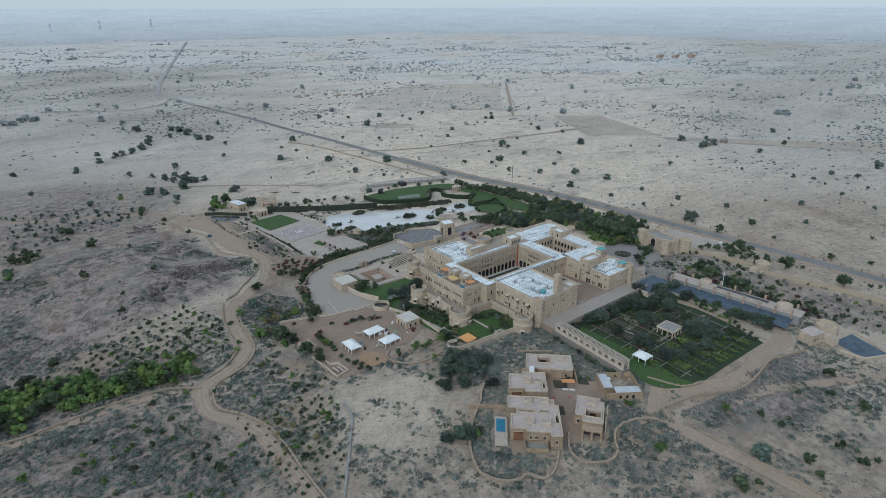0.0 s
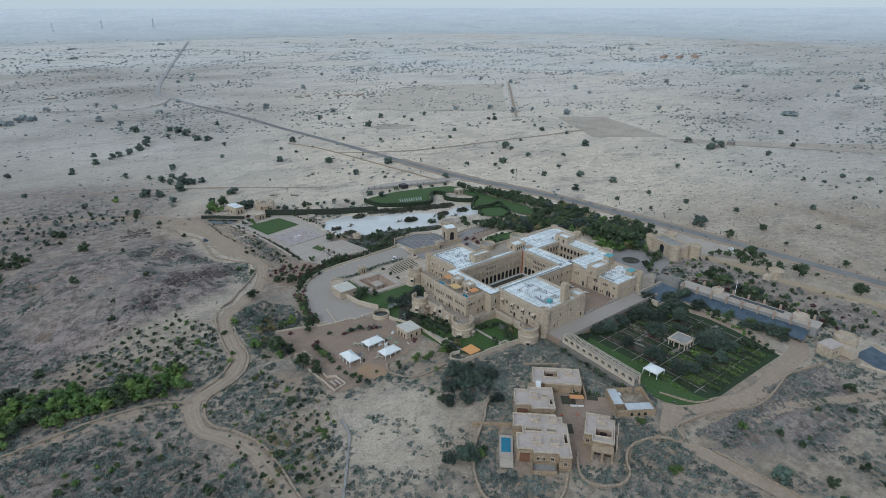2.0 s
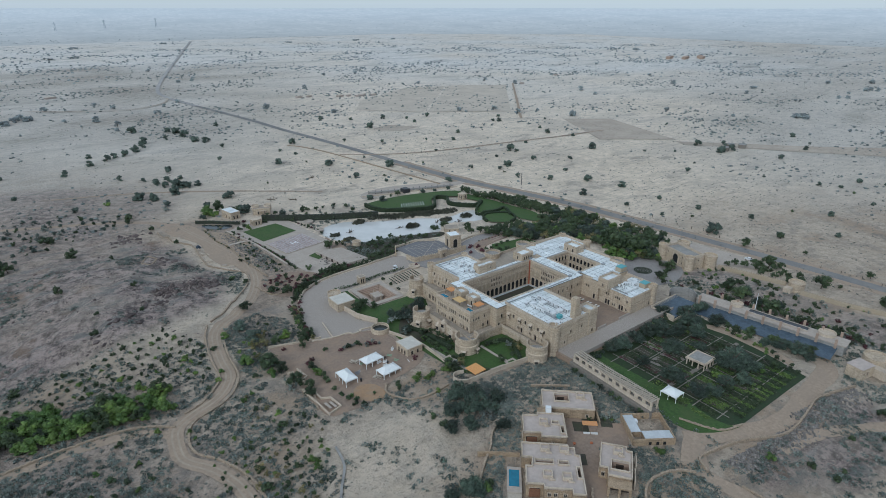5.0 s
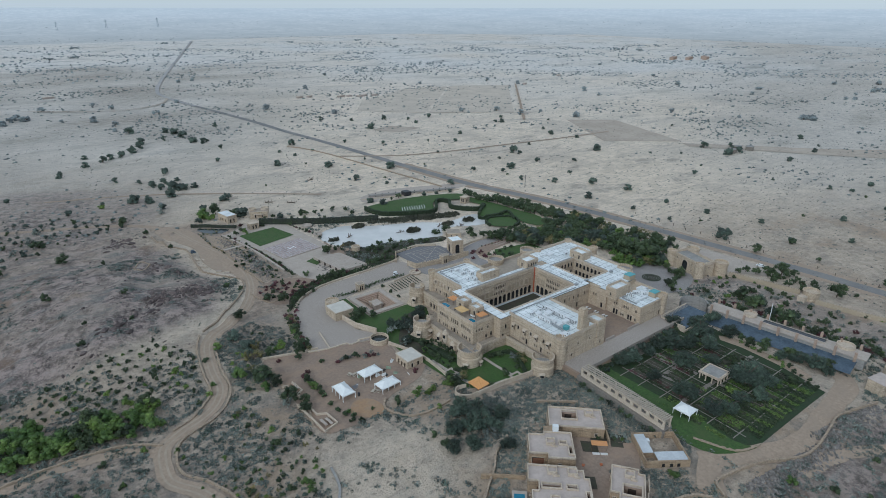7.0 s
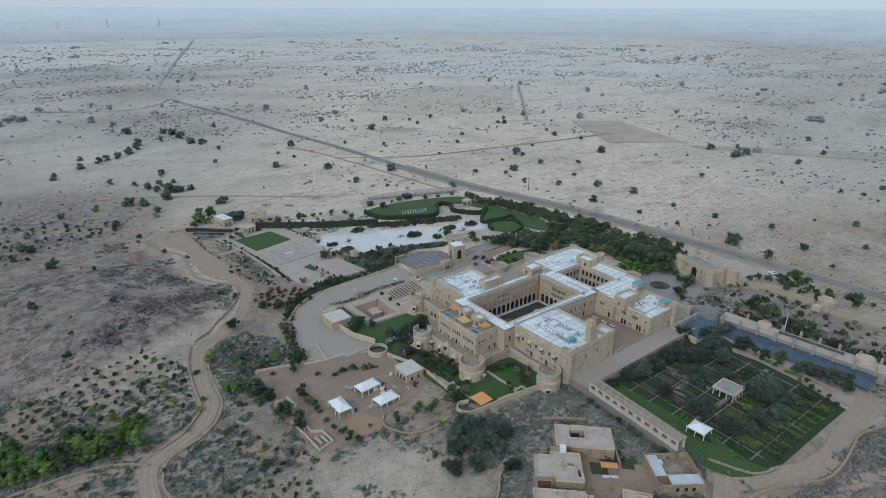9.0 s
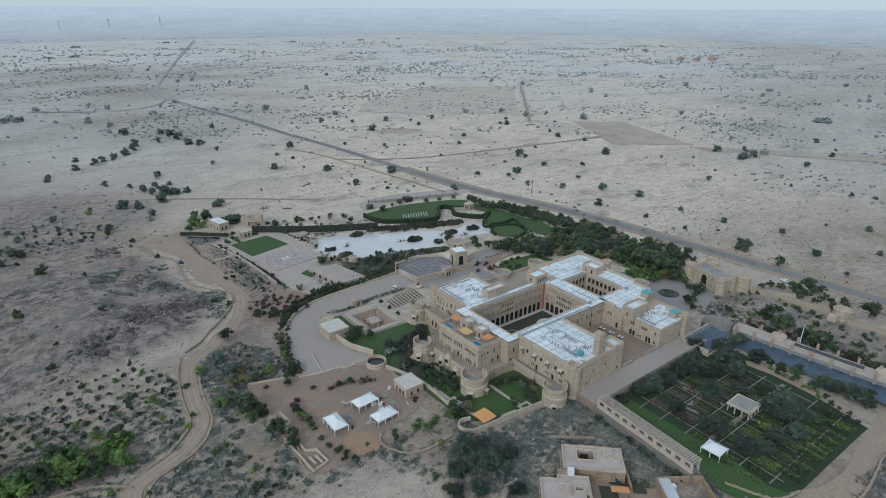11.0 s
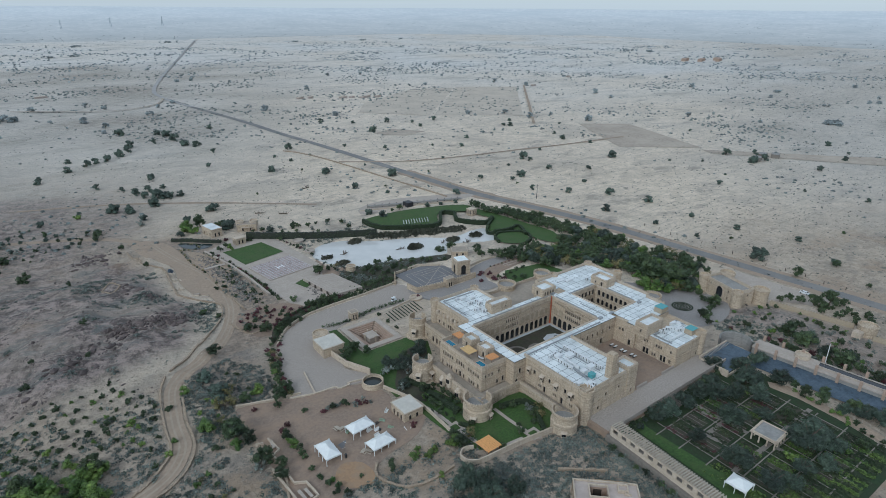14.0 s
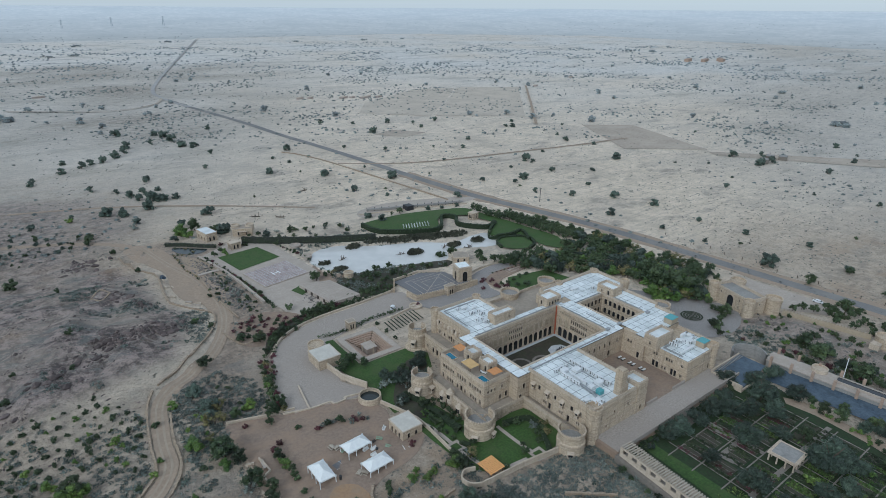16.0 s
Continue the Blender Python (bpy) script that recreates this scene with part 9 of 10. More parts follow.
def set_out():
    """The nearest plants of each kind are things of their own; the far rest is joined, kind by kind."""
    count, rest, protos = {}, {}, {}
    for dist, key, x, y, w, pick, turn, tall in sorted(WANTED):
        made, _, name, label, category, group = KINDS[key]
        n = pick % len(made)
        seen = w / math.hypot(dist, 110)
        g = 0 if seen > 0.021 else 1 if seen > 0.0075 else 2
        m = pose(x, y, ground(x, y) - 0.05, 0, 0, turn) @ Matrix.Diagonal((w, w, w * tall, 1))
        count[category] = count.get(category, 0) + 1
        if count[category] > 290:
            zone = "on the far plain" if dist > 620 else "on the plain" if dist > 330 else "in the grounds"
            rest.setdefault((category, key, zone), []).append((made[n][g], made[n][3], m))
        elif (key, n, g) not in protos:
            t = thing(name, label, category, group, at=m)
            part("trunk", made[n][3], None, t)
            part("crown", made[n][g], None, t)
            protos[key, n, g] = t
        else:
            copy_thing(protos[key, n, g], Matrix()).matrix_basis = m
    for (category, key, zone), many in rest.items():
        for which, name in ((0, "far_crowns"), (1, "far_trunks")):
            v, f, o = [], [], 0
            for item in many:
                me = item[which]
                co = np.empty(len(me.vertices) * 3)
                me.vertices.foreach_get("co", co)
                m = np.array(item[2])
                v.append(co.reshape(-1, 3) @ m[:3, :3].T + m[:3, 3])
                idx = np.empty(len(me.loops), int)
                me.loops.foreach_get("vertex_index", idx)
                f.append(idx.reshape(-1, 4) + o)
                o += len(me.vertices)
            joined = bpy.data.meshes.new(name)
            joined.from_pydata(np.concatenate(v).tolist(), [], np.concatenate(f).tolist())
            # crowns on the far plain take the leaf colour paled for haze
            haze_tint = which == 0 and zone == "on the far plain"
            stuff(name, joined, LEAF_FAR if haze_tint else many[0][which].materials[0], ("scattered tree and bush crowns " if which == 0 else "scattered tree and bush trunks ") + zone, category)


rng = random.Random(7)
for x, y, w in WEST_FIELD_a + WEST_FIELD_b + WEST_FIELD_c + NORTH_FIELD_a + NORTH_FIELD_b + NORTH_FIELD_c + EAST_FIELD_a + EAST_FIELD_b + EAST_FIELD_c:
    if w > 11:
        n = min(9, int(w / 4))
        for k in range(n):
            plant("field", x + rng.uniform(-0.5, 0.5) * w, y + rng.uniform(-0.5, 0.5) * w, min(w * rng.uniform(0.4, 0.6), 9), rng)
    else:
        plant("field" if w > 3 else "bush", x, y, max(w, 2.4), rng)
for x, y, w in HILL_TREES_a + HILL_TREES_b + SOUTH_SCRUB_a + VILLA_SCRUB_a + EAST_SCRUB_a:
    big = w > 5
    key = "acacia" if big and 85 < x < 125 and y < 150 else rng.choice(("bush", "bush", "grey", "bright")) if not big else rng.choice(("field", "bush", "grey"))
    plant(key, x, y, w * 1.05, rng)
for x, y, w in GARDEN_TREES_a + GARDEN_TREES_b:
    plant("acacia" if w > 5.5 and x < 250 else "wood", x, y, w * 1.1, rng)
for x, y, w in GARDEN_TREES_c:
    plant("acacia" if w > 5.5 else "wood", x, y, w * 1.08, rng)
PLANTED_a = [(111, 376, 7, "bright"), (114, 372, 6, "bright"), (107, 371, 5, "field"), (131, 369, 7, "field"), (134, 372, 6, "field"), (84, 241, 6.4, "wood"), (80, 216, 6, "dry"), (74, 204, 4, "dry"), (116, 121, 6, "acacia"), (113, 133, 8, "acacia"), (119, 137, 8, "acacia"), (108, 135, 7, "acacia"), (103, 129, 6, "acacia"), (124, 132, 6, "acacia"), (116, 127, 6, "grey"), (93, 107, 7, "acacia"), (88, 110, 5, "acacia"), (98, 107, 4, "bush"), (125.5, 216, 5.5, "wood"), (128, 212, 4, "wood"), (142, 201, 6.5, "acacia"), (146, 205, 5, "acacia"), (138, 197, 6, "grey"), (133, 194, 5, "grey"), (142, 195, 4, "acacia"), (130, 180, 4, "wood"), (127, 187, 5, "acacia"), (121.6, 154.6, 5.0, "bright")]
PLANTED_b = [(123.5, 157, 4, "wood"), (152, 152, 4, "dry"), (149, 150, 3.4, "wood"), (146, 147.5, 3, "bush"), (113, 159, 2.6, "bright"), (116, 156, 3, "bright"), (104, 158, 3, "bush"), (79, 173, 5, "wood"), (145.5, 286, 4.5, "wood"), (226, 341, 5, "wood"), (207, 345, 6, "field"), (243, 336, 4, "field"), (252, 334, 3.4, "field"), (262, 332, 4, "field"), (220, 340, 3, "wood"), (174, 282, 5, "wood"), (180, 279, 4, "wood"), (166, 276, 4, "bush"), (150, 286, 3, "bush"), (169, 271, 4, "wood"), (176, 270, 4, "bush"), (186, 269, 4, "wood"), (194, 266, 4, "wood"), (160, 270, 3, "bush"), (155, 262, 4, "bush"), (208, 276, 6, "wood"), (212, 272, 6, "wood"), (220, 262, 6, "wood")]
PLANTED_c = [(218, 255, 5, "wood"), (128, 258, 4, "wood"), (131, 255, 5, "wood"), (134, 257, 5, "wood"), (126, 252.5, 4, "bush"), (119, 249, 3.4, "bush"), (112, 247, 3, "bush"), (138, 256, 5, "bush"), (100, 251.5, 4.6, "wood"), (105.2, 247.6, 5.4, "wood"), (113, 246.4, 4.8, "wood"), (123.6, 265, 4.2, "wood"), (111, 262, 3, "bush"), (117, 338, 4, "wood"), (121, 342, 4, "wood"), (134, 343, 3, "bush"), (113, 327, 3, "red"), (115, 318, 2.4, "red"), (116.4, 310, 2.4, "red"), (117.4, 303, 2.6, "red"), (118, 297, 2.6, "wood"), (119, 292, 2.4, "red"), (119.6, 286, 3, "bush"), (114, 332, 2.6, "red"), (124, 351, 3.4, "red"), (130, 352, 3, "red"), (205, 231, 4, "red"), (209, 229, 4, "red"), (213, 227, 3.4, "wood")]
PLANTED_d = [(217, 225, 4, "wood"), (199, 233, 3, "red"), (168, 238, 2.6, "red"), (222, 222, 4, "wood"), (89, 191.5, 3, "red"), (87.4, 188, 3, "wood"), (87, 184, 3.4, "bright"), (87.6, 180, 2.8, "wood"), (87.5, 176, 2.4, "bush"), (96, 195, 2.4, "bush"), (101, 191, 2.4, "red"), (104, 192, 3, "grey"), (107, 191, 2.8, "wood"), (111, 189.5, 2.6, "red"), (113, 189.5, 2.2, "grey"), (84, 204, 2.6, "red"), (90, 201.4, 3.4, "wood"), (118, 169, 3, "red"), (87, 171, 2.4, "wood"), (87.6, 167, 2.4, "bush"), (88, 163.4, 2.6, "bush"), (88.4, 159.5, 2.6, "bush"), (90, 156.6, 2.6, "grey"), (96, 160.5, 1.8, "wood")]
for x, y, w, key in PLANTED_a + PLANTED_b + PLANTED_c + PLANTED_d:
    plant(key, x, y, w, rng)


MORE_a = [(69.3, 224, 4, "bright"), (77.5, 211, 8.5, "dry"), (70.2, 203, 6.5, "bright"), (75, 195.5, 8.5, "wood"), (78, 191, 5, "wood"), (87.9, 212, 5, "bright"), (83.5, 210, 4.5, "wood"), (74.3, 191.4, 4, "bright"), (77.6, 180.4, 6.5, "wood"), (69, 194, 3, "bush"), (48, 254, 2.5, "bush"), (30, 246, 4, "bush"), (33, 257, 2.5, "bush"), (54, 226, 3, "bush"), (53, 217, 3, "bright"), (46, 216, 3, "bush"), (47, 220, 2.5, "bush"), (36, 208, 4, "bright"), (43, 202, 4, "bright"), (31.5, 216, 3, "bright"), (40, 204, 3, "bush"), (90, 274, 3, "bright"), (98.8, 231, 2.6, "wood"), (97.4, 223, 3.2, "dry"), (95.8, 215, 3.6, "wood"), (95.4, 208, 4, "red")]
MORE_b = [(92, 206, 5, "wood"), (100, 234, 3, "red"), (98.5, 227, 3, "wood"), (96.4, 219, 3.2, "bright"), (95.4, 211, 3.4, "wood"), (120, 214, 6, "wood"), (132.5, 197, 8, "acacia"), (126.8, 196.6, 6, "grey"), (125.4, 186.6, 5, "grey"), (129.5, 201, 6, "acacia"), (136, 200, 5.5, "wood"), (128.7, 177.3, 3, "bright"), (128.3, 173.4, 2.4, "wood"), (149.9, 149.4, 4.5, "dry"), (139.2, 146.4, 3, "wood"), (146, 227, 2.4, "bush"), (146.2, 221, 2.2, "bush"), (145.9, 233.6, 2.4, "bush"), (123.4, 153, 5.6, "wood"), (123.8, 172.6, 2.2, "wood"), (131.4, 144.6, 2.6, "wood"), (110.7, 157.4, 3.4, "bright"), (113.6, 155.6, 3.4, "bright"), (104.9, 160, 2.4, "bush"), (103.6, 157.4, 2.4, "bush")]
MORE_c = [(264, 143, 2.4, "bright"), (267, 139, 2.2, "bright"), (261, 138, 3, "bush"), (252, 140.5, 4, "wood"), (280, 142, 2.4, "bush"), (254, 131.8, 3.4, "bright"), (256, 127, 4, "bush"), (267, 127.5, 5, "bush"), (278, 124.8, 3.6, "bush"), (279, 119.4, 3.2, "bush"), (277, 116, 3, "bush"), (258, 119.5, 7.5, "acacia"), (254, 113, 6, "acacia"), (275, 107, 3, "bush"), (259, 107, 6, "acacia"), (266, 112.8, 4, "bush"), (249, 130, 3.4, "red"), (246, 142.9, 2.6, "red"), (251, 127, 3, "red"), (262, 158, 6, "wood"), (258, 157.5, 3.6, "bush"), (254.6, 156.4, 3.6, "wood"), (250, 155.2, 3.4, "bush"), (247, 153.5, 3.6, "wood"), (243.6, 150, 4, "wood"), (262, 131.4, 2.4, "grey"), (262, 123.8, 3, "bush"), (270, 118.7, 2.6, "grey")]
MORE_d = [(87, 190, 3.4, "red"), (86.6, 186, 3.6, "wood"), (87.2, 182, 3.4, "bright"), (87.6, 178, 3, "wood"), (89, 164, 2.6, "bright"), (89.6, 160.6, 2.6, "wood"), (90.8, 157.6, 2.6, "bush"), (80.6, 176.6, 4.6, "wood"), (205, 240, 3.6, "red"), (207, 237, 3.4, "red"), (206, 233, 3, "red"), (203, 239, 3, "red"), (208, 231, 2.8, "wood"), (212, 231.6, 2.6, "wood"), (216, 232.4, 2.6, "bush"), (220, 233, 2.6, "wood"), (225, 233.4, 2.6, "bush"), (139, 107.6, 1.8, "wood"), (142, 104.6, 1.8, "bush"), (143.6, 103, 1.6, "bright"), (102, 191.3, 2.6, "grey"), (100.4, 191.2, 2.4, "red"), (103.6, 191.2, 2.6, "wood"), (105.4, 190.9, 2.8, "grey"), (107.4, 189.8, 3, "wood"), (110, 188.2, 2.6, "grey"), (111.4, 187.9, 2.6, "red"), (113, 187.4, 2.6, "red"), (114.5, 186.8, 2.2, "grey"), (72, 399, 6, "bush"), (7, 356, 7, "bush"), (2, 372, 6, "grey"), (9, 348, 6, "wood"), (-3, 328, 6, "bright"), (13, 410, 6, "grey"), (26, 388, 8, "grey"), (30, 405, 6, "grey"), (36, 392, 5, "grey"), (18, 378, 6, "grey"), (121.7, 504, 6, "field"), (61, 183, 2.6, "bright"), (64.5, 185.3, 2.4, "bright"), (42.5, 178, 2, "bright"), (27.7, 173, 2.2, "bright"), (58.8, 136.2, 3.4, "dry"), (53.5, 150.6, 3.6, "dry"), (45.6, 134, 3, "dry"), (49.8, 137.4, 2.6, "dry")]
for x, y, w in ((99, 481, 5), (105, 469, 6), (113, 471, 6), (122, 473, 5), (114, 452, 9), (108, 457, 6), (121, 450, 7), (127, 448, 6), (117, 460, 6), (84, 438, 5), (93, 429, 6), (97, 411, 6), (116, 392, 6), (121, 391, 5)):
    plant("field", x, y, w, rng)
for k in range(9):
    plant("red" if k % 3 else "bush", 213.5 + 2.3 * k, 243.4 - 0.12 * k, 1.4, rng)
for x, y, w, key in MORE_a + MORE_b + MORE_c + MORE_d:
    plant(key, x, y, w, rng)


TOWER_BEDS = [(127.0, 168.5, 2.4, "wood"), (129.8, 171.6, 2.4, "wood"), (128.4, 173.6, 2.2, "wood"), (131.5, 158.4, 3.0, "wood"), (132.8, 163.6, 2.6, "bush"), (142.8, 157.6, 2.8, "wood"), (146.0, 156.6, 2.8, "wood"), (148.6, 153.0, 4.4, "grey"), (147.6, 149.6, 2.8, "wood"), (141.2, 149.2, 2.2, "wood"), (127.6, 154.2, 4.6, "dry"), (131.6, 183.4, 2.8, "wood"), (129.2, 187.4, 3.0, "wood")]


def fill(poly, n, key, lo, hi, gap):
    """Plants n trees inside a plan outline, no two too near."""
    xs, ys = [p[0] for p in poly], [p[1] for p in poly]
    got = []
    for _ in range(n * 60):
        if len(got) >= n:
            break
        x, y = rng.uniform(min(xs), max(xs)), rng.uniform(min(ys), max(ys))
        if inside(poly, x, y) and all(math.hypot(x - a, y - b) > gap for a, b in got):
            got.append((x, y))
            plant(key if isinstance(key, str) else rng.choice(key), x, y, rng.uniform(lo, hi), rng)


fill([(-30, 222), (-4, 219), (17, 206), (42, 203), (40, 190), (23, 194), (2, 196), (-30, 195)], 105, ("bright", "bright", "bright", "wood"), 5.0, 7.6, 1.9)
fill([(266, 322), (274, 300), (280, 275), (287, 254), (276, 248), (272, 270), (270, 290), (264, 305)], 55, "wood", 4.5, 7.0, 2.6)
fill([(234, 240), (262, 244), (287, 250), (291, 226), (293, 194), (291, 177), (270, 169), (258, 175), (251, 182), (259, 199), (250, 212), (236, 226)], 175, ("wood", "wood", "wood", "acacia", "bright", "dry", "field"), 4.5, 8.5, 3.0)
fill([(222, 254), (238, 252), (252, 250), (240, 238), (228, 238)], 26, "wood", 4.0, 6.5, 2.8)
fill([(288, 150), (300, 128), (302, 112), (291, 114), (287, 130)], 16, ("wood", "bush"), 3.0, 5.5, 2.8)
fill([(250, 118), (262, 114), (270, 80), (262, 60), (254, 80), (250, 100)], 34, ("bush", "grey", "wood", "red"), 2.0, 4.2, 3.0)
fill([(160, 127.5), (190, 127.5), (218, 127.5), (218, 129.6), (190, 129.6), (160, 129.6)], 30, ("wood", "bush", "acacia"), 1.8, 3.6, 1.8)
fill([(216, 78), (222, 94), (224, 112), (222, 112), (219, 94), (214, 78)], 14, ("wood", "bright"), 1.6, 2.6, 2.0)
fill([(244, 128), (249, 128), (262, 80), (255, 72), (246, 92)], 44, ("wood", "red", "wood", "bush"), 2.6, 5.0, 2.2)
fill([(173, 84), (214, 82), (214, 94), (176, 98)], 6, ("bright", "wood"), 2.5, 4.5, 5.0)
fill([(224, 120), (230, 96), (232, 82), (226, 80), (222, 100)], 12, ("wood", "acacia"), 4.0, 6.5, 4.0)
fill([(146, 282), (152, 296), (156, 284), (182, 275), (206, 267), (200, 262), (186, 266), (170, 260), (150, 264)], 55, ("bush", "grey", "wood"), 1.6, 3.4, 2.2)
fill([(42.4, 175.5), (74.5, 149.9), (61.2, 122.8), (52.1, 109.8), (43.0, 117.1), (42.6, 146.8)], 110, ("bush", "bush", "grey", "field", "bright"), 1.1, 2.0, 1.9)
fill(MOUND, 70, ("bush", "grey", "bush", "bright"), 1.2, 2.8, 3.2)
fill([(270, 120), (286, 130), (286, 100), (290, 60), (270, 50), (262, 90)], 40, ("bush", "grey", "grey"), 1.4, 3.2, 3.2)


def rows_of_shrubs(poly, gap, turn, lo, hi, keys, miss=0.2):
    """Shrubs planted out in loose rows."""
    c, d = math.cos(radians(turn)), math.sin(radians(turn))
    cx, cy = sum(p[0] for p in poly) / len(poly), sum(p[1] for p in poly) / len(poly)
    n = int(60 / gap)
    for i in range(-n, n + 1):
        for k in range(-n, n + 1):
            u, v = i * gap + rng.uniform(-0.7, 0.7), k * gap + rng.uniform(-0.7, 0.7)
            x, y = cx + u * c - v * d, cy + u * d + v * c
            if inside(poly, x, y) and rng.random() > miss:
                plant(rng.choice(keys), x, y, rng.uniform(lo, hi), rng)


rows_of_shrubs([(-14, 224), (4, 226), (26, 232), (50, 238), (61, 230), (58, 200), (44, 205), (24, 209), (4, 221)], 3.7, 20, 1.4, 2.7, ("bush", "bush", "bush", "bright"), 0.08)
rows_of_shrubs([(50, 150), (63, 188), (77, 160), (74, 150), (60, 126), (52, 128)], 4.2, 40, 1.3, 2.6, ("bush", "bush", "bush", "bright", "dry"), 0.08)
rows_of_shrubs([(20, 135), (36, 160), (43, 150), (44, 128), (30, 122)], 4.6, 30, 1.2, 2.4, ("bush", "grey", "grey", "bright"), 0.35)
fill([(0, 185), (36, 184), (36, 150), (44, 130), (10, 130)], 50, ("bush", "grey", "grey", "bright"), 1.4, 3.2, 4.0)
fill([(-40, 350), (-30, 440), (20, 440), (60, 420), (80, 395), (40, 372), (10, 360)], 170, ("grey", "bush", "field"), 1.4, 3.6, 3.0)
fill([(67, 222), (74, 231), (92, 226), (95, 214), (93, 207), (80, 208), (72, 196), (67, 206)], 24, ("bush", "grey", "grey", "bright"), 1.3, 2.6, 2.6)
fill([(133, 192), (131, 183), (130.5, 172), (134, 165), (136, 172), (136.5, 184)], 16, ("wood", "bush"), 1.8, 2.8, 1.6)
fill([(126, 172), (127, 160), (130, 158), (130, 172)], 5, ("bush", "wood"), 1.6, 2.4, 2.0)
fill([(99, 262), (102, 252), (113, 250), (122, 256), (118, 262), (110, 267)], 34, ("red", "red", "red", "red", "bush"), 2.2, 3.2, 2.7)
fill([(126, 256), (140, 260), (152, 262), (166, 262), (170, 258), (150, 254.5), (136, 253.5)], 34, ("wood", "bush", "red", "bush"), 1.8, 3.6, 2.0)
fill([(128, 176), (133, 184), (136, 176), (134, 164), (128, 163)], 12, ("wood", "bush"), 1.8, 3.0, 1.8)
fill([(100, 296), (110, 318), (112, 334), (116, 312), (119, 284), (112, 272), (106, 280)], 40, ("bush", "grey", "grey"), 1.4, 3.0, 2.0)
fill([(130, 345), (160, 335), (190, 330), (196, 340), (170, 352), (140, 358)], 22, ("bush", "wood", "grey"), 2.0, 4.5, 3.5)
fill([(103, 238), (112, 247), (123, 252.5), (139, 254.5), (146, 255), (140, 259), (124, 258), (110, 251)], 46, ("wood", "red", "bush", "wood"), 1.8, 3.4, 1.7)
fill([(113.8, 316), (113.9, 297), (114.9, 280), (115.5, 269), (110, 271), (108, 290), (109, 312)], 34, ("grey", "bush", "grey"), 1.2, 2.6, 2.0)
fill([(93.5, 205), (96.5, 219), (103, 238), (106, 236), (99, 218), (96.5, 204.5)], 26, ("wood", "bush", "red", "dry"), 2.0, 3.8, 1.8)
fill([(245, 152), (262, 158), (266, 168), (256, 172), (246, 160)], 10, "wood", 3.5, 5.5, 3.0)
for i, q in enumerate(sub([(110.8, 339), (113.6, 327), (115.8, 317), (117.6, 298.6), (118.6, 277)], 2.6)):
    plant(("red", "wood", "bush", "red", "dry")[i % 5], q.x + rng.uniform(0.2, 1.0), q.y, rng.uniform(1.6, 2.8), rng)
for i, q in enumerate(sub([(145.8, 346), (148.4, 329), (152.4, 312), (156.1, 298.3)], 2.8)):
    plant(("wood", "bush", "red", "bush")[i % 4], q.x, q.y, rng.uniform(1.5, 3.0), rng)
for i, q in enumerate(sub([(104, 360), (112, 352), (106, 346), (101, 352), (101, 330), (103, 316)], 2.4)):
    plant(("bush", "grey", "dry")[i % 3], q.x, q.y, rng.uniform(1.2, 2.4), rng)
for x, y, w, key in ((112.9, 378.5, 10, "bright"), (120, 381, 8, "wood"), (131.7, 370, 9.5, "field"), (127.5, 372, 6, "wood"), (135.8, 406, 7, "field"), (144.8, 283.8, 6.5, "wood"), (154.8, 287, 3.4, "dry"), (164.7, 271, 5, "wood"), (122.3, 338, 4.2, "bright"), (148, 350, 5, "field"), (154, 352, 4, "grey"), (160, 349, 4, "bush"), (168, 345, 4.4, "wood"), (178, 342, 4, "grey"), (186, 340, 4.2, "bush")):
    plant(key, x, y, w, rng)
for i, q in enumerate(sub([(155.0, 129), (152.6, 97)], 1.3)):
    if i % 6:
        plant(("bush", "grey", "wood", "grey")[i % 4], q.x + rng.uniform(-0.8, 0.3), q.y, rng.uniform(1.8, 3.2), rng)
for x, y, w, key in TOWER_BEDS:
    plant(key, x, y, w, rng)
set_out()

# ---- scrub, reeds, crops, stones ----
BUILT = [(233, 255, 43, 72), (84, 109, 286, 372), (226, 275, 148, 212), (240, 300, 212, 345), (128, 240, 128, 262), (160, 232, 74, 140), (78, 128, 158, 256), (110, 152, 254, 352), (195, 262, 242, 340), (100, 159, 82, 124)]
TRACK = smooth([(103, 289), (99, 269), (90, 251), (80, 240), (71, 233), (66, 226), (63, 211), (62, 200), (58, 193), (46, 186), (40, 182), (38, 167), (43, 159), (46.5, 149), (47.3, 127), (46, 80)], 5)


def bare(x, y):
    if any(a < x < b and c < y < d for a, b, c, d in BUILT):
        return True
    if any(abs(p.x - x) + abs(p.y - y) < 5.0 for p in TRACK):
        return True
    return abs(x - 149) < 4 and y < 72 or 155 < x < 232 and 70 < y < 78


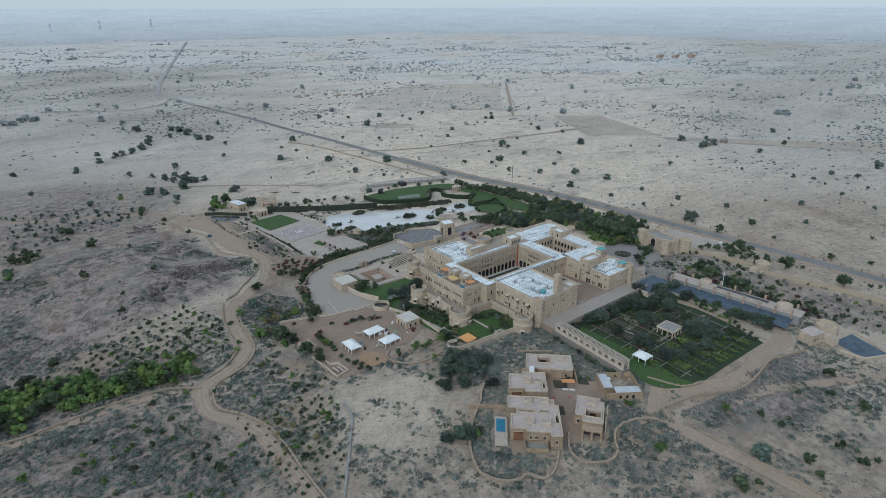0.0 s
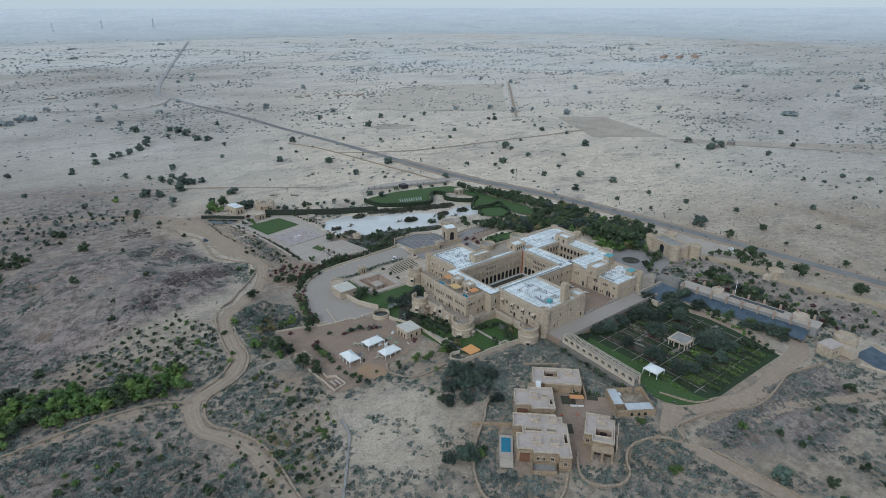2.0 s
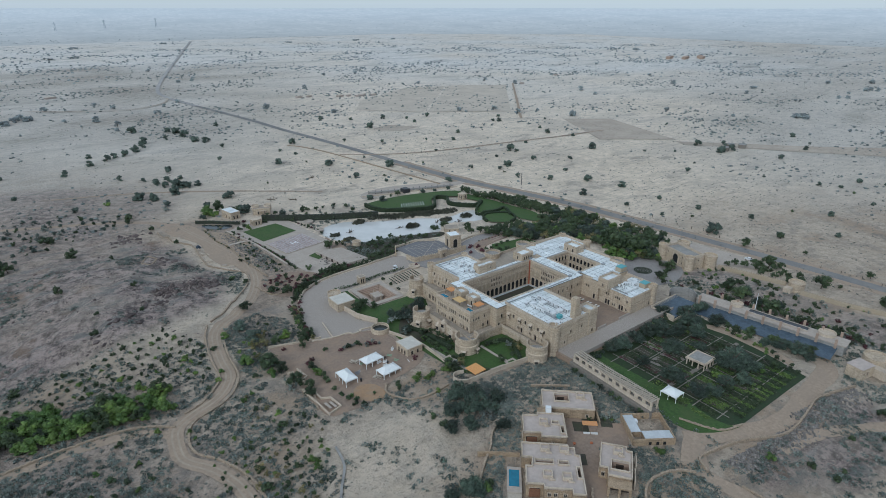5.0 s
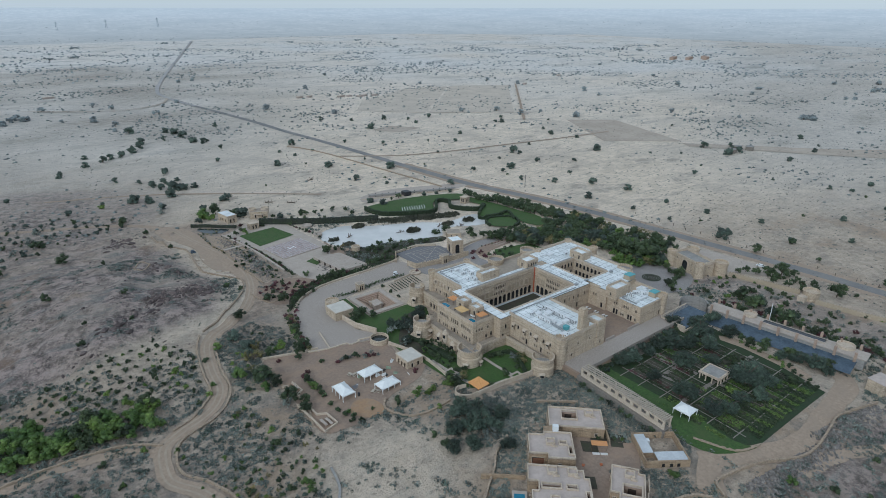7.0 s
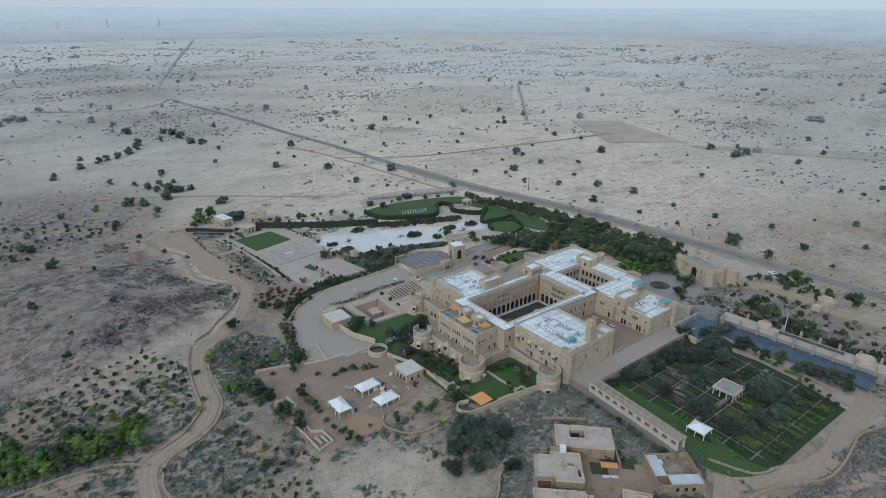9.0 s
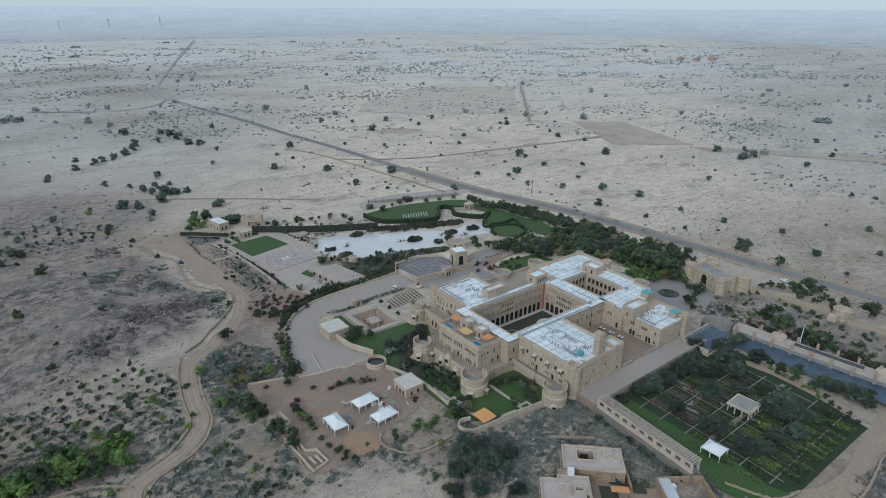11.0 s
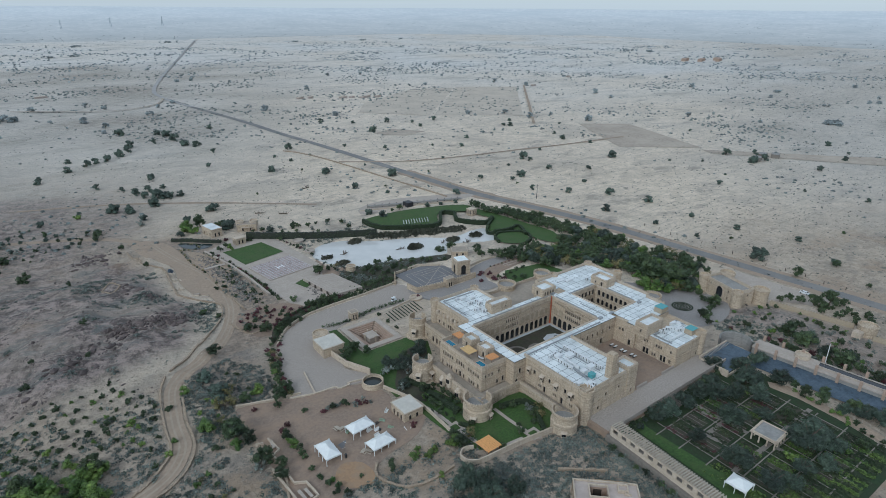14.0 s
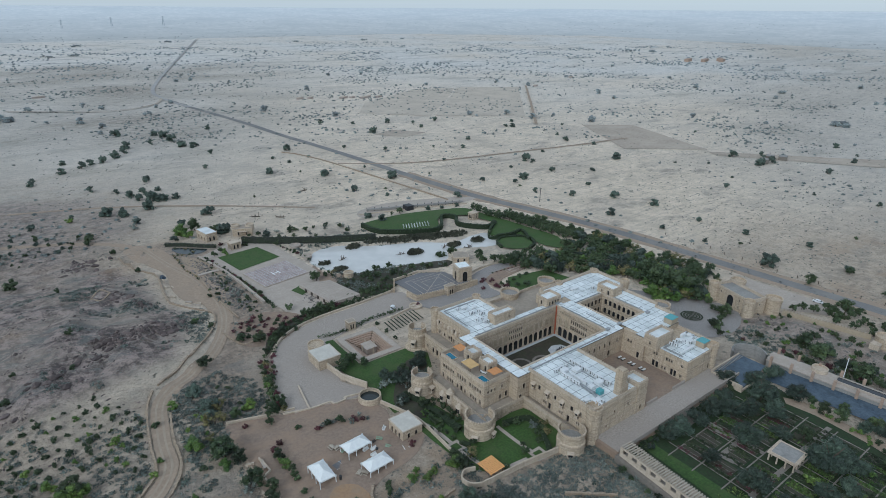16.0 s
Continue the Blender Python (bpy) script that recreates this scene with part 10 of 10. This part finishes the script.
srng = random.Random(3)
pts, rad = [], []
while len(pts) < 17000:
    x, y = srng.uniform(-40, 260), srng.uniform(25, 330)
    if math.hypot(x - 25, y - 20) < 60 or bare(x, y) or not -0.25 < (y - 10) / max(x + 45, 1) - 0.35:
        continue
    dense = 0.55 + 0.9 * noise.noise((x / 16, y / 16, 2.0)) + 0.5 * noise.noise((x / 5, y / 5, 6.0))
    hill = math.exp(-(((x - 36) / 34) ** 2 + ((y - 270) / 52) ** 2))
    dense -= 0.75 * hill + (0.3 if y > 235 else 0) + 0.6 * math.exp(-((((x - 84) / 22) ** 2 + ((y - 133) / 20) ** 2) ** 2))
    dense += 0.2 * math.exp(-((((x - 18) / 26) ** 2 + ((y - 168) / 22) ** 2) ** 2)) - 0.3 * (x < 62 and y < 128) - 0.3 * (x > 150 and y < 66) - 0.25 * (76 < x < 100 and y < 150)
    if srng.random() < dense:
        r = srng.choice((0.35, 0.45, 0.6, 0.8, 1.0)) * srng.uniform(0.8, 1.35)
        pts.append((x, y, ground(x, y)))
        rad.append(r)
third = len(pts) // 6
stuff("scrub", cloud("scrub", pts[third:], rad[third:], 30, 0.34, 0.55, 5), SCRUB, "low grey-green desert scrub", "scrub")
stuff("green_scrub", cloud("green_scrub", pts[:third], rad[:third], 28, 0.36, 0.65, 6), LEAF_DUSTY, "low green desert shrubs", "scrub")
pts, rad = [], []
while len(pts) < 900:
    x, y = srng.uniform(66, 96), srng.uniform(194, 236)
    if inside([(67, 222), (74, 232), (86, 236), (95, 226), (95, 212), (92, 206), (80, 209), (78, 196), (68, 196)], x, y):
        pts.append((x, y, ground(x, y)))
        rad.append(srng.uniform(0.35, 0.9))
stuff("scrub", cloud("scrub", pts, rad, 26, 0.36, 0.6, 9), SCRUB, "grey-green scrub between the track and the drive", "scrub")
# the villas' own scrub and the slope above them
VILLA_YARD = [(119, 124), (112, 121), (99, 111), (92, 104), (88.5, 97), (88, 92), (92, 87), (99, 83), (109, 85), (113, 79), (119, 75.6), (128, 80.5), (140, 79.5), (146, 84), (158, 90), (160, 98), (162, 136), (150, 140), (126, 142.5), (119, 136)]
VILLA_FEET = [(101.4, 98, -43, -4.6, 16, -4.2, 17.4), (115.7, 112.2, -42, -0.6, 13, -0.6, 12.6), (128.8, 117.3, -44, -0.6, 17, -0.8, 10), (120.2, 89.3, -54, -0.6, 10.4, -5.4, 13), (139.6, 92.3, -35, -0.6, 12.6, -0.6, 12.2)]
VILLA_PAVED = [(113.5, 88), (117.5, 84), (121.6, 87.2), (131, 97.5), (138, 92.5), (146, 99), (141, 106), (134, 113), (127, 107), (121, 100)]


def built_on(x, y):
    for ox, oy, rz, u0, u1, v0, v1 in VILLA_FEET:
        c, d = math.cos(radians(rz)), math.sin(radians(rz))
        u, v = (x - ox) * c + (y - oy) * d, -(x - ox) * d + (y - oy) * c
        if u0 < u < u1 and v0 < v < v1:
            return True
    return inside(VILLA_PAVED, x, y)


pts, rad = [], []
while len(pts) < 3400:
    x, y = srng.uniform(86, 162), srng.uniform(74, 143)
    if inside(VILLA_YARD, x, y) and not built_on(x, y) and srng.random() < 0.7 + 0.7 * noise.noise((x / 7, y / 7, 4.0)):
        pts.append((x, y, ground(x, y)))
        rad.append(srng.uniform(0.3, 0.85))
stuff("scrub", cloud("scrub", pts, rad, 26, 0.36, 0.6, 8), SCRUB, "grey-green scrub round the villas", "scrub")


# bushes further out: leaf colour paled in two steps to imitate haze
LEAF_HAZED = leaf_material("hazed_grey_green_leaves", (0.155, 0.182, 0.175), (0.215, 0.238, 0.23), 0.15)
LEAF_HAZED_PALE = leaf_material("pale_hazed_leaves", (0.21, 0.24, 0.245), (0.27, 0.295, 0.30), 0.1)


def scatter(n, r0, r1, size, seed, keep):
    g = random.Random(seed)
    p, r = [], []
    while len(p) < n:
        d = r0 * (r1 / r0) ** g.random()
        a = radians(51.5 + g.uniform(-41, 41))
        x, y = d * math.cos(a), d * math.sin(a)
        if 60 < x < 300 and 60 < y < 360 or not keep(x, y, g):
            continue
        p.append((x, y, ground(x, y) if d < 2000 else -0.6 + max(0.0, (d - 3164) / 1600) ** 1.15 * 106))
        r.append(size * g.uniform(0.5, 1.3) * (0.6 + min(d, 2600) / 1500))
    return p, r


p, r = scatter(9000, 230, 1500, 0.55, 11, lambda x, y, g: g.random() < 0.35 + 0.9 * noise.noise((x / 60, y / 60, 1.0)) + 0.4 * (y < 0.75 * x))
stuff("field_scrub", cloud("field_scrub", p, r, 7, 0.8, 0.8, 12), SCRUB, "sparse dry scrub on the plain", "scrub")
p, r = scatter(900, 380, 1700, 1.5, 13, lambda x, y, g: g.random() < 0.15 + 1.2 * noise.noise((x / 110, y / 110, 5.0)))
stuff("field_bushes", cloud("field_bushes", p, r, 16, 0.36, 0.75, 14, core=(p, [0.8 * v for v in r])), LEAF_HAZED, "small dark bushes scattered on the plain", "bushes")
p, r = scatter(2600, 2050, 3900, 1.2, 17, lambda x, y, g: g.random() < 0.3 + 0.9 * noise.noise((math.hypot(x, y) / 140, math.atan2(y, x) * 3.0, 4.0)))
stuff("horizon_bushes", cloud("horizon_bushes", p, r, 10, 0.6, 0.45, 18), LEAF_HAZED_PALE, "haze-paled bushes near the horizon", "bushes")
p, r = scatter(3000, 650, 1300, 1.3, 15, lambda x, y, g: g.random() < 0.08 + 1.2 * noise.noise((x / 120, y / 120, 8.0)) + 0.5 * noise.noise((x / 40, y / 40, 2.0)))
stuff("far_bushes", cloud("far_bushes", p, r, 8, 0.4, 0.9, 16, core=(p, [0.85 * v for v in r])), LEAF_HAZED, "far dark bushes and trees on the plain", "bushes")
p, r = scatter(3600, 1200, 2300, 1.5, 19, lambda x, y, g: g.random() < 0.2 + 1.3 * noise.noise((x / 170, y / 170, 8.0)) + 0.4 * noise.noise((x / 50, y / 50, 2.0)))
stuff("far_bushes", cloud("far_bushes", p, r, 5, 0.4, 0.9, 20, core=(p, [0.9 * v for v in r])), LEAF_FAR, "far haze-paled bushes and trees on the plain", "bushes")

pts, rad = [], []
for cx, cy, n, w in ((199.8, 286.2, 110, 3.4), (178.3, 311.2, 90, 3.2), (236, 281, 60, 3.0), (222, 283, 60, 3.0), (190, 311.5, 140, 4.0), (201, 306, 160, 5.0), (212, 302, 160, 5.0), (222, 297, 220, 6.0), (232, 294, 220, 5.5), (196, 309, 160, 4.5), (207, 304, 180, 5.0), (217, 300, 180, 5.0), (160, 290, 60, 2.6), (157, 300, 40, 2.0)):
    for _ in range(n):
        a, d = srng.uniform(0, math.tau), w * math.sqrt(srng.random())
        pts.append((cx + d * math.cos(a) * 1.2, cy + d * math.sin(a) * 0.8, -0.8))
        rad.append(srng.uniform(0.7, 1.2))
stuff("reeds", cloud("reeds", pts, rad, 10, 0.5, 1.6, 21, up=1.2), REED, "grey-brown reeds in the pond", "reeds")
rows_of = {"LEAF": ([], []), "BRIGHT": ([], []), "RED": ([], []), "DRY": ([], [])}
for i, x in enumerate((166.8, 173.9, 180.9, 187.9, 194.9, 201.9, 208.6)):
    for j, y in enumerate((79.5, 85, 93, 101, 109, 117)):
        if (i, j) in ((3, 3), (4, 3), (0, 4), (0, 5)):
            continue
        for k in range(4):
            sort = srng.choice(("LEAF", "LEAF", "LEAF", "BRIGHT", "BRIGHT", "bare") if j < 3 else ("LEAF", "LEAF", "LEAF", "RED", "BRIGHT", "bare"))
            lush = srng.uniform(0.5, 1.0) if j < 3 else srng.uniform(0.2, 0.8)
            for row_x in (0.0, 0.5, 1.0):
                for m in range(15):
                    px, py = x + 0.45 + 1.5 * k + row_x + srng.uniform(-0.15, 0.15), y + 0.2 + 0.42 * m
                    if sort != "bare" and srng.random() < lush and (y > 82 or x > 172):
                        rows_of[sort][0].append((px, py, ground(px, py) + 0.15))
                        rows_of[sort][1].append(srng.uniform(0.28, 0.55))
for sort, mat, lab in (("LEAF", LEAF, "rows of dark green vegetables in the garden beds"), ("BRIGHT", LEAF_BRIGHT, "rows of bright green vegetables in the garden beds"), ("RED", LEAF_RED, "rows of purple-leaved plants in the garden beds"), ("DRY", LEAF_DRY, "yellowing vegetables in the garden beds")):
    if rows_of[sort][0]:
        stuff("crops", cloud("crops", *rows_of[sort], 10, 0.7, 0.8, 23), mat, lab, "crops")


def hedge_leaves():
    p, r = [], []
    for line, h, w in (([(196, 333), (197, 322), (203, 314.5), (226, 303), (240, 318), (246, 313), (240.5, 302.5), (250, 290), (259, 294)], 2.6, 1.4), ([(259, 293), (246.6, 284), (243.5, 278), (253, 274), (262, 275), (256, 263)], 2.2, 1.3), ([(237.7, 264), (241, 271), (247, 273.5), (257.9, 267), (255, 258), (248, 254.5)], 1.6, 1.2), ([(134, 348), (143, 341), (157.5, 330.5), (169, 323.5), (183, 316), (192, 311.5)], 3.2, 1.3), ([(101, 366), (108, 361.5), (114, 355.5), (121, 349.6)], 1.6, 1.1), ([(129.6, 190), (130.6, 186), (133.0, 181.5)], 1.2, 1.6), ([(130.4, 179.5), (131.5, 176.3), (131.6, 170), (132, 165)], 1.2, 1.8), ([(143, 158.8), (147.6, 157.8), (150.4, 156), (151, 152)], 1.1, 1.5), ([(148.6, 148.5), (146.6, 145), (145, 142.6)], 1.0, 1.2), ([(110, 341), (113.5, 326), (117, 308), (119, 288), (120, 270)], 0.6, 1.4), ([(105, 237.5), (112, 246.5), (123, 252), (139, 254), (150, 254.5), (166, 256)], 1.2, 2.2), ([(124, 238), (132, 236.5), (145, 238.5), (160, 238.5)], 1.0, 1.6)):
        for q in sub(smooth(line, 4), 0.7):
            for _ in range(4):
                x, y = q.x + srng.uniform(-w, w) * 0.55, q.y + srng.uniform(-w, w) * 0.55
                p.append((x, y, max(ground(x, y), -0.3) + h * srng.uniform(0.3, 1.02)))
                r.append(srng.uniform(0.25, 0.5))
    return cloud("hedge_leaves", p, r, 9, 0.75, 0.8, 31, up=-1)


stuff("hedge_leaves", hedge_leaves(), LEAF, "dense leaves of clipped hedges", "hedge")


def stones(name, places, mat, label, seed):
    """Uneven angular boulders as one mesh."""
    rr = np.random.default_rng(seed)
    base = np.array([(0, 0, 1), (0.9, 0, 0.35), (0.28, 0.85, 0.35), (-0.72, 0.52, 0.35), (-0.72, -0.52, 0.35), (0.28, -0.85, 0.35), (0.72, 0.52, -0.4), (-0.28, 0.85, -0.4), (-0.9, 0, -0.4), (-0.28, -0.85, -0.4), (0.72, -0.52, -0.4)])
    tri = [(0, 1, 2), (0, 2, 3), (0, 3, 4), (0, 4, 5), (0, 5, 1), (1, 6, 2), (2, 7, 3), (3, 8, 4), (4, 9, 5), (5, 10, 1), (6, 7, 2), (7, 8, 3), (8, 9, 4), (9, 10, 5), (10, 6, 1)]
    v, f = [], []
    for x, y, z, s in places:
        a = rr.normal(0.7, 0.6)
        rot = np.array([[math.cos(a), -math.sin(a), 0], [math.sin(a), math.cos(a), 0], [0, 0, 1]])
        q = (base * rr.uniform(0.55, 1.3, (11, 3)) * s * np.array([1.25, rr.uniform(0.4, 0.9), rr.uniform(0.3, 0.9)])) @ rot.T + (x, y, z)
        o = len(v)
        v += q.tolist()
        f += [(i + o, j + o, k + o) for i, j, k in tri]
    me = bpy.data.meshes.new(name)
    me.from_pydata(v, [], f)
    return stuff(name, me, mat, label, "rocks")


pl = []
for _ in range(1500):
    x, y = srng.gauss(44, 24), srng.gauss(270, 34)
    ridge = noise.noise((x / 9, y / 14, 3.3)) + 0.5 * noise.noise((x / 3, y / 3, 8.0))
    if ridge < 0.12 or x > 92 or any(abs(q.x - x) + abs(q.y - y) < 4.5 for q in TRACK):
        continue
    pl.append((x, y, ground(x, y) - 0.05, srng.uniform(0.15, 0.5) * srng.choice((1, 1, 1, 1.8))))
for cx, cy, n, w in ((74, 268, 110, 4), (82, 270, 25, 3), (61, 265, 60, 3), (55, 260, 24, 4), (49, 256, 18, 4), (44, 252, 12, 4), (38, 248, 14, 5), (30, 241, 14, 5), (66, 366, 50, 4), (61, 356, 40, 4), (70, 313, 30, 3), (76, 300, 30, 4)):
    for _ in range(n):
        x, y = srng.gauss(cx, w), srng.gauss(cy, w * 0.7)
        pl.append((x, y, ground(x, y) + 0.1 * srng.random(), srng.uniform(0.3, 0.9) * srng.choice((0.7, 1, 1, 1.9))))
stones("hill_rocks", pl, ROCK, "broken dark rocks on the hill", 3)
pl = []
for _ in range(1500):
    t = srng.random()
    x = 155 + 68 * t
    y = 73.5 - 9 * t + (3 if t > 0.5 else 0) - abs(srng.gauss(0, 3.2)) - 0.6
    pl.append((x, y, ground(x, y) + 0.05, srng.uniform(0.2, 0.75)))
for cx, cy, n, w in ((135.5, 268, 60, 2.4), (108, 310, 170, 4.0), (108, 328, 110, 3.6), (110, 296, 170, 3.6), (111, 282, 90, 3.0), (262, 122, 70, 8), (268, 138, 50, 6), (258, 100, 50, 7)):
    for _ in range(n):
        x, y = srng.gauss(cx, w * 0.6), srng.gauss(cy, w * 1.4)
        pl.append((x, y, ground(x, y) + 0.05, srng.uniform(0.25, 0.8)))
stones("loose_stones", pl, material("grey_loose_stone", (0.23, 0.205, 0.185), (0.13, 0.117, 0.107), 0.4, bump=0.8, island=True, random_tint=0.4), "grey loose stones on a bank", 4)
dt = thing("drowned_snag", "dark dead branches lying in the pond", "dead tree")
for cx, cy, n in ((166, 300, 12), (193, 289, 7), (226, 276, 10), (215, 283, 8)):
    for k in range(n):
        a, e = srng.uniform(0, 360), srng.uniform(-70, -10)
        bm = bmesh.new()
        box(bm, 0, srng.uniform(1.2, 2.8), -0.09, 0.09, -0.09, 0.09, pose(cx + srng.uniform(-1, 1), cy + srng.uniform(-.6, .6), -0.8, 0, e, a))
        part("branch", bm, BARK, dt)


def fallen_tree(x, y, rz, seed):
    """A dead tree lying on the plain, its limbs spread."""
    g = random.Random(seed)
    t = thing("fallen_tree", "dark dead tree lying on the sandy plain", "dead tree", "fallen trees", at=pose(x, y, ground(x, y), 0, 0, rz))
    bm = bmesh.new()
    box(bm, -2.6, 2.4, -0.22, 0.22, 0.1, 0.5)
    part("trunk", bm, BARK, t)
    for k in range(7):
        bm = bmesh.new()
        box(bm, 0, g.uniform(1.2, 2.6), -0.07, 0.07, -0.07, 0.07, pose(g.uniform(-2, 2.4), 0, 0.35, 0, g.uniform(-65, -15), g.uniform(0, 360)))
        part("branch", bm, BARK, t)


for k, (x, y, rz) in enumerate(((155, 384, -30), (166, 375, -40), (200, 417, 10))):
    fallen_tree(x, y, rz, k)
